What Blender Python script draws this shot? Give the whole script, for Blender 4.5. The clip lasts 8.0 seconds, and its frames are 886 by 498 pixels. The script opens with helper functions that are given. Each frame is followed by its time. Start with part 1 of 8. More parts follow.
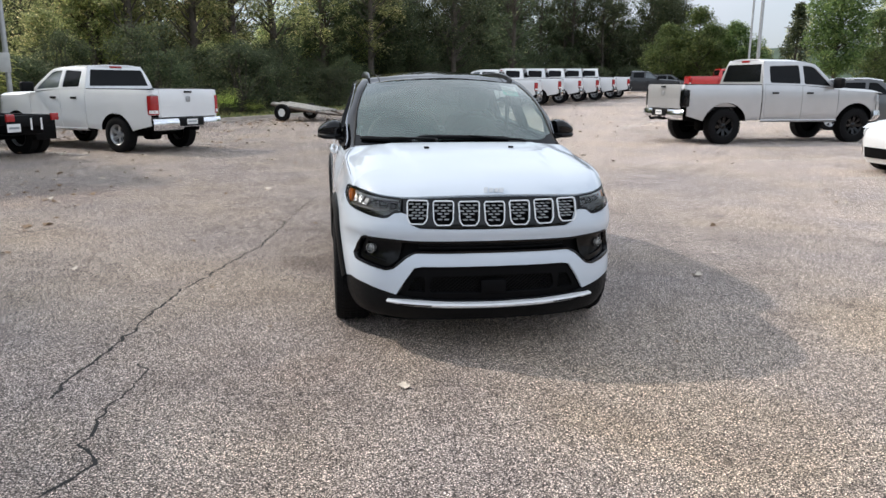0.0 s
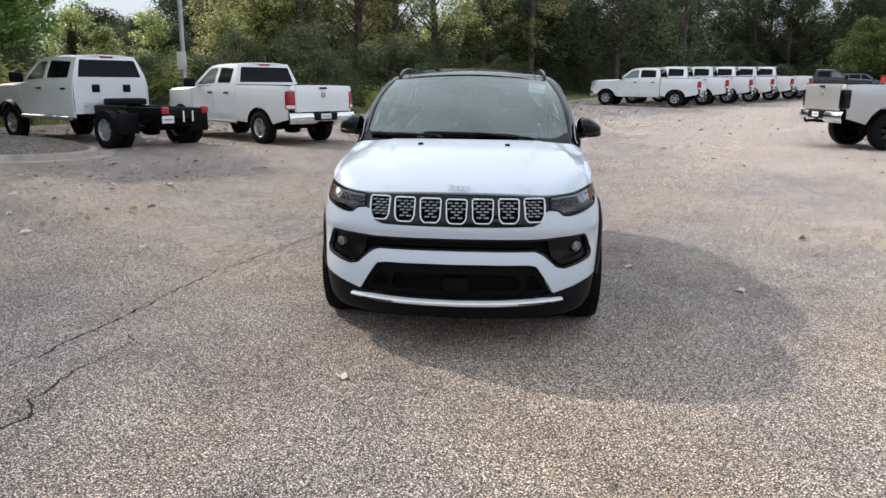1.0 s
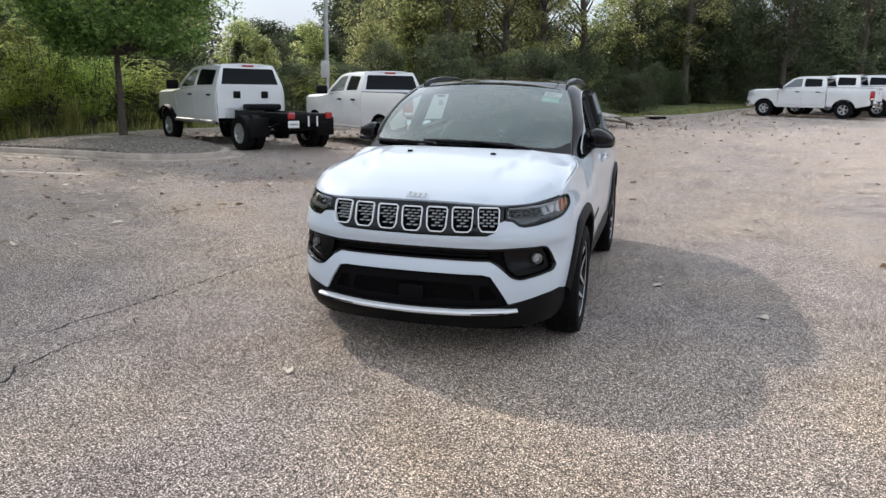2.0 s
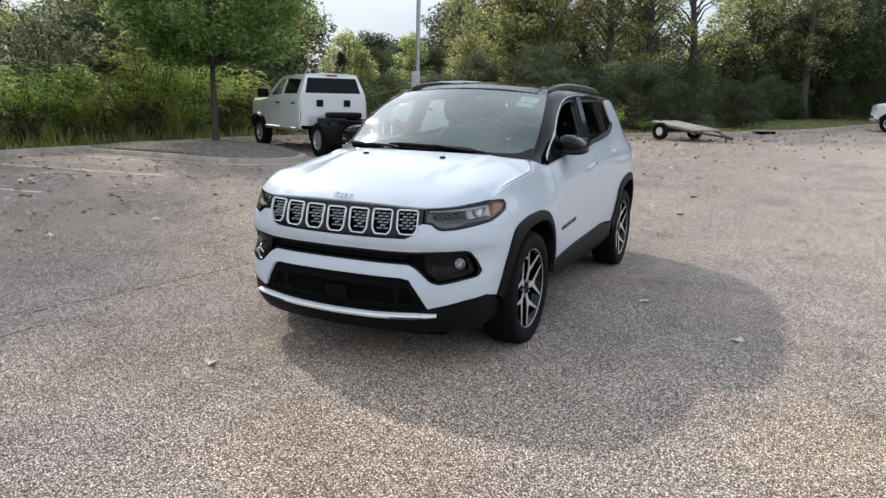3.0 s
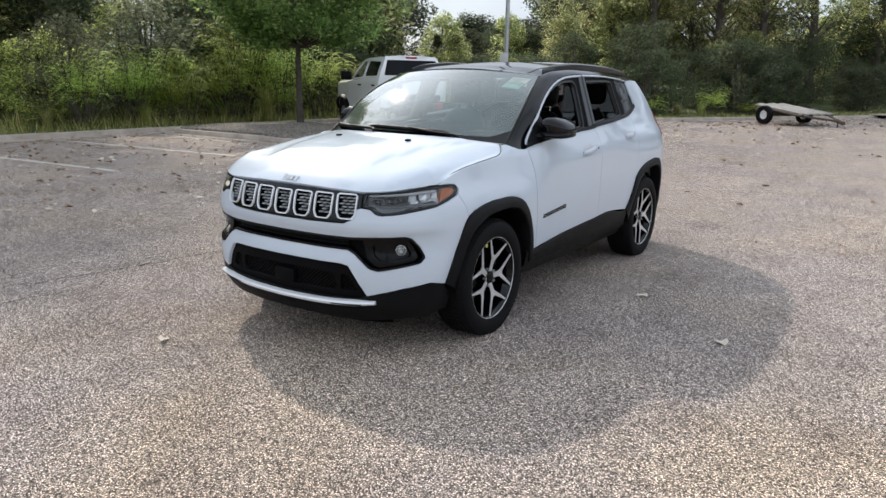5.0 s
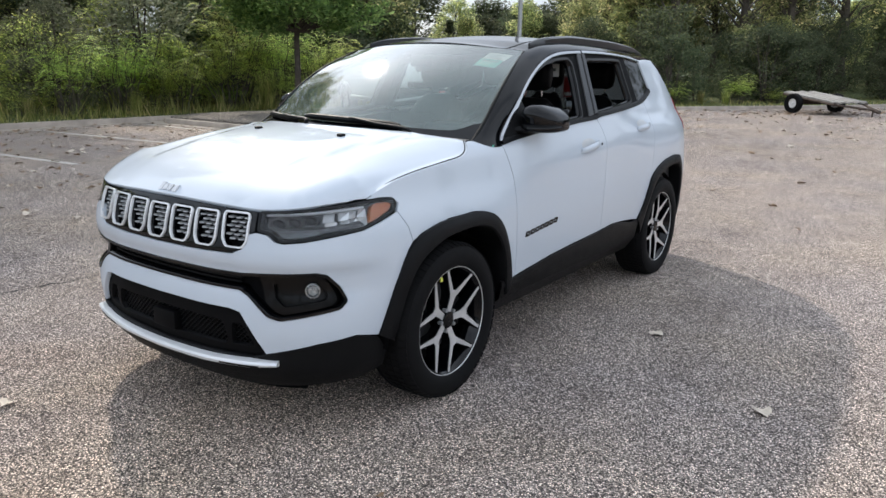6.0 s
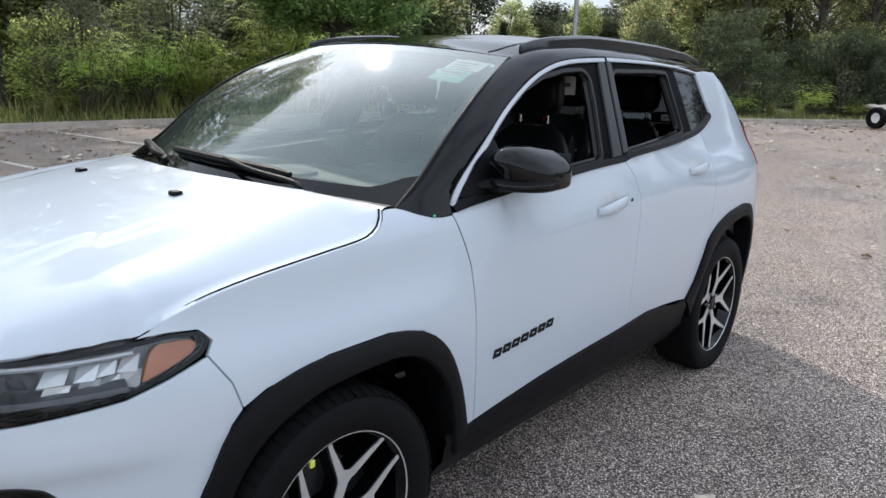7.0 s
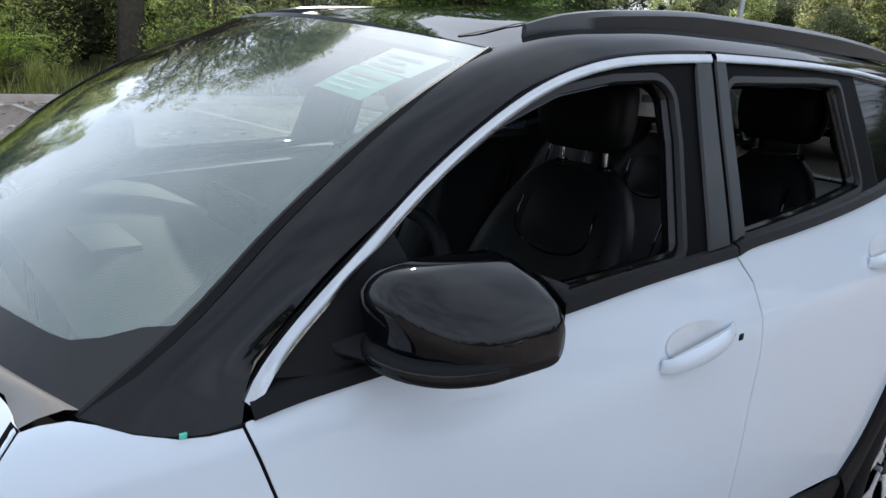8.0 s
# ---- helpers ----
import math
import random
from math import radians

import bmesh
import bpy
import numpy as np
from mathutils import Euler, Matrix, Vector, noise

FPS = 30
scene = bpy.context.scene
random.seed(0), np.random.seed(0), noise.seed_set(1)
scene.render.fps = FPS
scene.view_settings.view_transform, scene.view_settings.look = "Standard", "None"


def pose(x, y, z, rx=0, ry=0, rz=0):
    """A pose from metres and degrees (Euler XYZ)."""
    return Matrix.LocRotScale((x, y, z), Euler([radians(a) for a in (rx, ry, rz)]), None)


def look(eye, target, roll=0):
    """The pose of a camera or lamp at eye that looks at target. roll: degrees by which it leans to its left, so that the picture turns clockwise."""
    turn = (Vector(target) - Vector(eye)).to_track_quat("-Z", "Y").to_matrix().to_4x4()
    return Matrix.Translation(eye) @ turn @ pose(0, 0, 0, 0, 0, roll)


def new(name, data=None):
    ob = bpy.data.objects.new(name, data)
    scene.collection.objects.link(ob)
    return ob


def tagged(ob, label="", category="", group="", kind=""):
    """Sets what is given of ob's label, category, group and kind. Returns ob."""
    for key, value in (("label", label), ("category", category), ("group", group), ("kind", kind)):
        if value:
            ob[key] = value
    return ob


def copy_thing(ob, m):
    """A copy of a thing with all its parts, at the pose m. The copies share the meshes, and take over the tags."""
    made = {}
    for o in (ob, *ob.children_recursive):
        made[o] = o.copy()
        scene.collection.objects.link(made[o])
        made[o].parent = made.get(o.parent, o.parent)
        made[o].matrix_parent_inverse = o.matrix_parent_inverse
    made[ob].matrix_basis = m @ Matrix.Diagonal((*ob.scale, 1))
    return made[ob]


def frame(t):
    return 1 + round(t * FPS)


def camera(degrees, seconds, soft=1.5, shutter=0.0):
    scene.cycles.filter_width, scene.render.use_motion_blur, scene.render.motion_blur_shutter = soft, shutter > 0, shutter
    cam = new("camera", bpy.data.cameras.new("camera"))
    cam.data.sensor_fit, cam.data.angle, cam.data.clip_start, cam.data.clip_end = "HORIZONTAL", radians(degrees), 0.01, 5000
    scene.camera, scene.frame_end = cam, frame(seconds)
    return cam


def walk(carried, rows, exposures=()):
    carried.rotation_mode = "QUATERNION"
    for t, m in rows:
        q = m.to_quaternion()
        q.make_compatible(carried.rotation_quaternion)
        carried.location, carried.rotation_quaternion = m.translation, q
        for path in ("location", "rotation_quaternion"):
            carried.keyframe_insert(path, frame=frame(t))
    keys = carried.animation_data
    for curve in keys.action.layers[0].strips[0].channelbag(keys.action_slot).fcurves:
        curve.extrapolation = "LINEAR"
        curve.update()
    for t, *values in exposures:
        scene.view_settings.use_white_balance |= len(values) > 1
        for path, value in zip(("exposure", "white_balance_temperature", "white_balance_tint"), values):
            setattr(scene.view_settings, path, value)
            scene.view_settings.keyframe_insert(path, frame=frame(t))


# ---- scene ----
EXPOSURE = -0.07
cam = camera(61.8, 8.0)
PATH = [
    (0, (-0.965, -4.903, 1.553), (-0.658, -2.976, 1.118), 0.3),
    (0.5, (-0.379, -4.963, 1.558), (-0.292, -3.015, 1.115), 0.5),
    (1, (0.195, -4.933, 1.549), (0.055, -2.988, 1.106), 0.6),
    (1.5, (0.781, -4.898, 1.548), (0.42, -2.98, 1.11), 0.6),
    (1.7, (0.998, -4.862, 1.565), (0.555, -2.961, 1.13), 0.7),
    (2.8, (2.117, -4.42, 1.538), (1.329, -2.627, 1.133), 1.2),
    (3, (2.299, -4.346, 1.523), (1.461, -2.575, 1.121), 1.3),
    (3.5, (2.695, -4.209, 1.526), (1.75, -2.491, 1.13), 1.5),
    (4, (3.055, -4.142, 1.541), (2.032, -2.471, 1.139), 1.5),
    (4.5, (3.133, -4.045, 1.538), (2.063, -2.41, 1.116), 1.3),
    (4.7, (3.107, -3.975, 1.536), (2.027, -2.348, 1.101), 1.2),
    (5.8, (2.707, -2.854, 1.479), (1.6, -1.259, 1.001), 1.0),
    (6, (2.646, -2.604, 1.466), (1.522, -1.02, 0.985), 1.0),
    (6.5, (2.396, -1.877, 1.482), (1.230, -0.325, 1.001), 1.5),
    (7, (2.123, -1.147, 1.511), (0.882, 0.346, 1.033), 2.0),
    (7.5, (1.851, -0.48, 1.545), (0.494, 0.903, 1.048), 2.8),
    (8, (1.552, 0.169, 1.558), (0.059, 1.385, 1.017), 3.8),
]
walk(cam, [(t, look(eye, target, roll)) for t, eye, target, roll in PATH], [(t, EXPOSURE + e, k, 10) for t, e, k in ((0.0, 0.0, 6500), (4.7, 0.0, 6480), (6.0, 0.09, 6460), (6.5, 0.10, 6400), (7.0, 0.08, 6300), (7.5, 0.06, 6220), (8.0, 0.18, 6200))])

# ---- light: hazy afternoon sun under a pale sky ----
SUN = Vector((-1.10, 0.66, 1.0)).normalized()
sky_world = bpy.data.worlds.new("world")
scene.world = sky_world
sky_world.use_nodes = True
nt = sky_world.node_tree
sky = nt.nodes.new("ShaderNodeTexSky")
sky.sky_type = "NISHITA"
sky.sun_disc = False
sky.sun_elevation = math.asin(SUN.z)
sky.sun_rotation = math.atan2(SUN.x, SUN.y)
sky.air_density, sky.dust_density, sky.ozone_density = 1.0, 1.2, 1.5
# thin high cloud over the whole sky
tc, mp, cl = nt.nodes.new("ShaderNodeTexCoord"), nt.nodes.new("ShaderNodeMapping"), nt.nodes.new("ShaderNodeTexNoise")
mp.inputs["Scale"].default_value = (1.0, 1.0, 1.7)
cl.inputs["Scale"].default_value, cl.inputs["Detail"].default_value = 3.1, 7
nt.links.new(tc.outputs["Generated"], mp.inputs[0])
nt.links.new(mp.outputs[0], cl.inputs["Vector"])
rg = nt.nodes.new("ShaderNodeMapRange")
rg.inputs[1].default_value, rg.inputs[2].default_value, rg.inputs[3].default_value, rg.inputs[4].default_value = 0.36, 0.62, 0.60, 0.96
nt.links.new(cl.outputs[0], rg.inputs[0])
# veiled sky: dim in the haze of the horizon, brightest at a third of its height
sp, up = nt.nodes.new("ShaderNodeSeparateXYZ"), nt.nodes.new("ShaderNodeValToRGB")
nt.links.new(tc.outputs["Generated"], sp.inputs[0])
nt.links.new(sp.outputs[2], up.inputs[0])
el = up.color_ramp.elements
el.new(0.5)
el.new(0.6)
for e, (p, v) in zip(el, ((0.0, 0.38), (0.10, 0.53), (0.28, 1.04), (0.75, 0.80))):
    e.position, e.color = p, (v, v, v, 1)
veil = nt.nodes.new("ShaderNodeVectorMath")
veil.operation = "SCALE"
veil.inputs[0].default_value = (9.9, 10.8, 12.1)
# thin cloud glows round the sun
dt, pw, ml, ad = (nt.nodes.new(k) for k in ("ShaderNodeVectorMath", "ShaderNodeMath", "ShaderNodeMath", "ShaderNodeMath"))
dt.operation, pw.operation, ml.operation, ad.operation = "DOT_PRODUCT", "POWER", "MULTIPLY", "ADD"
dt.inputs[1].default_value = SUN
nt.links.new(tc.outputs["Generated"], dt.inputs[0])
mxv = nt.nodes.new("ShaderNodeMath")
mxv.operation = "MAXIMUM"
mxv.inputs[1].default_value = 0.0
nt.links.new(dt.outputs["Value"], mxv.inputs[0])
nt.links.new(mxv.outputs[0], pw.inputs[0])
pw.inputs[1].default_value = 45.0
ml.inputs[1].default_value = 0.6
nt.links.new(pw.outputs[0], ml.inputs[0])
away = nt.nodes.new("ShaderNodeMapRange")
away.inputs[1].default_value, away.inputs[2].default_value, away.inputs[3].default_value, away.inputs[4].default_value = -0.8, 0.9, 0.96, 1.04
nt.links.new(dt.outputs["Value"], away.inputs[0])
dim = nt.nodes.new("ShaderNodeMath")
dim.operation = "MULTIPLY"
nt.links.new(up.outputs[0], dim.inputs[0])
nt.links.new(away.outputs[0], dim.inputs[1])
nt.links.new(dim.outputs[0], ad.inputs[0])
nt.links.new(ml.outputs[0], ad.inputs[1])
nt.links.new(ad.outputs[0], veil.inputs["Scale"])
mx = nt.nodes.new("ShaderNodeMix")
mx.data_type = "RGBA"
nt.links.new(rg.outputs[0], mx.inputs[0])
nt.links.new(sky.outputs[0], mx.inputs[6])
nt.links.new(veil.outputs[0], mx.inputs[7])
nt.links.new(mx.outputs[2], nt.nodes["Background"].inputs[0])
nt.nodes["Background"].inputs[1].default_value = 0.15
sun_data = bpy.data.lights.new("sun", "SUN")
sun_data.energy, sun_data.angle, sun_data.color = 2.95, radians(1.7), (1.0, 0.91, 0.80)
sun = new("sun", sun_data)
sun.matrix_world = look((-33, 19.8, 30), (0, 0, 0))

# ---- materials ----
def nodes_of(name):
    m = bpy.data.materials.new(name)
    m.use_nodes = True
    t = m.node_tree
    return m, t, t.nodes, t.links, t.nodes["Principled BSDF"]


def ramp_node(t, stops):
    r = t.nodes.new("ShaderNodeValToRGB")
    e = r.color_ramp.elements
    while len(e) < len(stops):
        e.new(0.5)
    for k, (p, c) in enumerate(stops):
        e[k].position, e[k].color = p, (*c, 1)
    return r


def noise_node(t, scale, detail=4.0, rough=0.55, where="Object", dist=0.0):
    co = t.nodes.new("ShaderNodeTexCoord")
    n = t.nodes.new("ShaderNodeTexNoise")
    n.inputs["Scale"].default_value, n.inputs["Detail"].default_value, n.inputs["Roughness"].default_value = scale, detail, rough
    n.inputs["Distortion"].default_value = dist
    t.links.new(co.outputs[where], n.inputs["Vector"])
    return n


def bump_to(t, bsdf, source, strength, distance):
    b = t.nodes.new("ShaderNodeBump")
    b.inputs["Strength"].default_value, b.inputs["Distance"].default_value = strength, distance
    t.links.new(source, b.inputs["Height"])
    t.links.new(b.outputs[0], bsdf.inputs["Normal"])
    return b


def mix_color(t, fac, a, b, mode="MIX"):
    m = t.nodes.new("ShaderNodeMix")
    m.data_type, m.blend_type = "RGBA", mode
    for k, v in ((0, fac), (6, a), (7, b)):
        if isinstance(v, (int, float)):
            m.inputs[k].default_value = v
        elif isinstance(v, tuple):
            m.inputs[k].default_value = (*v, 1)
        else:
            t.links.new(v, m.inputs[k])
    return m.outputs[2]


def plain(name, color, rough=0.5, metal=0.0, vary=0.12, scale=6.0, bump=0.0, bump_scale=200.0, coat=0.0, coat_rough=0.03, spec=0.5):
    """A surface with soft colour variation and, where asked, a fine relief."""
    m, t, n, l, b = nodes_of(name)
    ns = noise_node(t, scale, 5)
    dark = tuple(c * (1 - vary) for c in color)
    light = tuple(min(1, c * (1 + vary * 0.6)) for c in color)
    r = ramp_node(t, [(0.3, dark), (0.7, light)])
    l.new(ns.outputs[0], r.inputs[0])
    l.new(r.outputs[0], b.inputs["Base Color"])
    mr = n.new("ShaderNodeMapRange")
    mr.inputs[3].default_value, mr.inputs[4].default_value = rough * 0.85, min(1, rough * 1.15)
    l.new(ns.outputs[0], mr.inputs[0])
    l.new(mr.outputs[0], b.inputs["Roughness"])
    b.inputs["Metallic"].default_value = metal
    b.inputs["Coat Weight"].default_value, b.inputs["Coat Roughness"].default_value = coat, coat_rough
    b.inputs["Specular IOR Level"].default_value = spec
    if bump:
        bump_to(t, b, noise_node(t, bump_scale, 2).outputs[0], bump, 0.002)
    return m


def clear_glass(name, tint=(0.85, 0.92, 0.9), dim=0.9, rough=0.0, gloss=1.7, sky_haze=0.0):
    """Thin pane: mirror-like gloss over a tinted see-through sheet, with reflected sky haze painted as a teal film."""
    m, t, n, l, b = nodes_of(name)
    n.remove(b)
    tr, gl, mx, fr = n.new("ShaderNodeBsdfTransparent"), n.new("ShaderNodeBsdfGlossy"), n.new("ShaderNodeMixShader"), n.new("ShaderNodeFresnel")
    tr.inputs[0].default_value = (*[c * dim for c in tint], 1)
    gl.inputs[0].default_value, gl.inputs["Roughness"].default_value = (1, 1, 1, 1), rough
    fr.inputs[0].default_value = 1.52
    k = n.new("ShaderNodeMath")
    k.operation = "MULTIPLY"
    k.inputs[1].default_value = gloss
    l.new(fr.outputs[0], k.inputs[0])
    l.new(k.outputs[0], mx.inputs[0])
    # diffuse teal film stands in for sky mirrored in the screen
    if sky_haze:
        film, md = n.new("ShaderNodeBsdfDiffuse"), n.new("ShaderNodeMixShader")
        film.inputs[0].default_value = (0.40, 0.60, 0.53, 1)
        haze_noise = noise_node(t, 3.0, 4)
        dr = n.new("ShaderNodeMapRange")
        dr.inputs[1].default_value, dr.inputs[2].default_value, dr.inputs[3].default_value, dr.inputs[4].default_value = 0.3, 0.7, sky_haze * 0.8, sky_haze * 1.2
        l.new(haze_noise.outputs[0], dr.inputs[0])
        l.new(dr.outputs[0], md.inputs[0])
        l.new(tr.outputs[0], md.inputs[1])
        l.new(film.outputs[0], md.inputs[2])
        l.new(md.outputs[0], mx.inputs[1])
    else:
        l.new(tr.outputs[0], mx.inputs[1])
    l.new(gl.outputs[0], mx.inputs[2])
    l.new(mx.outputs[0], n["Material Output"].inputs[0])
    return m


def asphalt_material():
    m, t, n, l, b = nodes_of("worn_asphalt")
    co = n.new("ShaderNodeTexCoord")
    vo = n.new("ShaderNodeTexVoronoi")
    vo.inputs["Scale"].default_value = 190
    l.new(co.outputs["Object"], vo.inputs["Vector"])
    stones = ramp_node(t, [(0.0, (0.026, 0.022, 0.021)), (0.3, (0.105, 0.088, 0.080)), (0.6, (0.28, 0.235, 0.208)), (0.80, (0.47, 0.393, 0.347)), (1.0, (1.0, 0.88, 0.80))])
    sep = n.new("ShaderNodeSeparateColor")
    l.new(vo.outputs["Color"], sep.inputs[0])
    l.new(sep.outputs[0], stones.inputs[0])
    fine = noise_node(t, 420, 3)
    base = mix_color(t, 0.25, stones.outputs[0], fine.outputs[1], "SOFT_LIGHT")
    # gaps between the stones hold dark binder
    gap = n.new("ShaderNodeMapRange")
    gap.inputs[1].default_value, gap.inputs[2].default_value = 0.35, 0.75
    gap.inputs[3].default_value, gap.inputs[4].default_value = 1.10, 0.28
    l.new(vo.outputs["Distance"], gap.inputs[0])
    base = mix_color(t, 1.0, base, gap.outputs[0], "MULTIPLY")
    # stains and worn lanes
    big = noise_node(t, 0.22, 5, 0.6)
    lane = ramp_node(t, [(0.30, (0.86, 0.86, 0.87)), (0.5, (1.14, 1.12, 1.09)), (0.7, (1.34, 1.29, 1.20))])
    l.new(big.outputs[0], lane.inputs[0])
    base = mix_color(t, 1.0, base, lane.outputs[0], "MULTIPLY")
    # asphalt colour scaled up along x, from 1.27 at -1 to 1.93 at 7
    pos, x_gain = n.new("ShaderNodeSeparateXYZ"), n.new("ShaderNodeMapRange")
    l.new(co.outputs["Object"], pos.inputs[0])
    x_gain.inputs[1].default_value, x_gain.inputs[2].default_value, x_gain.inputs[3].default_value, x_gain.inputs[4].default_value = -1.0, 7.0, 1.27, 1.93
    x_gain.interpolation_type = "SMOOTHSTEP"
    l.new(pos.outputs[0], x_gain.inputs[0])
    base = mix_color(t, 1.0, base, x_gain.outputs[0], "MULTIPLY")
    mid = noise_node(t, 1.7, 6, 0.65)
    blot = ramp_node(t, [(0.27, (0.58, 0.57, 0.58)), (0.40, (0.90, 0.89, 0.89)), (0.52, (1.0, 1.0, 1.0)), (0.75, (1.08, 1.07, 1.05))])
    l.new(mid.outputs[0], blot.inputs[0])
    base = mix_color(t, 1.0, base, blot.outputs[0], "MULTIPLY")
    # rusty and yellowish patches
    hue = noise_node(t, 0.55, 4, 0.6)
    warm = ramp_node(t, [(0.36, (0.97, 0.985, 1.03)), (0.5, (1.0, 1.0, 1.0)), (0.66, (1.03, 1.01, 0.95))])
    l.new(hue.outputs[0], warm.inputs[0])
    base = mix_color(t, 1.0, base, warm.outputs[0], "MULTIPLY")
    spots = noise_node(t, 5.5, 3, 0.5)
    tar = ramp_node(t, [(0.24, (0.42, 0.41, 0.42)), (0.31, (1.0, 1.0, 1.0))])
    l.new(spots.outputs[0], tar.inputs[0])
    base = mix_color(t, 1.0, base, tar.outputs[0], "MULTIPLY")
    # old stains: an ochre wash by the nose of the parked car, greasy rings, a rust run
    for (cx, cy), size, tint, depth in (((0.75, -2.0), 1.0, (1.08, 1.01, 0.84), 0.38), ((-1.15, -1.2), 0.75, (0.70, 0.70, 0.74), 0.60), ((-1.05, -0.95), 0.36, (1.14, 1.10, 1.06), 0.7), ((-1.7, -1.75), 0.55, (1.16, 1.17, 1.18), 0.6), ((-1.1, 1.6), 0.42, (0.70, 0.66, 0.64), 0.7), ((-6.9, 4.9), 0.8, (0.70, 0.68, 0.68), 0.6), ((2.9, -0.9), 0.9, (1.08, 1.02, 0.90), 0.5), ((-2.7, 0.4), 0.8, (1.12, 1.12, 1.12), 0.5), ((-4.8, 6.1), 1.3, (1.12, 1.04, 0.98), 0.6)):
        away, warp = n.new("ShaderNodeVectorMath"), n.new("ShaderNodeVectorMath")
        wob = noise_node(t, 2.4, 5, 0.65)
        warp.operation = "MULTIPLY_ADD"
        warp.inputs[1].default_value = (1.3 * size, 1.3 * size, 0)
        l.new(wob.outputs["Color"], warp.inputs[0])
        l.new(co.outputs["Object"], warp.inputs[2])
        away.operation = "DISTANCE"
        away.inputs[1].default_value = (cx + 0.65 * size, cy + 0.65 * size, 0)
        l.new(warp.outputs[0], away.inputs[0])
        fade = n.new("ShaderNodeMapRange")
        fade.interpolation_type = "SMOOTHSTEP"
        fade.inputs[1].default_value, fade.inputs[2].default_value, fade.inputs[3].default_value, fade.inputs[4].default_value = size * 0.35, size, depth, 0.0
        l.new(away.outputs["Value"], fade.inputs[0])
        stained = mix_color(t, 1.0, base, tint, "MULTIPLY")
        base = mix_color(t, fade.outputs[0], base, stained)
    l.new(base, b.inputs["Base Color"])
    b.inputs["Roughness"].default_value = 0.88
    b.inputs["Specular IOR Level"].default_value = 0.3
    inv = n.new("ShaderNodeMath")
    inv.operation = "MULTIPLY_ADD"
    inv.inputs[1].default_value, inv.inputs[2].default_value = -1.0, 1.0
    l.new(vo.outputs["Distance"], inv.inputs[0])
    bump_to(t, b, inv.outputs[0], 0.9, 0.007)
    return m


def leaf_material(name, dark, light, yellow=(0.30, 0.26, 0.05), share=0.08, thin=1.5):
    m, t, n, l, b = nodes_of(name)
    g = n.new("ShaderNodeNewGeometry")
    r = ramp_node(t, [(0.0, dark), (0.55, tuple((a + c) / 2 for a, c in zip(dark, light))), (1 - share, light), (1.0, yellow)])
    l.new(g.outputs["Random Per Island"], r.inputs[0])
    oi = n.new("ShaderNodeObjectInfo")
    hv = n.new("ShaderNodeHueSaturation")
    mr = n.new("ShaderNodeMapRange")
    mr.inputs[3].default_value, mr.inputs[4].default_value = 0.72, 1.25
    l.new(oi.outputs["Random"], mr.inputs[0])
    l.new(mr.outputs[0], hv.inputs["Value"])
    mh = n.new("ShaderNodeMapRange")
    mh.inputs[3].default_value, mh.inputs[4].default_value = 0.465, 0.505
    l.new(oi.outputs["Random"], mh.inputs[0])
    l.new(mh.outputs[0], hv.inputs["Hue"])
    l.new(r.outputs[0], hv.inputs["Color"])
    hv.inputs["Saturation"].default_value = 0.9
    l.new(hv.outputs[0], b.inputs["Base Color"])
    b.inputs["Roughness"].default_value = 0.6
    b.inputs["Specular IOR Level"].default_value = 0.3
    # thin lifts the transmitted colour above the leaf's own, brightening it like stronger backlight
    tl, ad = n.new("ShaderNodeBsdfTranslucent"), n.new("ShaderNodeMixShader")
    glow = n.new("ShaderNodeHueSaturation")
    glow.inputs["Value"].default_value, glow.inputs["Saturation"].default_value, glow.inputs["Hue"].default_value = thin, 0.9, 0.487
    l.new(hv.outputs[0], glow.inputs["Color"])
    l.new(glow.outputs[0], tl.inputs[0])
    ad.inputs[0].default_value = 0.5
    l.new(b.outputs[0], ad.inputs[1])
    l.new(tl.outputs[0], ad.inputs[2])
    l.new(ad.outputs[0], n["Material Output"].inputs[0])
    return m


ASPHALT = asphalt_material()
WHITE_PAINT = plain("pearl_white_car_paint", (0.545, 0.598, 0.66), 0.4, 0.0, 0.012, 2.0, coat=0.9, coat_rough=0.02, spec=0.05)
BRIGHT_TRIM = plain("satin_bright_trim", (0.72, 0.73, 0.74), 0.3, 0.25, 0.04, 20.0, coat=0.5)
BLACK_GLOSS = plain("gloss_black_paint", (0.002, 0.0022, 0.003), 0.2, 0.0, 0.1, 3.0, coat=0.65, coat_rough=0.03, spec=0.0)
BLACK_PLASTIC = plain("grained_black_plastic", (0.005, 0.0053, 0.006), 0.5, 0.0, 0.2, 12.0, 0.25, 900, spec=0.14)
BLACK_DEEP = plain("shadow_black_plastic", (0.003, 0.003, 0.0035), 0.6, 0.0, 0.2, 20.0, spec=0.08)
RUBBER = plain("tyre_rubber", (0.005, 0.005, 0.0055), 0.75, 0.0, 0.3, 18.0, 0.2, 300, spec=0.15)
CHROME = plain("chrome_trim", (0.72, 0.73, 0.75), 0.12, 1.0, 0.05, 15.0)
DARK_CHROME = plain("dark_chrome_trim", (0.40, 0.41, 0.43), 0.16, 1.0, 0.08, 15.0)
LAMP_CHROME = plain("lamp_reflector_metal", (0.78, 0.79, 0.80), 0.2, 0.35, 0.1, 30.0)
DARK_STEEL = plain("dark_steel", (0.10, 0.10, 0.105), 0.5, 0.7, 0.2, 20.0)
MACHINED = plain("machined_aluminium", (0.66, 0.655, 0.65), 0.32, 0.45, 0.08, 40.0)
SILVER_PLASTIC = plain("satin_silver_plastic", (0.62, 0.63, 0.64), 0.3, 0.35, 0.06, 30.0)
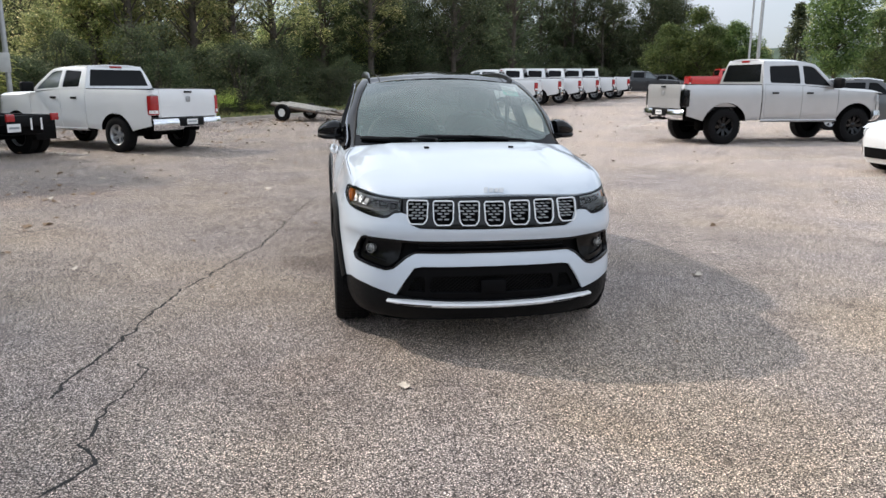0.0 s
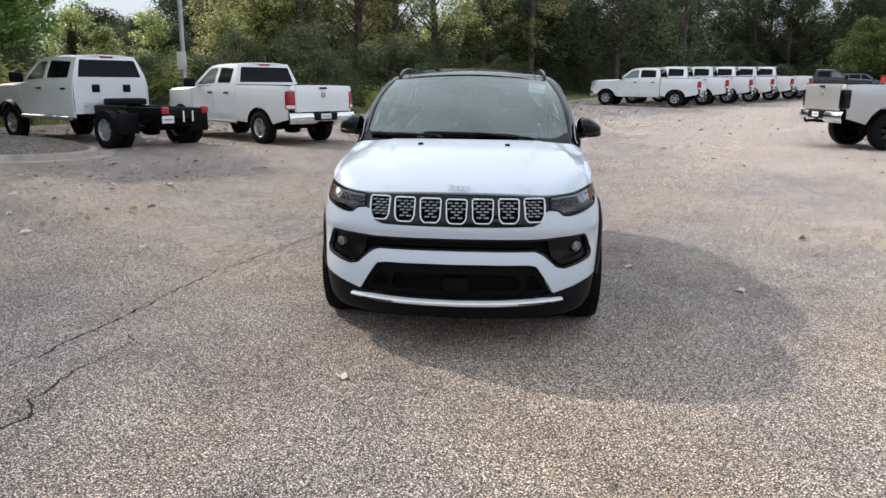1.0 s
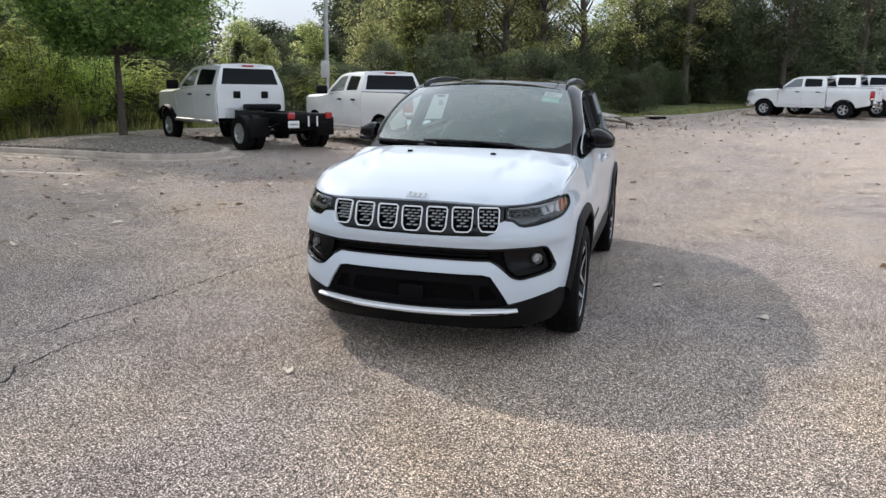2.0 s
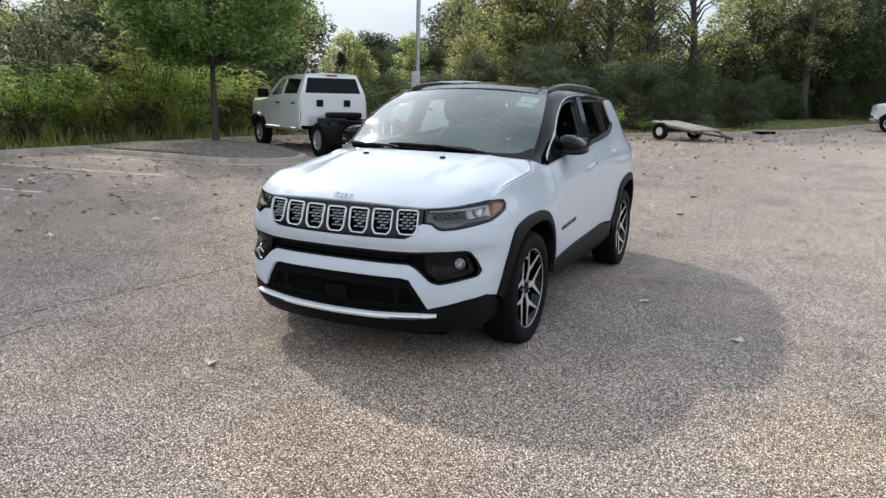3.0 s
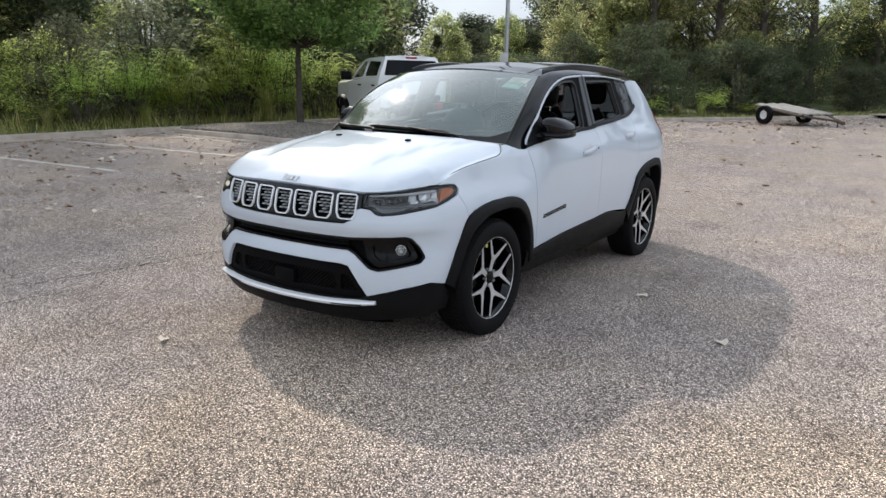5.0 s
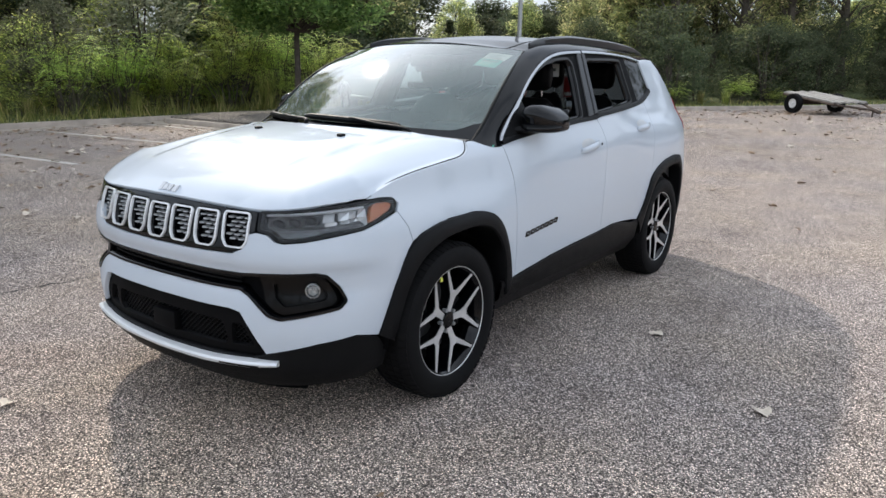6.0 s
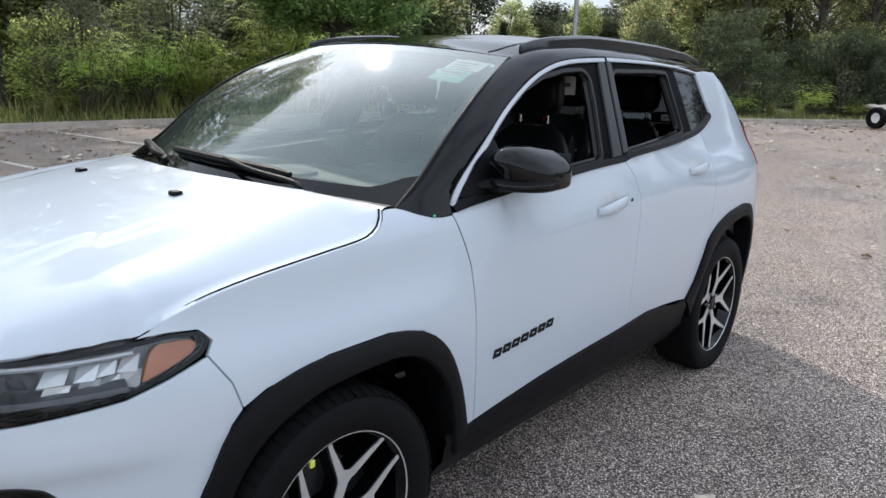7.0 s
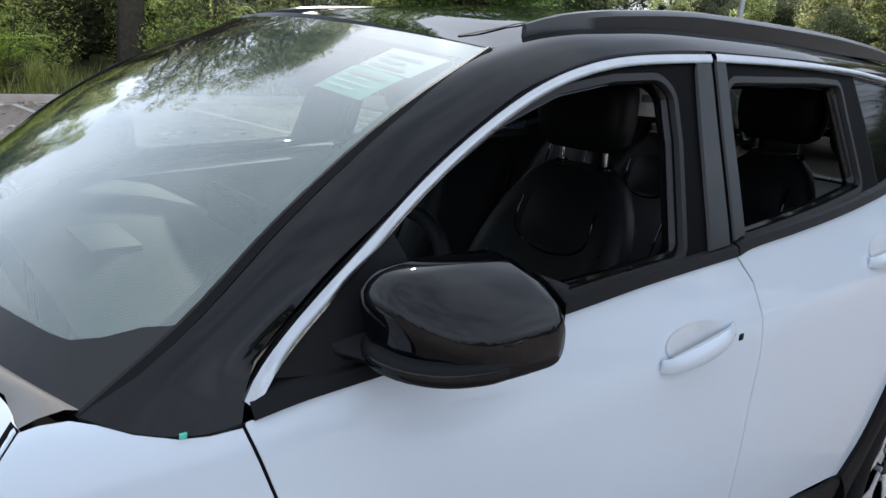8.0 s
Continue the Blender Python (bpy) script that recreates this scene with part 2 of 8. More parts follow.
WINDSHIELD_GLASS = clear_glass("windshield_glass", (0.80, 0.96, 0.89), 0.62, rough=0.04, gloss=1.8, sky_haze=0.12)
DARK_GLASS = clear_glass("dark_privacy_glass", (0.5, 0.55, 0.55), 0.12)
LENS_GLASS = clear_glass("lamp_lens", (0.95, 0.97, 0.98), 0.95, gloss=0.85)
AMBER = plain("amber_plastic", (0.48, 0.12, 0.015), 0.25, 0.0, 0.1, 20.0, coat=0.6)
RED_LENS = plain("red_lamp_plastic", (0.35, 0.012, 0.015), 0.25, 0.0, 0.15, 20.0, coat=0.6)
SEAT_LEATHER = plain("black_seat_leather", (0.0045, 0.005, 0.006), 0.5, 0.0, 0.2, 9.0, 0.2, 500, spec=0.25)
CABIN_PLASTIC = plain("charcoal_cabin_plastic", (0.028, 0.03, 0.031), 0.6, 0.0, 0.15, 9.0, 0.2, 700)
CABIN_PALE = plain("grey_cabin_trim", (0.13, 0.135, 0.135), 0.6, 0.0, 0.1, 9.0)
FLEET_WHITE = plain("white_truck_paint", (0.74, 0.75, 0.755), 0.35, 0.0, 0.03, 2.0, coat=0.9)
SILVER_PAINT = plain("silver_truck_paint", (0.47, 0.47, 0.475), 0.32, 0.45, 0.05, 2.0, coat=0.8)
STEEL_GREY = plain("galvanised_steel", (0.42, 0.43, 0.44), 0.45, 0.7, 0.15, 8.0)
CONCRETE = plain("kerb_concrete", (0.38, 0.325, 0.275), 0.9, 0.0, 0.3, 3.0, 0.5, 120)
FRAME_BLACK = plain("satin_black_window_frame", (0.004, 0.0043, 0.005), 0.45, 0.0, 0.2, 12.0, spec=0.02)
LINE_PAINT = plain("worn_line_paint", (0.56, 0.52, 0.47), 0.85, 0.0, 0.35, 9.0, 0.4, 150)
BARK = plain("rough_bark", (0.085, 0.07, 0.055), 0.9, 0.0, 0.45, 9.0, 0.8, 40)
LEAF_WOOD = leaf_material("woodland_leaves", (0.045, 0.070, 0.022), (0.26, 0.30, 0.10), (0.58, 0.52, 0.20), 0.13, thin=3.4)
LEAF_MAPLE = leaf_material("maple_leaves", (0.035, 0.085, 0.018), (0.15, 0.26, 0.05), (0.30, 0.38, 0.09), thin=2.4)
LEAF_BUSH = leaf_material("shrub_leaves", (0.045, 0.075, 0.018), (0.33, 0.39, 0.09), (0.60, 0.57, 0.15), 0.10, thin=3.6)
LEAF_OLIVE = leaf_material("grey_green_leaves", (0.10, 0.13, 0.06), (0.27, 0.31, 0.19), (0.36, 0.38, 0.24), 0.1)
# the deep shade of the woods is put into this darker leaf colour
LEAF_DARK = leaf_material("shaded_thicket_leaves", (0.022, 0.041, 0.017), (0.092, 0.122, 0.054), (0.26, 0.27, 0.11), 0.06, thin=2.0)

# ---- mesh helpers ----
from mathutils.geometry import delaunay_2d_cdt


def part(name, bm, material, parent, label="", smooth=True):
    """Links a bmesh as one mesh object under a thing or a part."""
    me = bpy.data.meshes.new(name)
    bm.normal_update()
    bm.to_mesh(me)
    bm.free()
    if material:
        me.materials.append(material)
    if smooth:
        me.shade_smooth()
        me.set_sharp_from_angle(angle=radians(38))
    ob = new(name, me)
    ob.parent = parent
    return tagged(ob, label) if label else ob


def part_py(name, verts, faces, material, parent, label="", normals=None, smooth=True):
    me = bpy.data.meshes.new(name)
    me.from_pydata([tuple(v) for v in verts], [], faces)
    me.materials.append(material)
    if smooth:
        me.shade_smooth()
    if normals is not None:
        me.normals_split_custom_set_from_vertices([tuple(v) for v in normals])
    ob = new(name, me)
    ob.parent = parent
    return tagged(ob, label) if label else ob


def thing(name, label, category, m=None, group=""):
    ob = new(name)
    ob.empty_display_size = 0.2
    tagged(ob, label, category, group)
    if m is not None:
        ob.matrix_basis = m
    return ob


def box(bm, x0, x1, y0, y1, z0, z1, bevel=0.0, seg=2):
    r = bmesh.ops.create_cube(bm, size=1.0, matrix=Matrix.Translation(((x0 + x1) / 2, (y0 + y1) / 2, (z0 + z1) / 2)) @ Matrix.Diagonal((abs(x1 - x0), abs(y1 - y0), abs(z1 - z0), 1)))
    if bevel:
        edges = {e for v in r["verts"] for e in v.link_edges}
        bmesh.ops.bevel(bm, geom=list(edges), offset=bevel, segments=seg, affect="EDGES", profile=0.5)
    return bm


def boxed(x0, x1, y0, y1, z0, z1, bevel=0.0, seg=2):
    return box(bmesh.new(), x0, x1, y0, y1, z0, z1, bevel, seg)


def tube(points, radius, sides=10, closed=False, caps=True):
    """A bmesh tube along points; radius may be a list."""
    bm = bmesh.new()
    pts = [Vector(p) for p in points]
    n = len(pts)
    rad = radius if isinstance(radius, (list, tuple)) else [radius] * n
    rings, up = [], Vector((0, 0, 1))
    for i, p in enumerate(pts):
        a, b = pts[i - 1] if i or closed else p, pts[(i + 1) % n] if i < n - 1 or closed else p
        d = (b - a).normalized()
        ref = up if abs(d.dot(up)) < 0.95 else Vector((1, 0, 0))
        s = d.cross(ref).normalized()
        w = s.cross(d)
        rings.append([bm.verts.new(p + rad[i] * (math.cos(t) * s + math.sin(t) * w)) for t in (2 * math.pi * k / sides for k in range(sides))])
    for i in range(n if closed else n - 1):
        r0, r1 = rings[i], rings[(i + 1) % n]
        for k in range(sides):
            bm.faces.new((r0[k], r0[(k + 1) % sides], r1[(k + 1) % sides], r1[k]))
    if caps and not closed:
        bm.faces.new(rings[0][::-1])
        bm.faces.new(rings[-1])
    bmesh.ops.recalc_face_normals(bm, faces=bm.faces)
    return bm


def lathe(profile, steps=48, axis="x"):
    """A turned bmesh: profile rows (along, radius) about the x axis."""
    bm = bmesh.new()
    rings = []
    for a, r in profile:
        rings.append([bm.verts.new((a, r * math.cos(t), r * math.sin(t)) if axis == "x" else (r * math.cos(t), r * math.sin(t), a)) for t in (2 * math.pi * k / steps for k in range(steps))])
    for r0, r1 in zip(rings, rings[1:]):
        for k in range(steps):
            bm.faces.new((r0[k], r0[(k + 1) % steps], r1[(k + 1) % steps], r1[k]))
    bmesh.ops.recalc_face_normals(bm, faces=bm.faces)
    return bm


def spline(xs, ys, n=600):
    """A smooth curve through points, without overshoot (monotone cubic), as a function."""
    xs, ys = np.array(xs, float), np.array(ys, float)
    h, d = np.diff(xs), np.diff(ys) / np.diff(xs)
    m = np.zeros(len(xs))
    m[0], m[-1] = d[0], d[-1]
    for i in range(1, len(xs) - 1):
        if d[i - 1] * d[i] > 0:
            w1, w2 = 2 * h[i] + h[i - 1], h[i] + 2 * h[i - 1]
            m[i] = (w1 + w2) / (w1 / d[i - 1] + w2 / d[i])
    g = np.linspace(xs[0], xs[-1], n)
    k = np.clip(np.searchsorted(xs, g, side="right") - 1, 0, len(xs) - 2)
    t = (g - xs[k]) / h[k]
    v = (1 + 2 * t) * (1 - t) ** 2 * ys[k] + t * (1 - t) ** 2 * h[k] * m[k] + t * t * (3 - 2 * t) * ys[k + 1] + t * t * (t - 1) * h[k] * m[k + 1]
    return lambda x: float(np.interp(x, g, v))


def smoothstep(a, b, x):
    t = min(1.0, max(0.0, (x - a) / (b - a)))
    return t * t * (3 - 2 * t)


def inside(poly, x, y):
    hit, j = False, len(poly) - 1
    for i in range(len(poly)):
        xi, yi = poly[i]
        xj, yj = poly[j]
        if (yi > y) != (yj > y) and x < (xj - xi) * (y - yi) / (yj - yi) + xi:
            hit = not hit
        j = i
    return hit


def area2(poly):
    return sum(poly[i - 1][0] * poly[i][1] - poly[i][0] * poly[i - 1][1] for i in range(len(poly)))


def shrink(poly, d):
    """The outline moved inwards by d."""
    if not d:
        return list(poly)
    s, n, out = (1 if area2(poly) > 0 else -1), len(poly), []
    for i in range(n):
        p0, p1, p2 = (Vector(poly[k % n]) for k in (i - 1, i, i + 1))
        a, b = (p1 - p0), (p2 - p1)
        if a.length < 1e-7 or b.length < 1e-7:
            out.append(tuple(p1))
            continue
        a.normalize(), b.normalize()
        na, nb = Vector((-a.y, a.x)) * s, Vector((-b.y, b.x)) * s
        m = na + nb
        if m.length < 0.3:
            m = na
        m.normalize()
        out.append(tuple(p1 + m * d / max(0.45, m.dot(na))))
    return out


def rounded(poly, r, seg=4):
    """The outline with its corners rounded by about r."""
    out, n = [], len(poly)
    for i in range(n):
        p0, p1, p2 = (Vector(poly[k % n]) for k in (i - 1, i, i + 1))
        a, b = p0 - p1, p2 - p1
        la, lb = a.length, b.length
        if la < 1e-6 or lb < 1e-6 or a.angle(b) > radians(172):
            out.append(tuple(p1))
            continue
        k = min(r, la * 0.45, lb * 0.45)
        s, e = p1 + a / la * k, p1 + b / lb * k
        for q in range(seg + 1):
            t = q / seg
            out.append(tuple((1 - t) ** 2 * s + 2 * t * (1 - t) * p1 + t * t * e))
    return out


def denser(poly, step):
    out, n = [], len(poly)
    for i in range(n):
        p, q = Vector(poly[i]), Vector(poly[(i + 1) % n])
        k = max(1, int(math.ceil((q - p).length / step)))
        out += [tuple(p.lerp(q, j / k)) for j in range(k)]
    return out


def sheet(name, poly, lift, material, parent, holes=(), step=0.05, depth=0.012, gap=0.0025, side=1, label="", both=False):
    """A panel: a flat outline with holes, meshed and laid onto the surface lift(a, b), with edges turned in by depth. side -1 mirrors it in x."""
    outer = denser(shrink(poly, gap), step)
    inner = [denser(shrink(h, -gap), step) for h in holes]
    pts, edges = [], []
    for ring in [outer] + inner:
        k = len(pts)
        pts += [Vector(p) for p in ring]
        edges += [(k + i, k + (i + 1) % len(ring)) for i in range(len(ring))]
    xs, ys = [p[0] for p in outer], [p[1] for p in outer]
    rim = len(pts)
    nx, ny = int((max(xs) - min(xs)) / step), int((max(ys) - min(ys)) / step)
    edge_pts = np.array([tuple(p) for p in pts])
    for i in range(1, nx + 1):
        for j in range(1, ny + 1):
            x, y = min(xs) + (max(xs) - min(xs)) * i / (nx + 1), min(ys) + (max(ys) - min(ys)) * j / (ny + 1)
            if inside(outer, x, y) and not any(inside(h, x, y) for h in inner):
                if np.min(np.hypot(edge_pts[:, 0] - x, edge_pts[:, 1] - y)) > step * 0.35:
                    pts.append(Vector((x, y)))
    v2, _, tris, *_ = delaunay_2d_cdt(pts, edges, [], 0, 1e-6)
    keep = []
    for f in tris:
        cx, cy = sum(v2[i][0] for i in f) / 3, sum(v2[i][1] for i in f) / 3
        if inside(outer, cx, cy) and not any(inside(h, cx, cy) for h in inner):
            keep.append(tuple(f))
    e = 0.002
    verts, norms = [], []
    for p in v2:
        a, b = p
        c = Vector(lift(a, b))
        n = (Vector(lift(a + e, b)) - Vector(lift(a - e, b))).cross(Vector(lift(a, b + e)) - Vector(lift(a, b - e)))
        n = n.normalized() if n.length > 1e-12 else Vector((0, 0, 1))
        verts.append(c)
        norms.append(n)
    faces = list(keep)
    if depth:
        count = {}
        for f in keep:
            for i in range(3):
                k = (f[i], f[(i + 1) % 3])
                count[k] = count.get(k, 0) + 1
        for (i, j) in list(count):
            if (j, i) not in count:
                k = len(verts)
                pi, pj, qi, qj = verts[i], verts[j], verts[i] - norms[i] * depth, verts[j] - norms[j] * depth
                fn = (pj - pi).cross(norms[i])
                fn = fn.normalized() if fn.length > 1e-12 else norms[i]
                verts += [pi, pj, qj, qi]
                # a soft edge: the outer row leans towards the panel's own normal
                norms += [(fn + norms[i] * 0.8).normalized(), (fn + norms[j] * 0.8).normalized(), fn, fn]
                faces.append((k + 1, k, k + 3, k + 2))
    if side < 0:
        verts = [Vector((-v.x, v.y, v.z)) for v in verts]
        norms = [Vector((-v.x, v.y, v.z)) for v in norms]
        faces = [f[::-1] for f in faces]
    used = sorted({i for f in faces for i in f})
    to = {i: k for k, i in enumerate(used)}
    return part_py(name, [verts[i] for i in used], [tuple(to[i] for i in f) for f in faces], material, parent, label, [norms[i] for i in used])


def loft(name, rows, material, parent, label="", closed=False, flip=False, cap=False):
    """A skin over rows of equally many points."""
    bm = bmesh.new()
    grid = [[bm.verts.new(p) for p in row] for row in rows]
    n = len(rows[0])
    for r0, r1 in zip(grid, grid[1:]):
        for k in range(n if closed else n - 1):
            bm.faces.new((r0[k], r0[(k + 1) % n], r1[(k + 1) % n], r1[k]))
    if cap:
        bm.faces.new(grid[0])
        bm.faces.new(grid[-1][::-1])
    bmesh.ops.recalc_face_normals(bm, faces=bm.faces)
    if flip:
        bmesh.ops.reverse_faces(bm, faces=bm.faces)
    return part(name, bm, material, parent, label)


def curve_points(ctrl, n=24):
    """A smooth line of n points through 3D control points."""
    c = [Vector(p) for p in ctrl]
    d = [0.0]
    for a, b in zip(c, c[1:]):
        d.append(d[-1] + (b - a).length)
    fs = [spline(d, [p[k] for p in c]) for k in range(3)]
    return [Vector((fs[0](s), fs[1](s), fs[2](s))) for s in np.linspace(0, d[-1], n)]


class Shell:
    """A car body's lower skin: a plan line from the nose's middle round one side to the tail's middle, pushed in by a profile over height."""

    def __init__(self, plan, push):
        c = curve_points([(x, y, 0) for x, y in plan], 400)
        self.u = np.concatenate([[0], np.cumsum([(b - a).length for a, b in zip(c, c[1:])])])
        self.x, self.y = np.array([p.x for p in c]), np.array([p.y for p in c])
        self.x[0] = 0
        tx, ty = np.gradient(self.x, self.u), np.gradient(self.y, self.u)
        k = np.ones(9) / 9
        tx, ty = (np.convolve(np.pad(v, 4, "edge"), k, "valid") for v in (tx, ty))
        tx[0], ty[0] = 1, 0
        self.nx, self.ny = ty / np.hypot(tx, ty), -tx / np.hypot(tx, ty)
        self.push, self.end = push, float(self.u[-1])
        half = int(np.argmax(self.x))
        self.half = half

    def at(self, u, z, more=0.0):
        s = -1 if u < 0 else 1
        a = abs(u)
        x, y, nx, ny = (float(np.interp(a, self.u, v)) for v in (self.x, self.y, self.nx, self.ny))
        d = self.push(a, y, z) + more
        return Vector((s * (x - nx * d), y - ny * d, z))

    def lift(self, more=0.0):
        return lambda u, z: self.at(u, z, more)

    def uy(self, y):
        """The place along the line at a given y on the side."""
        return float(np.interp(y, self.y, self.u))

    def ux(self, x):
        """The place along the line at a given x on the nose."""
        s = -1 if x < 0 else 1
        return s * float(np.interp(abs(x), self.x[: self.half], self.u[: self.half]))

    def plan_y(self, x):
        return float(np.interp(abs(x), self.x[: self.half], self.y[: self.half]))

    def side(self, pts):
        return [(self.uy(y), z) for y, z in pts]

    def nose(self, pts):
        return [(self.ux(x), z) for x, z in pts]

# ---- ground, kerbs, lines ----
def ground_z(x, y):
    return 0.0245 * 4.0 * math.log1p(math.exp((min(y, 90) - 24) / 4.0))


EDGE = [(-13.9, -48), (-13.9, -20), (-13.9, 0), (-13.9, 8.2), (-13.9, 14.0), (-12.4, 17.5), (-9.6, 20.6), (-6.6, 23.4), (-4.4, 26.0), (-1.9, 29.0), (0.8, 32.4), (3.0, 36.0), (4.6, 40.0), (6.5, 44.0), (9.5, 48.5), (14.0, 53.5), (20.0, 59.0), (27.0, 64.5), (34.0, 68.5), (50.0, 76.0), (85.0, 86.0), (140.0, 92.0)]
edge = [(p.x, p.y) for p in curve_points([(x, y, 0) for x, y in EDGE], 220)]


def drape(name, poly, z, material, step, label="", kind="structure"):
    ob = sheet(name, poly, lambda x, y: (x, y, ground_z(x, y) + z), material, None, step=step, depth=0.0, gap=0, label=label)
    return tagged(ob, kind=kind)


BACK = [(140, 92), (139, 62), (110, 44), (82, 30), (73, 10), (71, -20), (70, -40), (62, -48), (30, -49), (-13.9, -48)]
edge_back = [(p.x, p.y) for p in curve_points([(x, y, 0) for x, y in BACK], 120)]
lot_poly = edge + edge_back[1:-1]
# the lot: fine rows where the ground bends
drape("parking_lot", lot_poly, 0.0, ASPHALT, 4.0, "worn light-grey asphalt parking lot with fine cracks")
soil, t_, n_, l_, b_ = nodes_of("verge_ground")
ns_ = noise_node(t_, 1.4, 8, 0.7)
rp_ = ramp_node(t_, [(0.3, (0.045, 0.055, 0.018)), (0.5, (0.085, 0.11, 0.03)), (0.68, (0.15, 0.14, 0.06)), (0.8, (0.2, 0.165, 0.1))])
l_.new(ns_.outputs[0], rp_.inputs[0])
l_.new(rp_.outputs[0], b_.inputs["Base Color"])
b_.inputs["Roughness"].default_value = 0.95
bump_to(t_, b_, noise_node(t_, 30, 6, 0.7).outputs[0], 0.8, 0.05)
VERGE = soil


def beside(line, d):
    """The line moved to its left by d metres."""
    out = []
    for i, p in enumerate(line):
        a, b = Vector(line[max(0, i - 1)]), Vector(line[min(len(line) - 1, i + 1)])
        t = (b - a).normalized()
        out.append((p[0] - t.y * d, p[1] + t.x * d))
    return out


strips = [0.14, 0.9, 2.5, 6, 12, 25, 60]
for line in (edge, edge_back):
    v, f = [], []
    for d in strips:
        v += [(x, y, ground_z(x, y) + (0.10 if d < 2 else 0.10 + 0.12 * min(1, d / 8) + 0.05 * noise.noise((x * 0.3, y * 0.3, d)))) for x, y in beside(line, d)]
    for k in range(len(strips) - 1):
        for i in range(len(line) - 1):
            a = k * len(line) + i
            f.append((a, a + 1, a + 1 + len(line), a + len(line)))
    tagged(part_py("grass_verge", v, f, VERGE, None, "rough grass and soil verge behind the kerb"), kind="structure")
g = [-1800, -900, -400, -200, -100, 0, 100, 200, 400, 900, 1800]
v = [(x, y, -0.35 + (1.0 if y >= 100 else 0.0)) for y in g for x in g]
f = [(j * 11 + i, j * 11 + i + 1, j * 11 + i + 12, j * 11 + i + 11) for j in range(10) for i in range(10)]
tagged(part_py("ground", v, f, VERGE, None, "flat land reaching the horizon"), kind="structure")


def kerb(name, line, label, closed=False, top=0.125, width=0.15):
    """A concrete kerb swept along a line, its lot side on the right."""
    rows = []
    n = len(line)
    for i in range(n + (1 if closed else 0)):
        p = line[i % n]
        a, b = Vector(line[(i - 1) % n] if closed or i else line[0]), Vector(line[(i + 1) % n] if closed or i < n - 1 else line[-1])
        t = (b - a).normalized()
        nn = Vector((-t.y, t.x))
        z = ground_z(*p)
        rows.append([Vector((p[0] + nn.x * q, p[1] + nn.y * q, z + h)) for q, h in ((-0.30, 0.004), (-0.29, 0.012), (-0.02, 0.016), (0.0, top - 0.03), (0.02, top - 0.006), (0.05, top), (width, top), (width + 0.01, top - 0.05), (width + 0.01, -0.1))])
    return tagged(loft(name, rows, CONCRETE, None, label), kind="structure")


kerb("kerb_edge", edge, "weathered concrete kerb along the lot's edge")
kerb("kerb_back", edge_back, "weathered concrete kerb along the lot's far side")
isl = rounded([(-13.75, 8.15), (-10.6, 8.2), (-9.2, 8.0), (-8.2, 8.35), (-7.75, 9.2), (-8.15, 10.2), (-9.6, 11.15), (-13.75, 13.6)], 0.8, 6)
isl = denser(isl, 0.4)
kerb("kerb_island", isl, "weathered concrete kerb round the planting island", closed=True)
gravel, t_, n_, l_, b_ = nodes_of("grey_gravel")
co_ = n_.new("ShaderNodeTexCoord")
vo_ = n_.new("ShaderNodeTexVoronoi")
vo_.inputs["Scale"].default_value = 28
l_.new(co_.outputs["Object"], vo_.inputs["Vector"])
sc_ = n_.new("ShaderNodeSeparateColor")
l_.new(vo_.outputs["Color"], sc_.inputs[0])
rp_ = ramp_node(t_, [(0, (0.05, 0.044, 0.039)), (0.5, (0.155, 0.135, 0.115)), (1, (0.36, 0.31, 0.26))])
l_.new(sc_.outputs[0], rp_.inputs[0])
l_.new(rp_.outputs[0], b_.inputs["Base Color"])
b_.inputs["Roughness"].default_value = 0.95
bump_to(t_, b_, vo_.outputs["Distance"], 1.0, 0.03)
GRAVEL = gravel
ob = sheet("gravel_bed", shrink(isl, 0.15), lambda x, y: (x, y, 0.10 + 0.16 * max(0, 1 - ((x + 11.3) / 3.4) ** 2) * max(0, 1 - ((y - 10.2) / 2.6) ** 2)), GRAVEL, None, step=0.3, depth=0.1, gap=0, label="grey gravel bed of the planting island")
tagged(ob, kind="structure")


def stripe(p, q, width=0.10, z=0.004):
    a, b = Vector(p), Vector(q)
    t = (b - a).normalized()
    nn = Vector((-t.y, t.x)) * width / 2
    k = max(2, int((b - a).length / 0.5))
    v, f = [], []
    for i in range(k + 1):
        c = a.lerp(b, i / k)
        for sg in (1, -1):
            w = c + nn * sg * (1 + 0.12 * noise.noise((c.x * 3, c.y * 3, sg)))
            v.append((w.x, w.y, ground_z(w.x, w.y) + z))
    f = [(2 * i, 2 * i + 1, 2 * i + 3, 2 * i + 2) for i in range(k)]
    f = [x[::-1] for x in f]
    ob = part_py("parking_line", v, f, LINE_PAINT, None, "faded white painted parking line")
    return tagged(ob, category="road marking", group="parking lines")


for p, q in (((-13.5, 2.45), (-7.78, 2.97)), ((-13.5, 5.2), (-8.1, 5.7)), ((-13.5, 7.75), (-9.75, 7.55)), ((-13.5, -0.3), (-7.6, 0.2)), ((7.75, 9.45), (13.2, 10.0)), ((7.82, 6.5), (13.2, 7.05)),
             ((9.4, 20.4), (14.0, 26.5)), ((8.6, 13.0), (14.6, 13.7)), ((8.9, 16.4), (15.2, 17.1)), ((-7.5, 9.4), (-11.9, 12.0)), ((-6.0, 12.2), (-10.4, 15.3)), ((-3.4, 14.8), (-7.4, 18.2))):
    stripe(p, q)

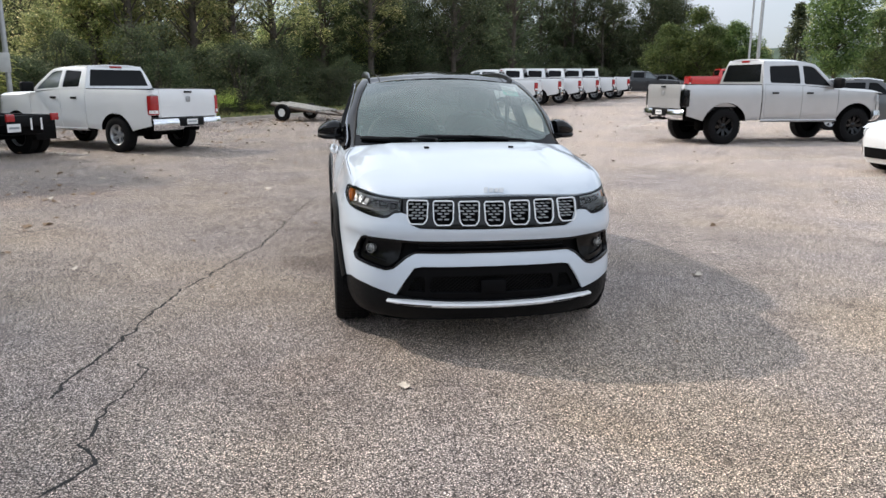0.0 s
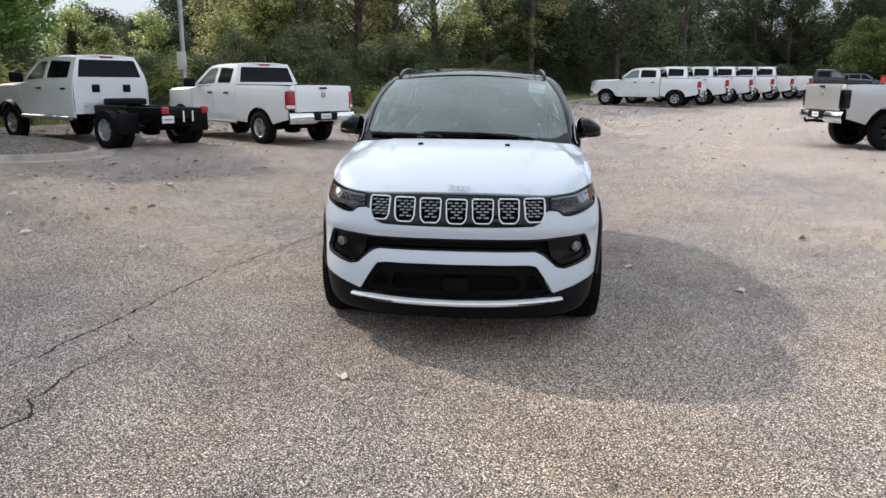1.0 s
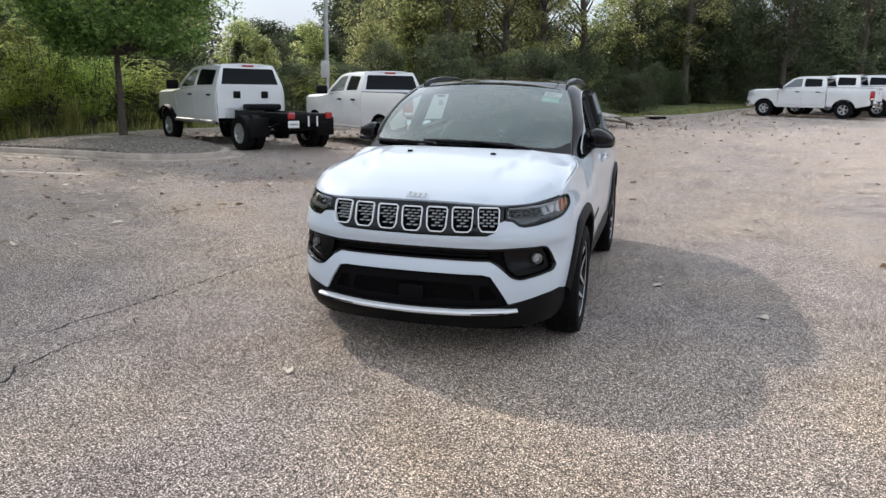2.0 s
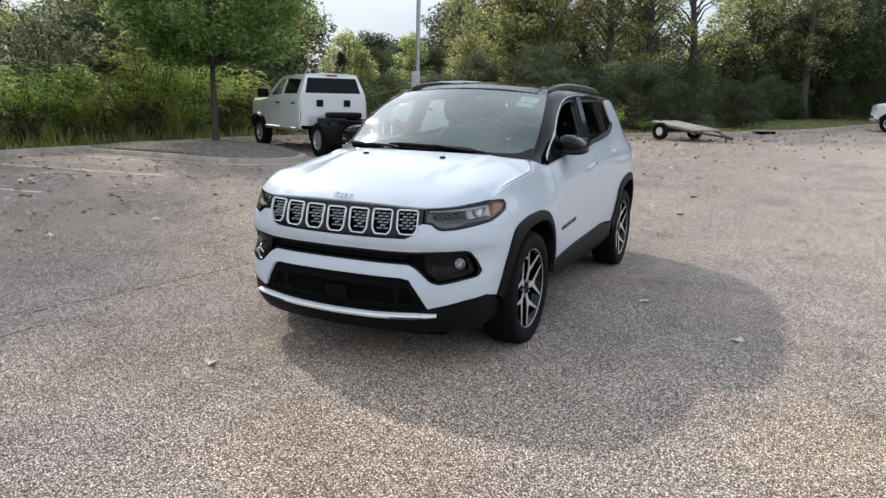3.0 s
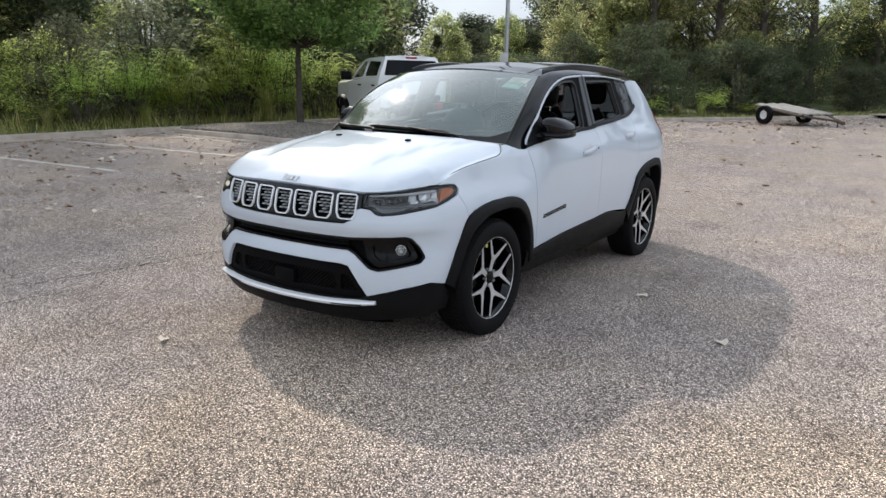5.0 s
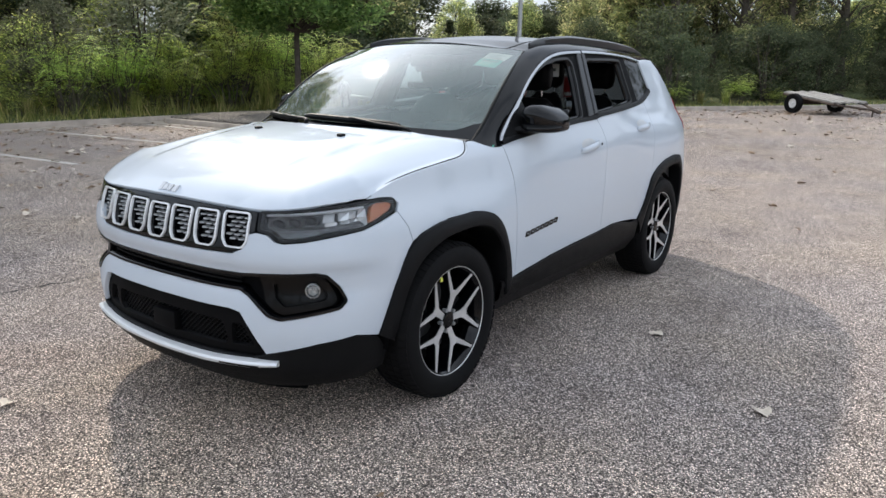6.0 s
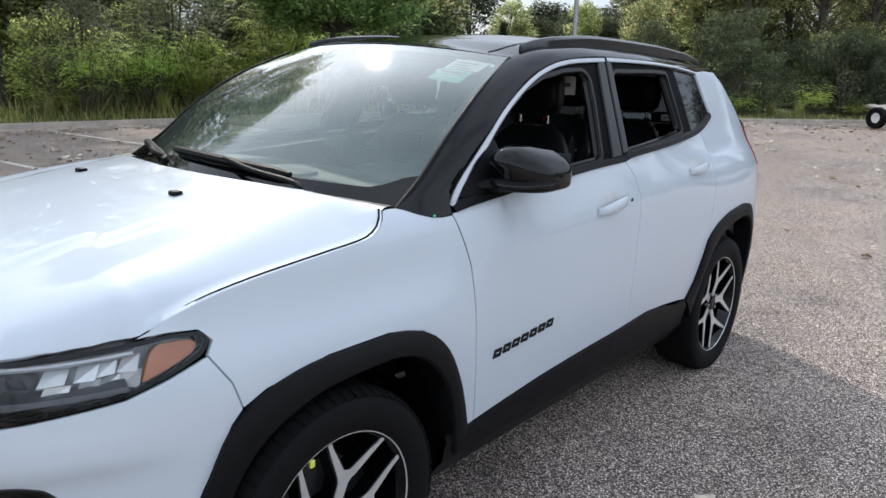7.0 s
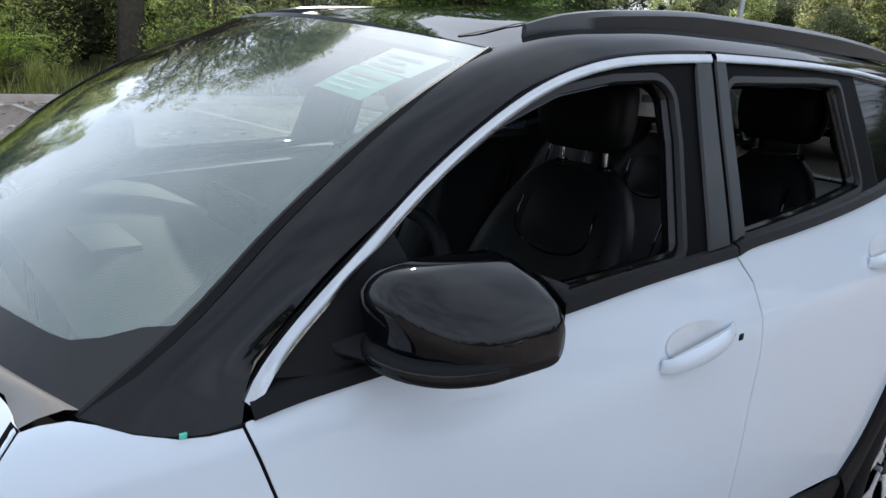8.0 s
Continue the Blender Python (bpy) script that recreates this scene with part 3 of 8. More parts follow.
# ---- the white compact SUV ----
SUV_PLAN = [(0, -0.885), (0.25, -0.876), (0.45, -0.845), (0.60, -0.795), (0.70, -0.73), (0.775, -0.635), (0.825, -0.52), (0.858, -0.37), (0.876, -0.18), (0.884, 0.0), (0.887, 0.5),
            (0.887, 1.0), (0.887, 1.6), (0.887, 2.2), (0.886, 2.6), (0.878, 2.95), (0.85, 3.18), (0.78, 3.36), (0.64, 3.46), (0.4, 3.505), (0, 3.52)]
off_nose = spline([0.15, 0.20, 0.24, 0.30, 0.36, 0.45, 0.53, 0.58, 0.62, 0.68, 0.72, 0.76, 0.80, 0.86, 0.92, 0.96, 1.0, 1.2],
                  [0.12, 0.08, 0.045, 0.018, 0.010, 0.0, 0.004, 0.012, 0.020, 0.016, 0.004, 0.006, 0.014, 0.028, 0.050, 0.072, 0.10, 0.3])
off_fender = spline([0.15, 0.22, 0.30, 0.42, 0.55, 0.68, 0.80, 0.88, 0.93, 0.97, 1.01, 1.05, 1.066, 1.09, 1.115, 1.13, 1.16, 1.2, 1.3, 1.7],
                    [0.12, 0.07, 0.035, 0.015, 0.004, 0.0, 0.008, 0.028, 0.046, 0.058, 0.067, 0.076, 0.081, 0.094, 0.119, 0.141, 0.168, 0.197, 0.26, 0.5])
off_door = spline([0.15, 0.22, 0.30, 0.42, 0.52, 0.60, 0.68, 0.80, 0.87, 0.91, 0.96, 1.00, 1.06, 1.12, 1.184, 1.30, 1.42, 1.568, 1.7],
                  [0.12, 0.07, 0.035, 0.018, 0.008, 0.002, 0.0, 0.003, 0.006, 0.011, 0.021, 0.030, 0.043, 0.055, 0.071, 0.112, 0.157, 0.212, 0.27])


def door_push(y, z):
    """The door's skin: a soft crease rises towards the tail, the shoulder leans in above it."""
    if not 0.80 < z < 1.184:
        return off_door(z)
    zc = 0.955 + 0.055 * (min(2.7, max(0.5, y)) - 0.5)
    low = 0.003 + 0.06 * (z - 0.80)
    lean = (0.071 - 0.003 - 0.06 * 0.384) / (1.184 - zc)
    d = z - zc
    return low + lean * 0.5 * (d + math.sqrt(d * d + 0.0006)) * smoothstep(0.80, 0.84, z)


def suv_push(a, y, z):
    f = 1 - smoothstep(-0.62, -0.34, y)
    d = smoothstep(0.33, 0.72, y)
    return f * off_nose(z) + (1 - f) * ((1 - d) * off_fender(z) + d * door_push(y, z)) + 0.045 * smoothstep(1.7, 2.7, y) * smoothstep(0.9, 1.3, z)


SUV = Shell(SUV_PLAN, suv_push)
# the hood's side seam: a height along the fender's skin
seam_ys = (-0.48, -0.42, -0.36, -0.30, -0.20, -0.09, 0.05, 0.13, 0.17, 0.215, 0.245, 0.269)
seam_z = spline(seam_ys, (0.954, 0.979, 1.000, 1.015, 1.032, 1.045, 1.058, 1.065, 1.071, 1.089, 1.109, 1.127))
seam_line = [SUV.at(SUV.uy(y), seam_z(y)) for y in np.linspace(-0.48, 0.269, 60)]
SEAM_Y, SEAM_X, SEAM_Z = (np.array([p[k] for p in seam_line]) for k in (1, 0, 2))


def seam_x(y):
    return float(np.interp(y, SEAM_Y, SEAM_X))


def fender_line(y):
    return float(np.interp(y, SEAM_Y, SEAM_Z))


edge_height = spline([0, SUV.ux(0.2), SUV.ux(0.4), SUV.ux(0.537), SUV.ux(0.65), SUV.ux(0.74), SUV.uy(-0.48)], [0.940, 0.938, 0.932, 0.927, 0.933, 0.942, 0.954])
nose_line = [SUV.at(u, edge_height(u)) for u in np.linspace(0, SUV.uy(-0.48), 90)]
nose_x, nose_y, nose_z = (np.array([p[k] for p in nose_line]) for k in range(3))


def hood_front(x):
    return float(np.interp(abs(x), nose_x, nose_y))


hood_rise = spline([-0.2, 0, 0.03, 0.1, 0.2, 0.4, 0.75, 1.1, 1.6], [-0.12, 0, 0.027, 0.066, 0.103, 0.146, 0.197, 0.228, 0.25])


def hood_z(x, y):
    a = abs(x)

    def raw(q):
        return float(np.interp(q, nose_x, nose_z)) + hood_rise(y - hood_front(q)) + 0.010 * (1 - smoothstep(-0.045, 0.012, q - 0.40 - 0.175 * (y + 0.6))) * smoothstep(-0.78, -0.35, y)

    s = seam_x(y)
    z = raw(min(a, s))
    if y > SEAM_Y[0]:
        z += (fender_line(y) - raw(s)) * smoothstep(s - 0.24, s, a)
    return z


def mirrored(pts):
    """An outline from its half with x >= 0, given from the bottom middle round to the top middle."""
    return pts + [(-x, z) for x, z in reversed(pts) if abs(x) > 1e-6]


def both_sides(fn, *args, **kw):
    for s in (1, -1):
        fn(*args, side=s, **kw)


ARCH_F = [(-0.452, 0.405), (-0.372, 0.603), (-0.30, 0.735), (-0.21, 0.792), (-0.03, 0.824), (0.18, 0.826), (0.31, 0.800), (0.39, 0.742), (0.46, 0.62), (0.525, 0.43)]
ARCH_F_IN = [(-0.372, 0.36), (-0.318, 0.555), (-0.245, 0.665), (-0.165, 0.715), (-0.02, 0.755), (0.16, 0.762), (0.262, 0.742), (0.332, 0.695), (0.405, 0.59), (0.465, 0.36)]
ARCH_B = [(2.20, 0.47), (2.27, 0.55), (2.335, 0.655), (2.385, 0.735), (2.505, 0.800), (2.66, 0.838), (2.87, 0.856), (2.98, 0.845), (3.045, 0.78), (3.085, 0.63), (3.10, 0.43)]
ARCH_B_IN = [(2.27, 0.36), (2.325, 0.535), (2.385, 0.625), (2.445, 0.69), (2.545, 0.745), (2.68, 0.777), (2.85, 0.793), (2.93, 0.782), (2.985, 0.73), (3.02, 0.60), (3.035, 0.36)]
DLO = [(0.507, 1.118), (0.536, 1.155), (0.572, 1.191), (0.612, 1.230), (0.652, 1.267), (0.726, 1.322), (0.81, 1.376), (0.921, 1.437), (0.988, 1.469), (1.06, 1.500), (1.16, 1.529), (1.275, 1.550), (1.42, 1.560)]
REAR_DLO = [(1.592, 1.568), (1.75, 1.568), (1.95, 1.565), (2.15, 1.559), (2.337, 1.551), (2.45, 1.542), (2.58, 1.528)]
BELT = [(0.502, 1.098), (0.593, 1.116), (0.74, 1.133), (1.04, 1.148), (1.263, 1.163), (1.56, 1.176)]
REAR_BELT = [(1.565, 1.177), (1.60, 1.184), (1.786, 1.196), (2.02, 1.209), (2.25, 1.225), (2.37, 1.236), (2.465, 1.252)]
DOOR_SEAM = [(0.500, 1.093), (0.515, 1.045), (0.528, 1.0), (0.540, 0.94), (0.542, 0.834), (0.543, 0.69), (0.555, 0.55), (0.565, 0.434)]
MID_SEAM = [(1.562, 1.172), (1.612, 1.114), (1.633, 1.04), (1.628, 0.95), (1.608, 0.846), (1.592, 0.704), (1.586, 0.62), (1.59, 0.499)]
suv = thing("compact_suv", "white compact SUV with black roof and seven-slot grille", "car", pose(-0.025, 0, 0))


def bowed(pts, n=6):
    """Finer points along an outline's open line."""
    v = curve_points([(a, b, 0) for a, b in pts], n * (len(pts) - 1) + 1)
    return [(p.x, p.y) for p in v]


# hood
left_seam = [(p.x, p.y) for p in seam_line[1::2]]
half = [(x, hood_front(x)) for x in np.linspace(0, nose_x[-1], 30)] + left_seam + [(0.70, 0.272), (0.66, 0.265)] + [(x, 0.115 + 0.15 * (x / 0.66) ** 2) for x in (0.6, 0.5, 0.4, 0.25, 0.12)]
hood_poly = half + [(0, 0.115)] + [(-x, y) for x, y in reversed(half[1:])]
hood = sheet("hood", hood_poly, lambda x, y: (x, y, hood_z(x, y)), WHITE_PAINT, suv, step=0.045, depth=0.02, gap=0.002)
for s in (1, -1):
    bm = bmesh.new()
    z0 = hood_z(0.283, -0.075)
    box(bm, s * 0.283 - 0.016, s * 0.283 + 0.016, -0.085, -0.055, z0 - 0.004, z0 + 0.012, 0.005)
    part("washer_nozzle", bm, BLACK_PLASTIC, hood, "small black washer nozzle")
# raised emblem: plain pale bars in place of the maker's name
for k, (w, h) in enumerate(((0.020, 0.040), (0.024, 0.027), (0.024, 0.027), (0.026, 0.034))):
    x0 = -0.054 + k * 0.029
    y0 = hood_front(x0) + 0.014
    z0 = hood_z(x0, y0) + (-0.004 if k in (0, 3) else 0.002)
    v = []
    for dy, dz in ((0.0, 0.0), (h * 0.55, h * 0.80)):
        for dx, sl in ((0, 0.006), (w, 0.006)):
            v.append((x0 + dx + sl * (1 if dz else 0), y0 + dy - 0.004, max(z0 + dz, hood_z(x0 + dx, y0 + dy - 0.004) + 0.003)))
    v += [(a, b + 0.012, c - 0.006) for a, b, c in v]
    f = [(0, 1, 3, 2), (4, 6, 7, 5), (0, 4, 5, 1), (2, 3, 7, 6), (0, 2, 6, 4), (1, 5, 7, 3)]
    part_py("emblem_bar", v, f, SILVER_PLASTIC, hood, "raised silver emblem bar", smooth=False)

POCKET = plain("dark_pocket_plastic", (0.003, 0.003, 0.0035), 0.3, 0.0, 0.2, 20.0, coat=0.22, coat_rough=0.08, spec=0.1)
FOG_BOWL = plain("fog_lamp_bowl", (0.42, 0.43, 0.43), 0.2, 0.6, 0.55, 110)
# front bumper with its intake band
bumper_half = [(0.0, 0.534), (0.412, 0.534), (0.458, 0.525), (0.503, 0.46), (0.562, 0.364), (0.64, 0.385), (0.73, 0.412)]
outer = SUV.nose(bumper_half) + SUV.side([(-0.56, 0.430)] + ARCH_F[:3] + [(-0.27, 0.765), (-0.29, 0.83), (-0.335, 0.897)])
outer += SUV.side([(-0.42, 0.870), (-0.51, 0.845)]) + SUV.nose([(0.77, 0.829), (0.70, 0.815), (0.635, 0.809), (0.607, 0.815), (0.575, 0.840), (0.53, 0.845), (0.50, 0.835), (0.478, 0.781), (0.43, 0.758), (0.20, 0.753), (0.0, 0.752)])
bumper_poly = outer + [(-u, z) for u, z in reversed(outer) if u > 1e-6]
band_half = [(0.0, 0.612), (0.455, 0.612), (0.50, 0.588), (0.575, 0.520), (0.62, 0.508), (0.735, 0.533), (0.785, 0.546), (0.800, 0.576), (0.788, 0.63), (0.760, 0.684), (0.735, 0.695), (0.60, 0.690), (0.46, 0.681), (0.0, 0.680)]
band_poly = rounded(SUV.nose(mirrored(band_half)), 0.012, 3)
sheet("front_bumper", bumper_poly, SUV.lift(), WHITE_PAINT, suv, holes=[band_poly], step=0.04, depth=0.02)
band = sheet("intake_band", shrink(band_poly, -0.012), SUV.lift(0.055), BLACK_DEEP, suv, step=0.05, depth=0.0, gap=0, label="gloss black upper intake band")
sheet("bezel", band_poly, SUV.lift(-0.003), BLACK_GLOSS, band, holes=[shrink(band_poly, 0.011)], step=0.04, depth=0.06, gap=0.0005)
for s in (1, -1):
    # stepped gloss pocket round the fog lamp
    pocket = rounded(SUV.nose([(0.555, 0.570), (0.60, 0.532), (0.625, 0.524), (0.735, 0.546), (0.774, 0.557), (0.785, 0.578), (0.774, 0.628), (0.750, 0.676), (0.60, 0.674), (0.53, 0.668)]), 0.01)
    dish = rounded(SUV.nose([(0.592, 0.590), (0.630, 0.556), (0.755, 0.578), (0.766, 0.592), (0.742, 0.656), (0.660, 0.652), (0.585, 0.640)]), 0.012)
    sheet("fog_pocket", [(s * u, z) for u, z in pocket], SUV.lift(0.026), POCKET, band, holes=[[(s * u, z) for u, z in dish]], step=0.03, depth=0.018, gap=0.0005, label="gloss black fog lamp pocket")
    sheet("pocket_dish", [(s * u, z) for u, z in shrink(dish, -0.004)], SUV.lift(0.046), POCKET, band, step=0.04, depth=0.0, gap=0)
    c = SUV.at(s * SUV.ux(0.726), 0.618, 0.028)
    m = Matrix.Translation(c) @ Euler((0, 0, radians(-90 + s * 38))).to_matrix().to_4x4()
    for nm, prof, mat, lb in (("fog_lamp", [(-0.02, 0.027), (0.004, 0.030), (0.009, 0.029), (0.010, 0.025), (0.0, 0.019), (-0.004, 0.0005)], FOG_BOWL, "round grey fog lamp"), ("lens", [(0.010, 0.025), (0.016, 0.016), (0.018, 0.0005)], LENS_GLASS, "")):
        bm = lathe(prof, 28)
        bmesh.ops.transform(bm, matrix=m, verts=bm.verts)
        if nm == "fog_lamp":
            lamp = part(nm, bm, mat, band, lb)
        else:
            part(nm, bm, mat, lamp)
# slim bars inside the middle of the band
for z in (0.636, 0.652, 0.667):
    rows = [[SUV.at(u, z + dz, o) for dz, o in ((-0.004, 0.045), (-0.004, 0.03), (0.004, 0.03), (0.004, 0.045))] for u in np.linspace(-SUV.ux(0.44), SUV.ux(0.44), 18)]
    loft("intake_bar", rows, BLACK_PLASTIC, band)

RIB_GREY = plain("grey_rib_plastic", (0.42, 0.43, 0.44), 0.35, 0.2, 0.1, 40)
# grille with seven slots
slots = []
for k in range(-3, 4):
    cx, w = k * 0.1475, 0.0625
    z0, z1 = 0.769 + (0.012 if abs(k) == 3 else 0.003 * abs(k)), 0.908 + 0.003 * abs(k)
    s = 1 if k >= 0 else -1
    pts = [(cx - w * 0.62, z0), (cx + w * 0.62, z0), (cx + w * 0.93, z0 + 0.028), (cx + w, z1 - 0.012), (cx + w * 0.85, z1), (cx - w * 0.85, z1), (cx - w, z1 - 0.012), (cx - w * 0.93, z0 + 0.028)]
    slots.append(rounded([(SUV.ux(x), z) for x, z in pts], 0.012, 3))
grille_half = [(0.0, 0.752), (0.20, 0.753), (0.43, 0.758), (0.478, 0.781), (0.50, 0.835), (0.528, 0.845), (0.532, 0.921), (0.40, 0.924), (0.20, 0.930), (0.0, 0.932)]
grille = sheet("grille", SUV.nose(mirrored(grille_half)), SUV.lift(0.004), BLACK_GLOSS, suv, holes=slots, step=0.035, depth=0.04, label="gloss black grille with seven silver-framed slots")
for slot in slots:
    sheet("slot_frame", slot, SUV.lift(-0.006), BRIGHT_TRIM, grille, holes=[shrink(slot, 0.0065)], step=0.03, depth=0.012, gap=0.0, label="satin silver slot frame")
    sheet("slot_back", shrink(slot, -0.004), SUV.lift(0.042), BLACK_DEEP, grille, step=0.06, depth=0.0, gap=0)
    # staggered honeycomb ribs in the slot
    us, zs = [p[0] for p in slot], [p[1] for p in slot]
    bm = bmesh.new()
    rows_n = 8
    for r in range(rows_n):
        z = min(zs) + 0.014 + (max(zs) - min(zs) - 0.026) * r / (rows_n - 1)
        shift = 0.020 if r % 2 else 0.0
        for q in range(-2, 3):
            u = (min(us) + max(us)) / 2 + q * 0.040 + shift
            if inside(shrink(slot, 0.0195), u, z):
                v = []
                for du, dz2, o in ((-0.0152, 0, 0.016), (-0.0118, -0.0028, 0.012), (0.0118, -0.0028, 0.012), (0.0152, 0, 0.016), (0.0118, 0.0028, 0.012), (-0.0118, 0.0028, 0.012)):
                    v.append(bm.verts.new(SUV.at(u + du, z + dz2, o)))
                bm.faces.new(v)
                w2 = [bm.verts.new(SUV.at(u + du, z + dz2, 0.034)) for du, dz2 in ((-0.0152, 0), (-0.0118, -0.0028), (0.0118, -0.0028), (0.0152, 0), (0.0118, 0.0028), (-0.0118, 0.0028))]
                for i in range(6):
                    bm.faces.new((v[i], w2[i], w2[(i + 1) % 6], v[(i + 1) % 6]))
    bmesh.ops.recalc_face_normals(bm, faces=bm.faces)
    tagged(part("slot_mesh", bm, RIB_GREY, grille, "silver-edged honeycomb mesh", smooth=False), kind="")

# headlamps
lamp_line = SUV.nose([(0.537, 0.848), (0.578, 0.843), (0.610, 0.818), (0.637, 0.812), (0.70, 0.818), (0.77, 0.832)]) + SUV.side([(-0.51, 0.848), (-0.42, 0.873), (-0.345, 0.900), (-0.322, 0.925), (-0.335, 0.948), (-0.40, 0.953), (-0.47, 0.950)]) + SUV.nose([(0.75, 0.938), (0.65, 0.929), (0.537, 0.922)])
lamp_line = rounded(lamp_line, 0.012, 3)
for s in (1, -1):
    hl = sheet("headlamp", lamp_line, SUV.lift(0.07), plain("lamp_housing", (0.18, 0.185, 0.19), 0.28, 0.5, spec=0.4), suv, step=0.05, depth=0.0, gap=0, side=s, label="clear headlamp with dark housing and amber marker")
    sheet("lamp_rim", lamp_line, SUV.lift(0.002), BLACK_GLOSS, hl, holes=[shrink(lamp_line, 0.008)], step=0.04, depth=0.07, gap=0.0, side=s)
    cover = sheet("lens_cover", shrink(lamp_line, 0.006), SUV.lift(0.004), LENS_GLASS, hl, step=0.05, depth=0.0, gap=0, side=s)
    cover.visible_shadow = False
    amber = SUV.side([(-0.475, 0.862), (-0.42, 0.880), (-0.36, 0.902), (-0.342, 0.920), (-0.36, 0.934), (-0.43, 0.936), (-0.45, 0.92)])
    sheet("side_marker", rounded(amber, 0.01), SUV.lift(0.018), AMBER, hl, step=0.04, depth=0.03, gap=0.002, side=s, label="amber side marker lamp")
    # stepped reflectors in a dark tray
    frng = random.Random(4)
    for ya, yb, cols in ((-0.665, -0.615, 1), (-0.60, -0.475, 3)):
        bm = bmesh.new()
        for a in range(cols):
            for b in range(2):
                y0, y1 = ya + (yb - ya) * a / cols, ya + (yb - ya) * (a + 0.96) / cols
                z0 = 0.850 + 0.06 * (y0 + 0.6) + 0.031 * b
                tilt = [frng.uniform(-0.014, 0.014) for _ in range(4)]
                q = [SUV.at(SUV.uy(yy), zz, 0.040 + dd) for (yy, zz), dd in zip(((y0, z0), (y1, z0), (y1 + 0.014, z0 + 0.030), (y0 + 0.014, z0 + 0.030)), tilt)]
                bm.faces.new([bm.verts.new((s * p.x, p.y, p.z)) for p in q])
        bmesh.ops.recalc_face_normals(bm, faces=bm.faces)
        part("reflector", bm, LAMP_CHROME, hl, "bright faceted lamp reflector", smooth=False)
    for k, x in enumerate((0.605, 0.668, 0.722)):
        c = SUV.at(SUV.ux(x), 0.868 + 0.006 * k, 0.05)
        place = Matrix.Translation((s * c.x, c.y, c.z)) @ Euler((0, 0, radians(-90 + s * (15 + 9 * k)))).to_matrix().to_4x4() @ Matrix.Diagonal((1, 1.25, 0.8, 1))
        bm = lathe([(0.004, 0.024), (0.010, 0.027), (0.004, 0.031), (-0.02, 0.031)], 24)
        bmesh.ops.transform(bm, matrix=place, verts=bm.verts)
        ring = part("projector", bm, DARK_STEEL, hl, "dark projector with a metal ring")
        bm = lathe([(-0.012, 0.024), (0.004, 0.016), (0.010, 0.001)], 24)
        bmesh.ops.transform(bm, matrix=place, verts=bm.verts)
        part("projector_lens", bm, BLACK_GLOSS, ring)
    bm = tube([Vector((s * p.x, p.y, p.z)) for p in [SUV.at(u, 0.906 + 0.016 * t, 0.03) for t, u in zip(np.linspace(0, 1, 10), np.linspace(SUV.ux(0.56), SUV.uy(-0.48), 10))]], 0.0075, 8)
    part("light_guide", bm, SILVER_PLASTIC, hl, "pale light guide along the lamp's top")
    rows = [[Vector((s * p.x, p.y, p.z)) for p in (SUV.at(u, 0.842 + 0.014 * t, 0.012), SUV.at(u, 0.852 + 0.014 * t, 0.014), SUV.at(u, 0.856 + 0.014 * t, 0.05))] for t, u in zip(np.linspace(0, 1, 10), np.linspace(SUV.ux(0.62), SUV.uy(-0.50), 10))]
    loft("lamp_shelf", rows, DARK_STEEL, hl, "grey lower lamp shelf")

# lower intake, dark apron and bright lip
low_half = [(0.0, 0.330), (0.50, 0.345), (0.562, 0.362), (0.503, 0.459), (0.458, 0.524), (0.412, 0.532), (0.0, 0.532)]
low_poly = SUV.nose(mirrored(low_half))
open_mid = rounded(SUV.nose(mirrored([(0.0, 0.372), (0.36, 0.376), (0.375, 0.40), (0.355, 0.470), (0.0, 0.474)])), 0.01)
vents = [rounded([(u * s, z) for u, z in SUV.nose([(0.40, 0.380), (0.50, 0.386), (0.495, 0.402), (0.455, 0.468), (0.405, 0.468)])], 0.01) for s in (1, -1)]
lower = sheet("lower_intake", low_poly, SUV.lift(0.022), BLACK_DEEP, suv, holes=[open_mid] + vents, step=0.04, depth=0.05, label="black lower intake with honeycomb mesh")
sheet("intake_back", shrink(low_poly, 0.01), SUV.lift(0.12), BLACK_DEEP, lower, step=0.06, depth=0.0, gap=0)
bm = bmesh.new()
for hole in [open_mid] + vents:
    us, zs = [p[0] for p in hole], [p[1] for p in hole]
    for sl in (1, -1):
        u = min(us) - 0.2
        while u < max(us) + 0.2:
            seg = []
            for k in range(40):
                z = min(zs) + (max(zs) - min(zs)) * k / 39
                uu = u + sl * (z - min(zs)) * 1.25
                if inside(shrink(hole, -0.004), uu, z):
                    seg.append((uu, z))
            if len(seg) > 2:
                a, b = seg[0], seg[-1]
                for o0, o1 in ((0.04, 0.052),):
                    q = [SUV.at(a[0] - 0.0025, a[1], o0), SUV.at(a[0] + 0.0025, a[1], o0), SUV.at(b[0] + 0.0025, b[1], o0), SUV.at(b[0] - 0.0025, b[1], o0)]
                    r = [SUV.at(a[0] - 0.0025, a[1], o1), SUV.at(a[0] + 0.0025, a[1], o1), SUV.at(b[0] + 0.0025, b[1], o1), SUV.at(b[0] - 0.0025, b[1], o1)]
                    q, r = [bm.verts.new(p) for p in q], [bm.verts.new(p) for p in r]
                    bm.faces.new(q)
                    for i in range(4):
                        bm.faces.new((q[i], r[i], r[(i + 1) % 4], q[(i + 1) % 4]))
            u += 0.026
bmesh.ops.recalc_face_normals(bm, faces=bm.faces)
part("intake_mesh", bm, BLACK_PLASTIC, lower, smooth=False)
bm = bmesh.new()
p = SUV.at(0, 0.40, 0)
box(bm, -0.075, 0.075, p.y + 0.01, p.y + 0.05, 0.372, 0.452, 0.008)
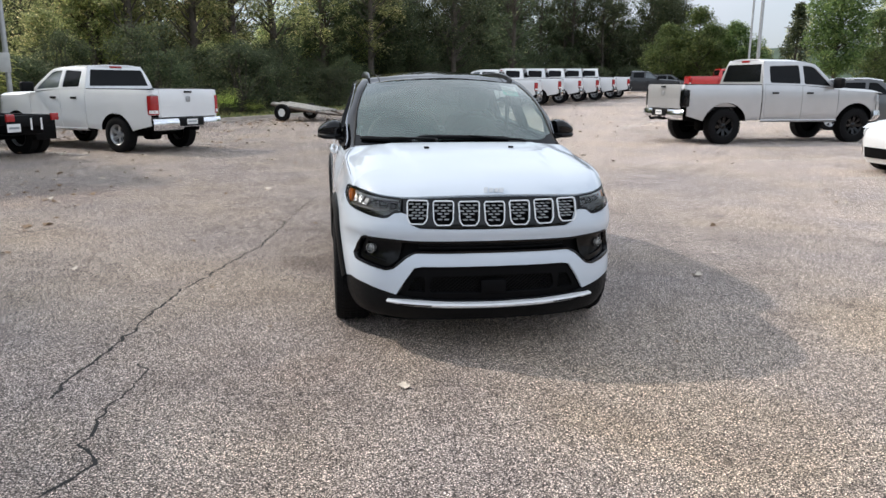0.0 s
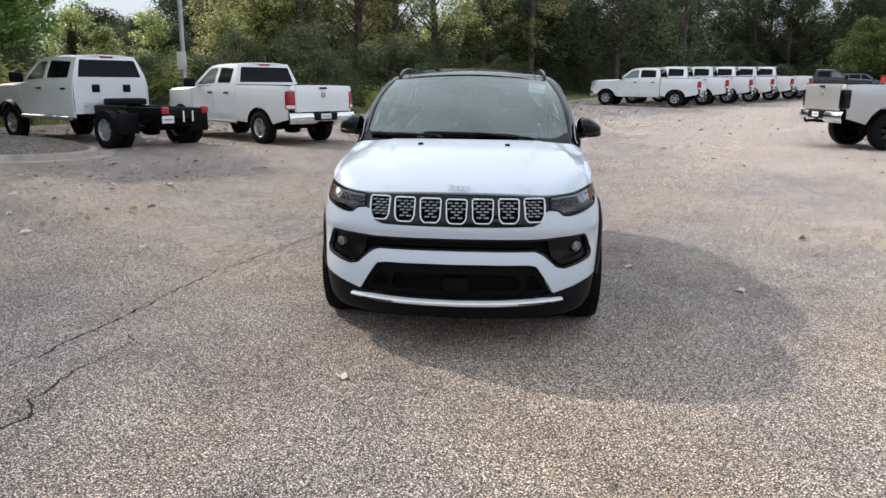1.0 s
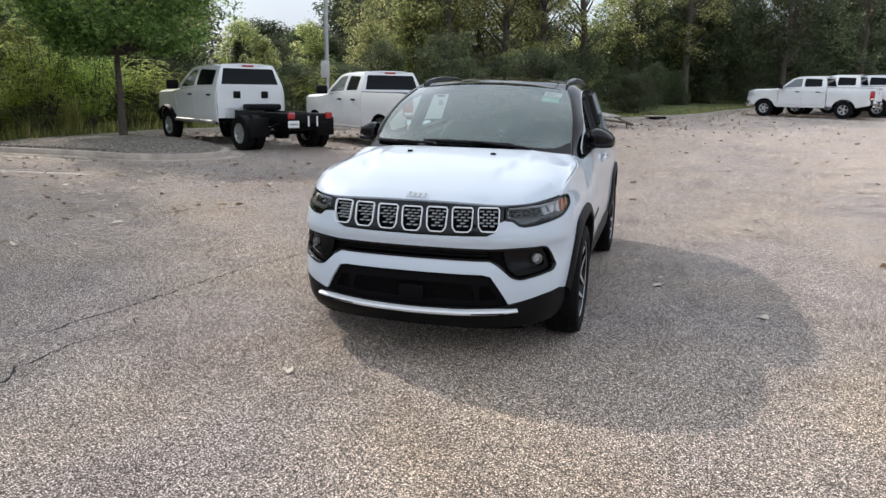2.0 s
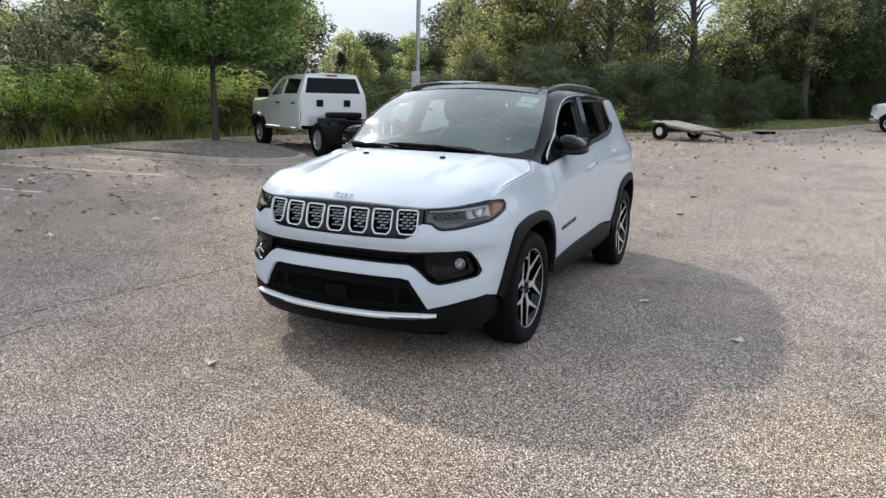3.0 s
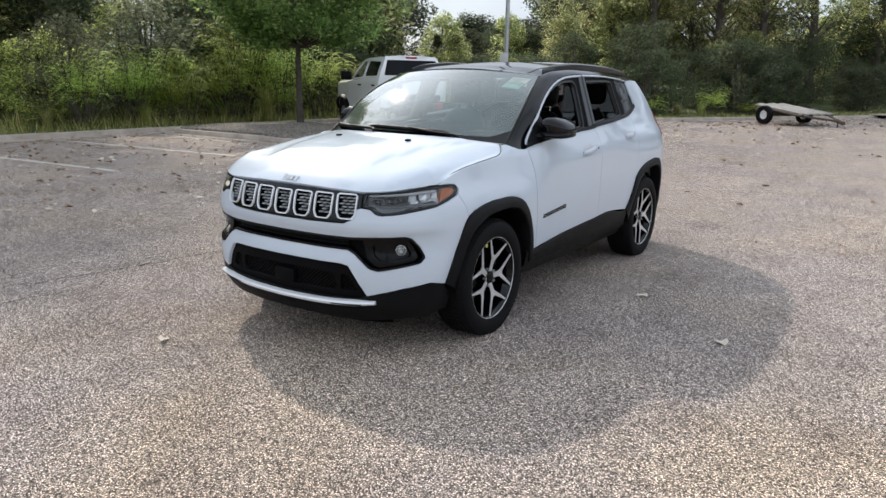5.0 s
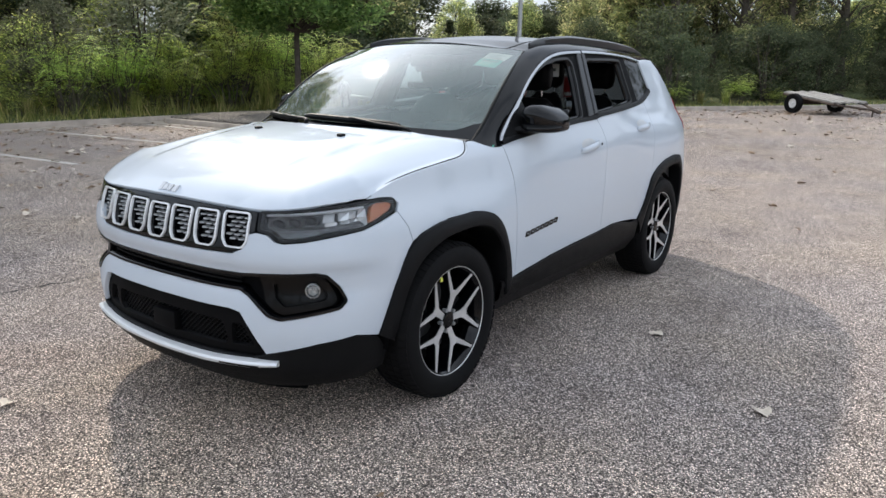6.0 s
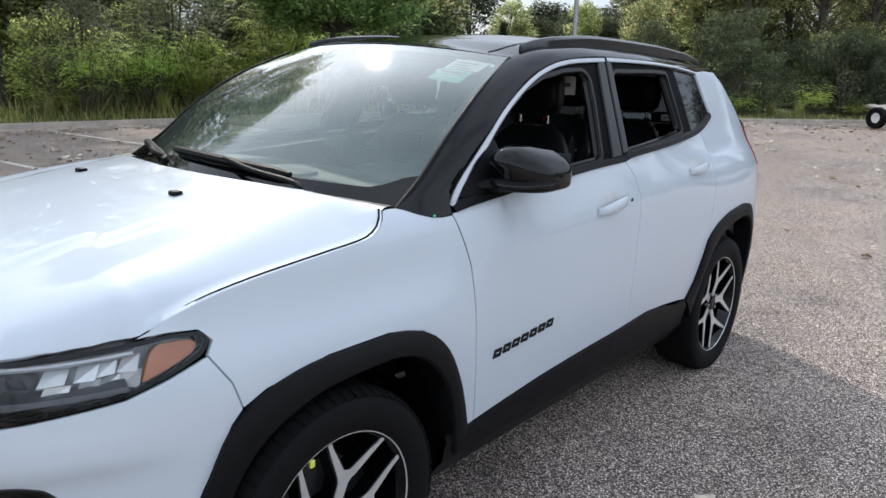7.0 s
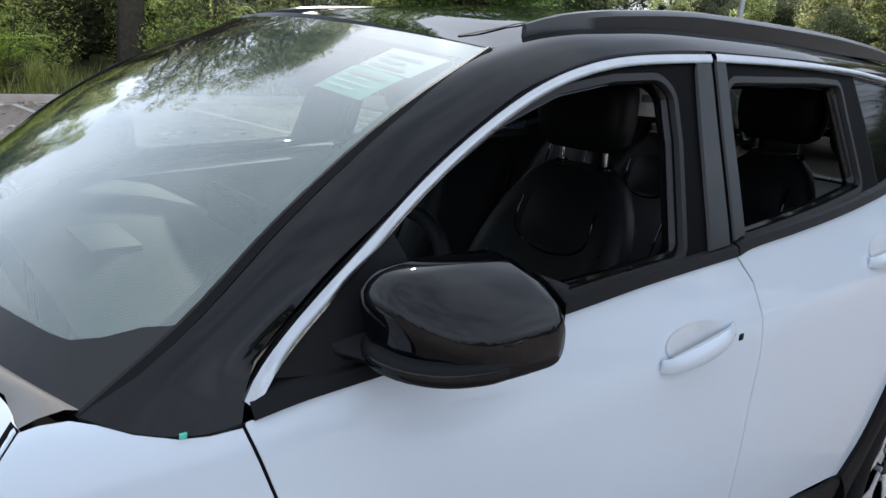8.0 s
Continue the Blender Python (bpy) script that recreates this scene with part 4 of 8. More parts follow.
part("radar_cover", bm, BLACK_DEEP, lower, "flat black sensor cover")

apron_half = [(0.0, 0.195), (0.50, 0.20), (0.64, 0.215)]
ap = SUV.nose(apron_half) + SUV.side([(-0.52, 0.225), (-0.40, 0.25), (-0.40, 0.33), (-0.452, 0.400), (-0.56, 0.428)]) + SUV.nose([(0.73, 0.410), (0.64, 0.383), (0.562, 0.362), (0.50, 0.343), (0.0, 0.328)])
apron = sheet("front_apron", ap + [(-u, z) for u, z in reversed(ap) if u > 1e-6], SUV.lift(0.0), BLACK_PLASTIC, suv, step=0.045, depth=0.03, label="unpainted black front apron")
rows = []
for u in np.linspace(-1, 1, 41):
    x = u * 0.61
    uu = SUV.ux(x)
    e = 1 - 0.45 * smoothstep(0.8, 1.0, abs(u))
    zc = 0.306 + 0.026 * u * u
    rows.append([SUV.at(uu, zc + a * e, o) for a, o in ((-0.017, 0.02), (-0.019, -0.016), (-0.012, -0.028), (0.0, -0.030), (0.010, -0.024), (0.017, -0.008), (0.019, 0.02))])
lip = loft("bright_lip", rows, BRIGHT_TRIM, suv, "bright silver lower lip strip", cap=True)
for s in (1, -1):
    rows = [[SUV.at(s * SUV.ux(x), 0.303 + 0.020 * (x / 0.61) ** 2 + a, o) for a, o in ((-0.004, -0.0305), (0.003, -0.0295))] for x in np.linspace(0.36, 0.54, 8)]
    loft("lip_groove", rows, BLACK_PLASTIC, lip)
# underside of the nose
rows = [[SUV.at(u, 0.20, o) + Vector((0, 0, dz)) for o, dz in ((0.0, 0.0), (0.10, -0.012), (0.35, 0.0))] for u in np.linspace(-SUV.ux(0.70), SUV.ux(0.70), 25)]
loft("under_tray", rows, BLACK_DEEP, suv)

RAIL_SATIN = plain("satin_black_rail", (0.010, 0.0105, 0.012), 0.3, 0.0, 0.15, 20.0, spec=0.5)
SEAL = plain("satin_black_rubber", (0.006, 0.006, 0.0065), 0.38, 0.0, 0.15, 20.0, spec=0.2)


def side_parts(s):
    seam = [(y, seam_z(y)) for y in np.linspace(-0.48, 0.269, 30)]
    fender = [(-0.27, 0.765)] + ARCH_F[3:] + [(0.565, 0.432)] + DOOR_SEAM[::-1] + [(0.46, 1.091), (0.425, 1.094), (0.38, 1.106), (0.345, 1.120), (0.32, 1.127), (0.29, 1.1285)] + seam[::-1] + [(-0.45, 0.9545), (-0.41, 0.956), (-0.345, 0.951), (-0.318, 0.925), (-0.335, 0.897), (-0.29, 0.83)]
    sheet("front_fender", SUV.side(fender), SUV.lift(), WHITE_PAINT, suv, step=0.04, depth=0.02, side=s)
    front = [(0.565, 0.434), (0.75, 0.452), (0.95, 0.470), (1.25, 0.485), (1.50, 0.494), (1.59, 0.499)] + MID_SEAM[-2::-1] + BELT[-2::-1] + DOOR_SEAM[:-1]
    fd = sheet("front_door", SUV.side(front), SUV.lift(), WHITE_PAINT, suv, step=0.035, depth=0.022, side=s)
    rear = [(1.59, 0.499), (1.77, 0.510), (1.95, 0.500), (2.13, 0.482)] + ARCH_B[:4] + [(2.42, 0.86), (2.46, 1.0), (2.48, 1.15)] + REAR_BELT[::-1] + MID_SEAM[:-1]
    rd = sheet("rear_door", SUV.side(rear), SUV.lift(), WHITE_PAINT, suv, step=0.035, depth=0.022, side=s)
    quarter = ARCH_B[3:] + [(3.22, 0.45), (3.335, 0.50), (3.36, 0.80), (3.35, 1.02), (3.28, 1.02), (3.20, 1.10), (3.20, 1.26), (3.12, 1.34), (2.96, 1.47), (2.86, 1.530), (2.72, 1.535), (2.585, 1.528), (2.625, 1.43), (2.668, 1.318), (2.60, 1.290), (2.53, 1.268), (2.465, 1.254), (2.48, 1.15), (2.46, 1.0), (2.42, 0.86)]
    sheet("quarter_panel", SUV.side(quarter), SUV.lift(), WHITE_PAINT, suv, step=0.05, depth=0.02, side=s)
    # dark gutters under the panel seams
    for line in ([(SUV.uy(y), z) for y, z in seam], SUV.side(bowed(DOOR_SEAM, 4)), SUV.side(bowed(MID_SEAM, 4)), SUV.side(bowed([(2.385, 0.735), (2.42, 0.86), (2.46, 1.0), (2.48, 1.15), (2.465, 1.252)], 4))):
        rows = []
        for i, (u, z) in enumerate(line):
            a, b = line[max(0, i - 1)], line[min(len(line) - 1, i + 1)]
            t = Vector((b[0] - a[0], b[1] - a[1])).normalized()
            q = [SUV.at(u - t.y * k, z + t.x * k, o) for k, o in (((-0.012, 0.004), (0.0, 0.006), (0.005, 0.009)) if line[0][1] < 1.0 and line[-1][1] > 1.12 else ((-0.012, 0.0035), (0.0, 0.0035), (0.012, 0.0035)))]
            rows.append([Vector((s * p.x, p.y, p.z)) for p in q])
        loft("seam_gutter", rows, BLACK_DEEP, suv)
    # cladding: wheel-arch flares and sill
    for nm, a, b in (("arch_flare", ARCH_F, ARCH_F_IN), ("arch_flare", ARCH_B, ARCH_B_IN)):
        A, B = bowed(a, 4), bowed(b, 4)
        rows = []
        for (ya, za), (yb, zb) in zip(A, B):
            p0, p1 = SUV.at(SUV.uy(ya), za, 0.003), SUV.at(SUV.uy(ya), za, -0.012)
            q = [p0, p1]
            for t, o in ((0.25, -0.020), (0.6, -0.024), (0.9, -0.022), (1.0, -0.014), (1.0, 0.05), (0.95, 0.16)):
                q.append(SUV.at(SUV.uy(ya + (yb - ya) * t), za + (zb - za) * t, o))
            rows.append([Vector((s * p.x, p.y, p.z)) for p in q])
        loft(nm, rows, BLACK_PLASTIC, suv, "black plastic wheel-arch flare")
    sill = []
    top = spline([0.415, 0.478, 0.572, 0.75, 0.95, 1.25, 1.5, 1.77, 1.95, 2.11, 2.21], [0.44, 0.438, 0.432, 0.450, 0.468, 0.483, 0.494, 0.510, 0.495, 0.47, 0.47])
    for y in np.linspace(0.42, 2.205, 46):
        t = top(y)
        q = [SUV.at(SUV.uy(y), t, 0.004), SUV.at(SUV.uy(y), t - 0.004, -0.008), SUV.at(SUV.uy(y), t - 0.03, -0.014), SUV.at(SUV.uy(y), 0.40, -0.010), SUV.at(SUV.uy(y), 0.345, -0.008), SUV.at(SUV.uy(y), 0.33, 0.004), SUV.at(SUV.uy(y), 0.26, 0.03), SUV.at(SUV.uy(y), 0.235, 0.09), SUV.at(SUV.uy(y), 0.235, 0.35)]
        sill.append([Vector((s * p.x, p.y, p.z)) for p in q])
    loft("sill_cladding", sill, BLACK_PLASTIC, suv, "black plastic sill cladding")
    # greenhouse frames
    opening_f = rounded([(0.79, 1.166), (0.722, 1.297), (0.800, 1.349), (0.974, 1.438), (1.119, 1.486), (1.260, 1.507), (1.395, 1.513), (1.432, 1.488), (1.426, 1.40), (1.386, 1.206), (1.370, 1.194), (1.20, 1.184), (1.02, 1.175)], 0.02)
    frame_f = DLO + [(1.578, 1.566), (1.543, 1.195)] + [(y, z + 0.002) for y, z in BELT[-2:0:-1]] + [(0.515, 1.104)]
    sheet("window_frame", SUV.side(frame_f), SUV.lift(0.006), FRAME_BLACK, fd, holes=[SUV.side(opening_f)], step=0.035, depth=0.035, gap=0.001, side=s, label="black window frame, glass lowered")
    opening_r = rounded([(1.602, 1.210), (1.628, 1.492), (1.655, 1.512), (2.05, 1.516), (2.195, 1.512), (2.232, 1.275), (2.215, 1.259), (2.0, 1.239)], 0.022)
    frame_r = [(1.554, 1.198), (1.588, 1.566)] + REAR_DLO[1:4] + [(2.30, 1.552), (2.34, 1.40), (2.36, 1.24)] + [(y, z + 0.002) for y, z in REAR_BELT[-3::-1]]
    sheet("window_frame", SUV.side(frame_r), SUV.lift(0.007), FRAME_BLACK, rd, holes=[SUV.side(opening_r)], step=0.04, depth=0.035, gap=0.001, side=s, label="black window frame, glass lowered")
    for own, hole in ((fd, opening_f), (rd, opening_r)):
        sheet("window_seal", shrink(SUV.side(hole), -0.013), SUV.lift(0.0025), SEAL, own, holes=[SUV.side(hole)], step=0.03, depth=0.03, gap=0.0, side=s, label="black rubber window seal")
        sheet("seal_lip", shrink(SUV.side(hole), -0.001), SUV.lift(0.016), BLACK_GLOSS, own, holes=[shrink(SUV.side(hole), 0.007)], step=0.03, depth=0.03, gap=0.0, side=s)
    qg = [(2.302, 1.552), (2.40, 1.545), (2.58, 1.527), (2.62, 1.43), (2.662, 1.320), (2.60, 1.294), (2.53, 1.272), (2.465, 1.258), (2.364, 1.244), (2.345, 1.40)]
    sheet("quarter_glass", SUV.side(qg), SUV.lift(0.008), BLACK_GLOSS, suv, step=0.05, depth=0.012, gap=0.002, side=s, label="dark fixed quarter window")
    for own, pil in ((fd, [(1.520, 1.560), (1.577, 1.560), (1.541, 1.195), (1.466, 1.190)]), (rd, [(1.590, 1.560), (1.632, 1.560), (1.602, 1.210), (1.556, 1.200)])):
        sheet("pillar_cover", SUV.side(pil), SUV.lift(-0.002), BLACK_GLOSS, own, step=0.04, depth=0.014, gap=0.003, side=s, label="gloss black pillar cover")
    # belt strips
    for own, line in ((fd, [(0.512, 1.101)] + BELT[1:]), (rd, REAR_BELT + [(2.53, 1.268), (2.60, 1.290), (2.655, 1.312)])):
        L = bowed(line, 6)
        rows = [[Vector((s * q.x, q.y, q.z)) for q in (SUV.at(SUV.uy(y), z - 0.004, 0.002), SUV.at(SUV.uy(y), z - 0.002, -0.008), SUV.at(SUV.uy(y), z + 0.016, -0.006), SUV.at(SUV.uy(y), z + 0.022, 0.010))] for y, z in L]
        loft("belt_strip", rows, BLACK_PLASTIC, own)
    # bright strip over the windows
    for line in (bowed(DLO + [(1.575, 1.566)], 4), bowed(REAR_DLO, 5)):
        for _ in range(12):
            line = [line[0]] + [((a[0] + 2 * b[0] + c[0]) / 4, (a[1] + 2 * b[1] + c[1]) / 4) for a, b, c in zip(line, line[1:], line[2:])] + [line[-1]]
        rows = []
        for i, (y, z) in enumerate(line):
            a, b = line[max(0, i - 1)], line[min(len(line) - 1, i + 1)]
            t = Vector((b[0] - a[0], b[1] - a[1])).normalized()
            n = Vector((t.y, -t.x))
            w = 0.017
            q = [SUV.at(SUV.uy(y + n.x * w * k), z + n.y * w * k, o) for k, o in ((-0.05, 0.006), (0.0, -0.004), (0.5, -0.006), (1.0, -0.003), (1.05, 0.008))]
            rows.append([Vector((s * p.x, p.y, p.z)) for p in q])
        loft("bright_strip", rows, DARK_CHROME, suv, "bright window surround strip")
    # door handles
    for own, y0, y1, z0, z1 in ((fd, 1.275, 1.515, 1.012, 1.040), (rd, 2.16, 2.395, 1.085, 1.100)):
        rows = []
        for t in np.linspace(0, 1, 15):
            y, z = y0 + (y1 - y0) * t, z0 + (z1 - z0) * t
            lift_o = 0.006 + 0.030 * math.sin(math.pi * min(1, max(0, t * 1.02))) ** 0.45
            h = 0.010 + 0.011 * math.sin(math.pi * (0.08 + 0.84 * t)) ** 0.7
            c = SUV.at(SUV.uy(y), z, 0)
            rows.append([Vector((s * (c.x + lift_o * k), y, z + h * g)) for k, g in ((0.45, -0.8), (0.9, -0.9), (1.05, -0.3), (1.0, 0.4), (0.7, 0.95), (0.35, 0.7))])
        h = loft("door_handle", rows, WHITE_PAINT, own, "body-coloured pull handle", closed=True, cap=True)
        # cup behind the handle: a flat oval, the recess's shade put into its grey
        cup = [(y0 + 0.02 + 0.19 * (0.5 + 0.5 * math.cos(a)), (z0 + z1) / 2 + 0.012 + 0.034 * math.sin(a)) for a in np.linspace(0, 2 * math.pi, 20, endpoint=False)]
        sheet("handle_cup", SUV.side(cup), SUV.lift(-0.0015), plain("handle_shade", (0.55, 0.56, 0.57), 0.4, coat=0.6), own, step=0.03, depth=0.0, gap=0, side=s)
    c = SUV.at(SUV.uy(1.49), 1.037, -0.034)
    part("lock_button", boxed(min(s * c.x, s * (c.x + 0.004)), max(s * c.x, s * (c.x + 0.004)), 1.483, 1.497, 1.030, 1.044, 0.002), BLACK_PLASTIC, fd)
    # model badge: plain dark bars in place of letters
    for k in range(7):
        y0, z0 = 0.630 + k * 0.0505, 0.640 + 0.0042 * k
        bar = [(y0 + 0.002, z0 - 0.0135), (y0 + 0.040, z0 - 0.0135), (y0 + 0.049, z0 + 0.0135), (y0 + 0.011, z0 + 0.0135)]
        notch = [(y0 + 0.014, z0 - 0.0035), (y0 + 0.037, z0 - 0.0035), (y0 + 0.039, z0 + 0.0035), (y0 + 0.016, z0 + 0.0035)]
        sheet("badge_bar", SUV.side(bar), SUV.lift(-0.004), BLACK_GLOSS, fd, holes=[SUV.side(notch)], step=0.05, depth=0.004, gap=0.0, side=s, label="dark badge bar")
    # tail lamp
    tl = [(3.28, 1.025), (3.345, 1.025), (3.33, 1.20), (3.26, 1.26), (3.205, 1.26), (3.205, 1.10)]
    sheet("tail_lamp", SUV.side(tl), SUV.lift(-0.004), RED_LENS, suv, step=0.05, depth=0.03, gap=0.002, side=s, label="red tail lamp")
    sheet("lamp_back", shrink(SUV.side(tl), -0.03), SUV.lift(0.035), BLACK_DEEP, suv, step=0.08, depth=0.0, gap=0, side=s)
    # roof side and windscreen pillar
    A = curve_points([(0.744, 0.332, 1.121), (0.726, 0.46, 1.20), (0.706, 0.61, 1.325), (0.668, 0.80, 1.445), (0.605, 1.036, 1.549), (0.578, 1.25, 1.594), (0.572, 1.6, 1.613), (0.562, 2.2, 1.602), (0.545, 2.7, 1.568), (0.52, 3.1, 1.515)], 70)
    Bc = [SUV.at(SUV.uy(y), z, 0.0) for y, z in ((0.499, 1.096), (0.528, 1.154), (0.566, 1.194), (0.645, 1.270), (0.726, 1.326), (0.81, 1.380), (0.921, 1.441), (1.06, 1.504), (1.275, 1.554), (1.58, 1.572), (2.0, 1.569), (2.40, 1.549), (2.72, 1.545), (2.9, 1.52), (3.05, 1.45))]
    B = curve_points(Bc, 70)
    foot = curve_points([A[0], (0.778, 0.375, 1.106), SUV.at(SUV.uy(0.425), 1.095, -0.002), SUV.at(SUV.uy(0.465), 1.092, -0.002), B[0]], 9)
    rows = []
    for i, (a, b) in enumerate(zip(A, B)):
        out = (b - a).cross(Vector((0, 1, 0.35))).normalized()
        if out.z < 0:
            out = -out
        bulge = 0.088 * (b - a).length
        r = [a.lerp(b, t) + out * bulge * 4 * t * (1 - t) for t in np.linspace(0, 1, 9)]
        if i == 0:
            shift = [f - q for f, q in zip(foot, r)]
        k = 1 - smoothstep(0, 17, i)
        r = [q + d * k for q, d in zip(r, shift)]
        r = [r[0] - out * 0.02] + r + [r[-1] - out * 0.012]
        if i == 0:
            rows.append([Vector((s * (p.x - 0.006), p.y, p.z - 0.022)) for p in r])
        rows.append([Vector((s * p.x, p.y, p.z)) for p in r])
    loft("roof_side", rows, BLACK_GLOSS, suv, "gloss black windscreen pillar and roof side")
    # roof rail
    rail = curve_points([(0.578, 1.135, 1.588), (0.575, 1.22, 1.609), (0.572, 1.38, 1.629), (0.570, 1.7, 1.645), (0.560, 2.2, 1.638), (0.545, 2.6, 1.618), (0.53, 2.82, 1.595), (0.52, 2.95, 1.570)], 40)
    rows = []
    for i, p in enumerate(rail):
        e = min(1.0, 0.35 + 0.65 * min(i, 39 - i) / 6)
        base = 1.594 + 0.02 * math.sin(math.pi * min(1, max(0, (p.y - 1.0) / 2.0)))
        drop = max(0.016, p.z - base + 0.02)
        rows.append([Vector((s * (p.x + dx * e), p.y, p.z + dz)) for dx, dz in ((-0.012, 0.004), (0.0, 0.009), (0.012, 0.007), (0.022, -0.003), (0.020, -drop), (-0.014, -drop))])
    loft("roof_rail", rows, RAIL_SATIN, suv, "satin black roof rail", closed=True, cap=True)
    if s == 1:
        c = SUV.at(SUV.uy(0.43), 1.097, -0.006)
        part("paper_tab", boxed(c.x - 0.002, c.x + 0.002, c.y - 0.005, c.y + 0.004, c.z - 0.004, c.z + 0.003, 0.001), plain("green_tab", (0.10, 0.55, 0.38), 0.6), suv, "small green tab at the pillar's foot")
    # sail panel with the mirror
    sail = [(0.548, 1.135), (0.60, 1.198), (0.66, 1.252), (0.732, 1.308), (0.75, 1.27), (0.795, 1.168), (0.79, 1.146), (0.66, 1.132)]
    sheet("mirror_sail", SUV.side(sail), SUV.lift(0.002), BLACK_PLASTIC, fd, step=0.04, depth=0.02, gap=0.001, side=s)
    mir = []
    for x, y0, y1, z0, z1 in ((0.812, 0.71, 0.80, 1.185, 1.235), (0.817, 0.668, 0.83, 1.165, 1.260), (0.830, 0.644, 0.852, 1.153, 1.280), (0.86, 0.634, 0.868, 1.148, 1.290), (0.90, 0.642, 0.877, 1.146, 1.284), (0.94, 0.662, 0.880, 1.147, 1.264), (0.968, 0.692, 0.879, 1.151, 1.243), (0.985, 0.728, 0.866, 1.160, 1.226), (0.991, 0.765, 0.845, 1.174, 1.208)):
        ring = []
        cy, cz, ry, rz = (y0 + y1) / 2, (z0 + z1) / 2, (y1 - y0) / 2, (z1 - z0) / 2
        for k in range(32):
            a = 2 * math.pi * k / 32
            ca, sa = math.cos(a), math.sin(a)
            p = 0.62 if ca < 0 else 0.30
            dent = 0.010 * smoothstep(0.25, -0.15, sa) * smoothstep(-0.2, -0.8, ca) if ca < 0 else 0.0
            ring.append(Vector((s * x, cy + ry * math.copysign(abs(ca) ** p, ca) + dent, cz + rz * math.copysign(abs(sa) ** 0.72, sa))))
        mir.append(ring)
    mirror = loft("side_mirror", mir, BLACK_GLOSS, suv, "gloss black side mirror", closed=True, cap=True)
    # lower shell, a shallow tray round the housing's underside
    plan_line = curve_points([(0.808, 0.74, 0), (0.812, 0.676, 0), (0.834, 0.646, 0), (0.872, 0.634, 0), (0.915, 0.643, 0), (0.955, 0.668, 0), (0.982, 0.708, 0), (0.993, 0.755, 0), (0.990, 0.82, 0), (0.975, 0.872, 0), (0.93, 0.886, 0), (0.87, 0.880, 0), (0.825, 0.858, 0), (0.810, 0.80, 0), (0.808, 0.741, 0)], 44)[:-1]
    rows = []
    for k, dz in ((0.02, -0.010), (0.6, -0.010), (0.86, -0.007), (0.95, -0.002), (0.985, 0.006), (0.987, 0.013), (0.965, 0.019), (0.93, 0.024), (0.87, 0.028)):
        row = []
        for q in plan_line:
            x, y = 0.90 + (q.x - 0.90) * k, 0.76 + (q.y - 0.76) * k
            row.append(Vector((s * x, y, 1.162 + 0.55 * (x - 0.915) ** 2 + 0.10 * max(0.0, 0.84 - x) + dz)))
        rows.append(row)
    tray = loft("mirror_foot", rows, BLACK_PLASTIC, mirror, "black lower mirror shell", closed=True)
    rows = []
    for q in plan_line[8:21]:
        z0 = 1.162 + 0.55 * (q.x - 0.915) ** 2
        rows.append([Vector((s * (0.90 + (q.x - 0.90) * k), 0.76 + (q.y - 0.76) * k, z0 + dz)) for k, dz in ((0.985, 0.003), (0.993, 0.005), (0.993, 0.012), (0.98, 0.015))])
    loft("turn_signal", rows, BLACK_GLOSS, mirror, "smoked turn signal strip")
    rows = []
    for x, y0, y1, z0, z1 in ((0.79, 0.60, 0.77, 1.128, 1.190), (0.805, 0.625, 0.775, 1.136, 1.184), (0.825, 0.638, 0.79, 1.140, 1.180), (0.86, 0.65, 0.80, 1.142, 1.182)):
        rows.append([Vector((s * x, (y0 + y1) / 2 + (y1 - y0) / 2 * math.cos(a), (z0 + z1) / 2 + (z1 - z0) / 2 * math.sin(a))) for a in (2 * math.pi * k / 14 for k in range(14))])
    loft("mirror_arm", rows, BLACK_PLASTIC, mirror, closed=True, cap=True)
    rows = [[Vector((s * x, y + 0.002, z)) for x, y in ((0.84, 0.862), (0.90, 0.880), (0.965, 0.8825))] for z in (1.175, 1.21, 1.26)]
    loft("mirror_glass", rows, CHROME, mirror, "mirror glass")
    # door card seen through the open window
    card = [(0.62, 0.50), (1.58, 0.50), (1.60, 1.0), (1.53, 1.165), (1.10, 1.138), (0.62, 1.110)]
    sheet("door_card", SUV.side(card), SUV.lift(0.08), CABIN_PLASTIC, fd, step=0.1, depth=0.05, gap=0, side=s, label="black inner door trim")
    card = [(1.63, 0.52), (2.10, 0.52), (2.35, 0.80), (2.42, 1.222), (1.95, 1.195), (1.58, 1.170)]
    sheet("door_card", SUV.side(card), SUV.lift(0.08), CABIN_PLASTIC, rd, step=0.1, depth=0.05, gap=0, side=s, label="black inner door trim")
    sheet("boot_trim", SUV.side([(2.45, 0.62), (3.28, 0.62), (3.28, 1.26), (3.16, 1.31), (2.70, 1.30), (2.45, 1.23)]), SUV.lift(0.07), CABIN_PLASTIC, suv, step=0.12, depth=0.02, gap=0, side=s, label="black load bay trim")
    # wheel housings
    for y0 in (0.0, 2.636):
        rows = []
        for t in np.linspace(-0.02, math.pi + 0.02, 26):
            ry, rz = 0.415, 0.41
            rows.append([Vector((s * x, y0 + ry * math.cos(t), 0.34 + rz * math.sin(t))) for x in (0.85, 0.78, 0.60, 0.46)])
        loft("wheel_housing", rows, BLACK_DEEP, suv, flip=True)


for s in (1, -1):
    side_parts(s)

# windscreen, roof, tail
edge_y = spline([0, 0.22, 0.5, 0.76, 1], [0.334, 0.46, 0.61, 0.80, 1.036])
edge_x = spline([0, 0.22, 0.5, 0.76, 1], [0.740, 0.724, 0.706, 0.668, 0.605])
edge_z = spline([0, 0.22, 0.5, 0.76, 1], [1.118, 1.20, 1.325, 1.445, 1.549])


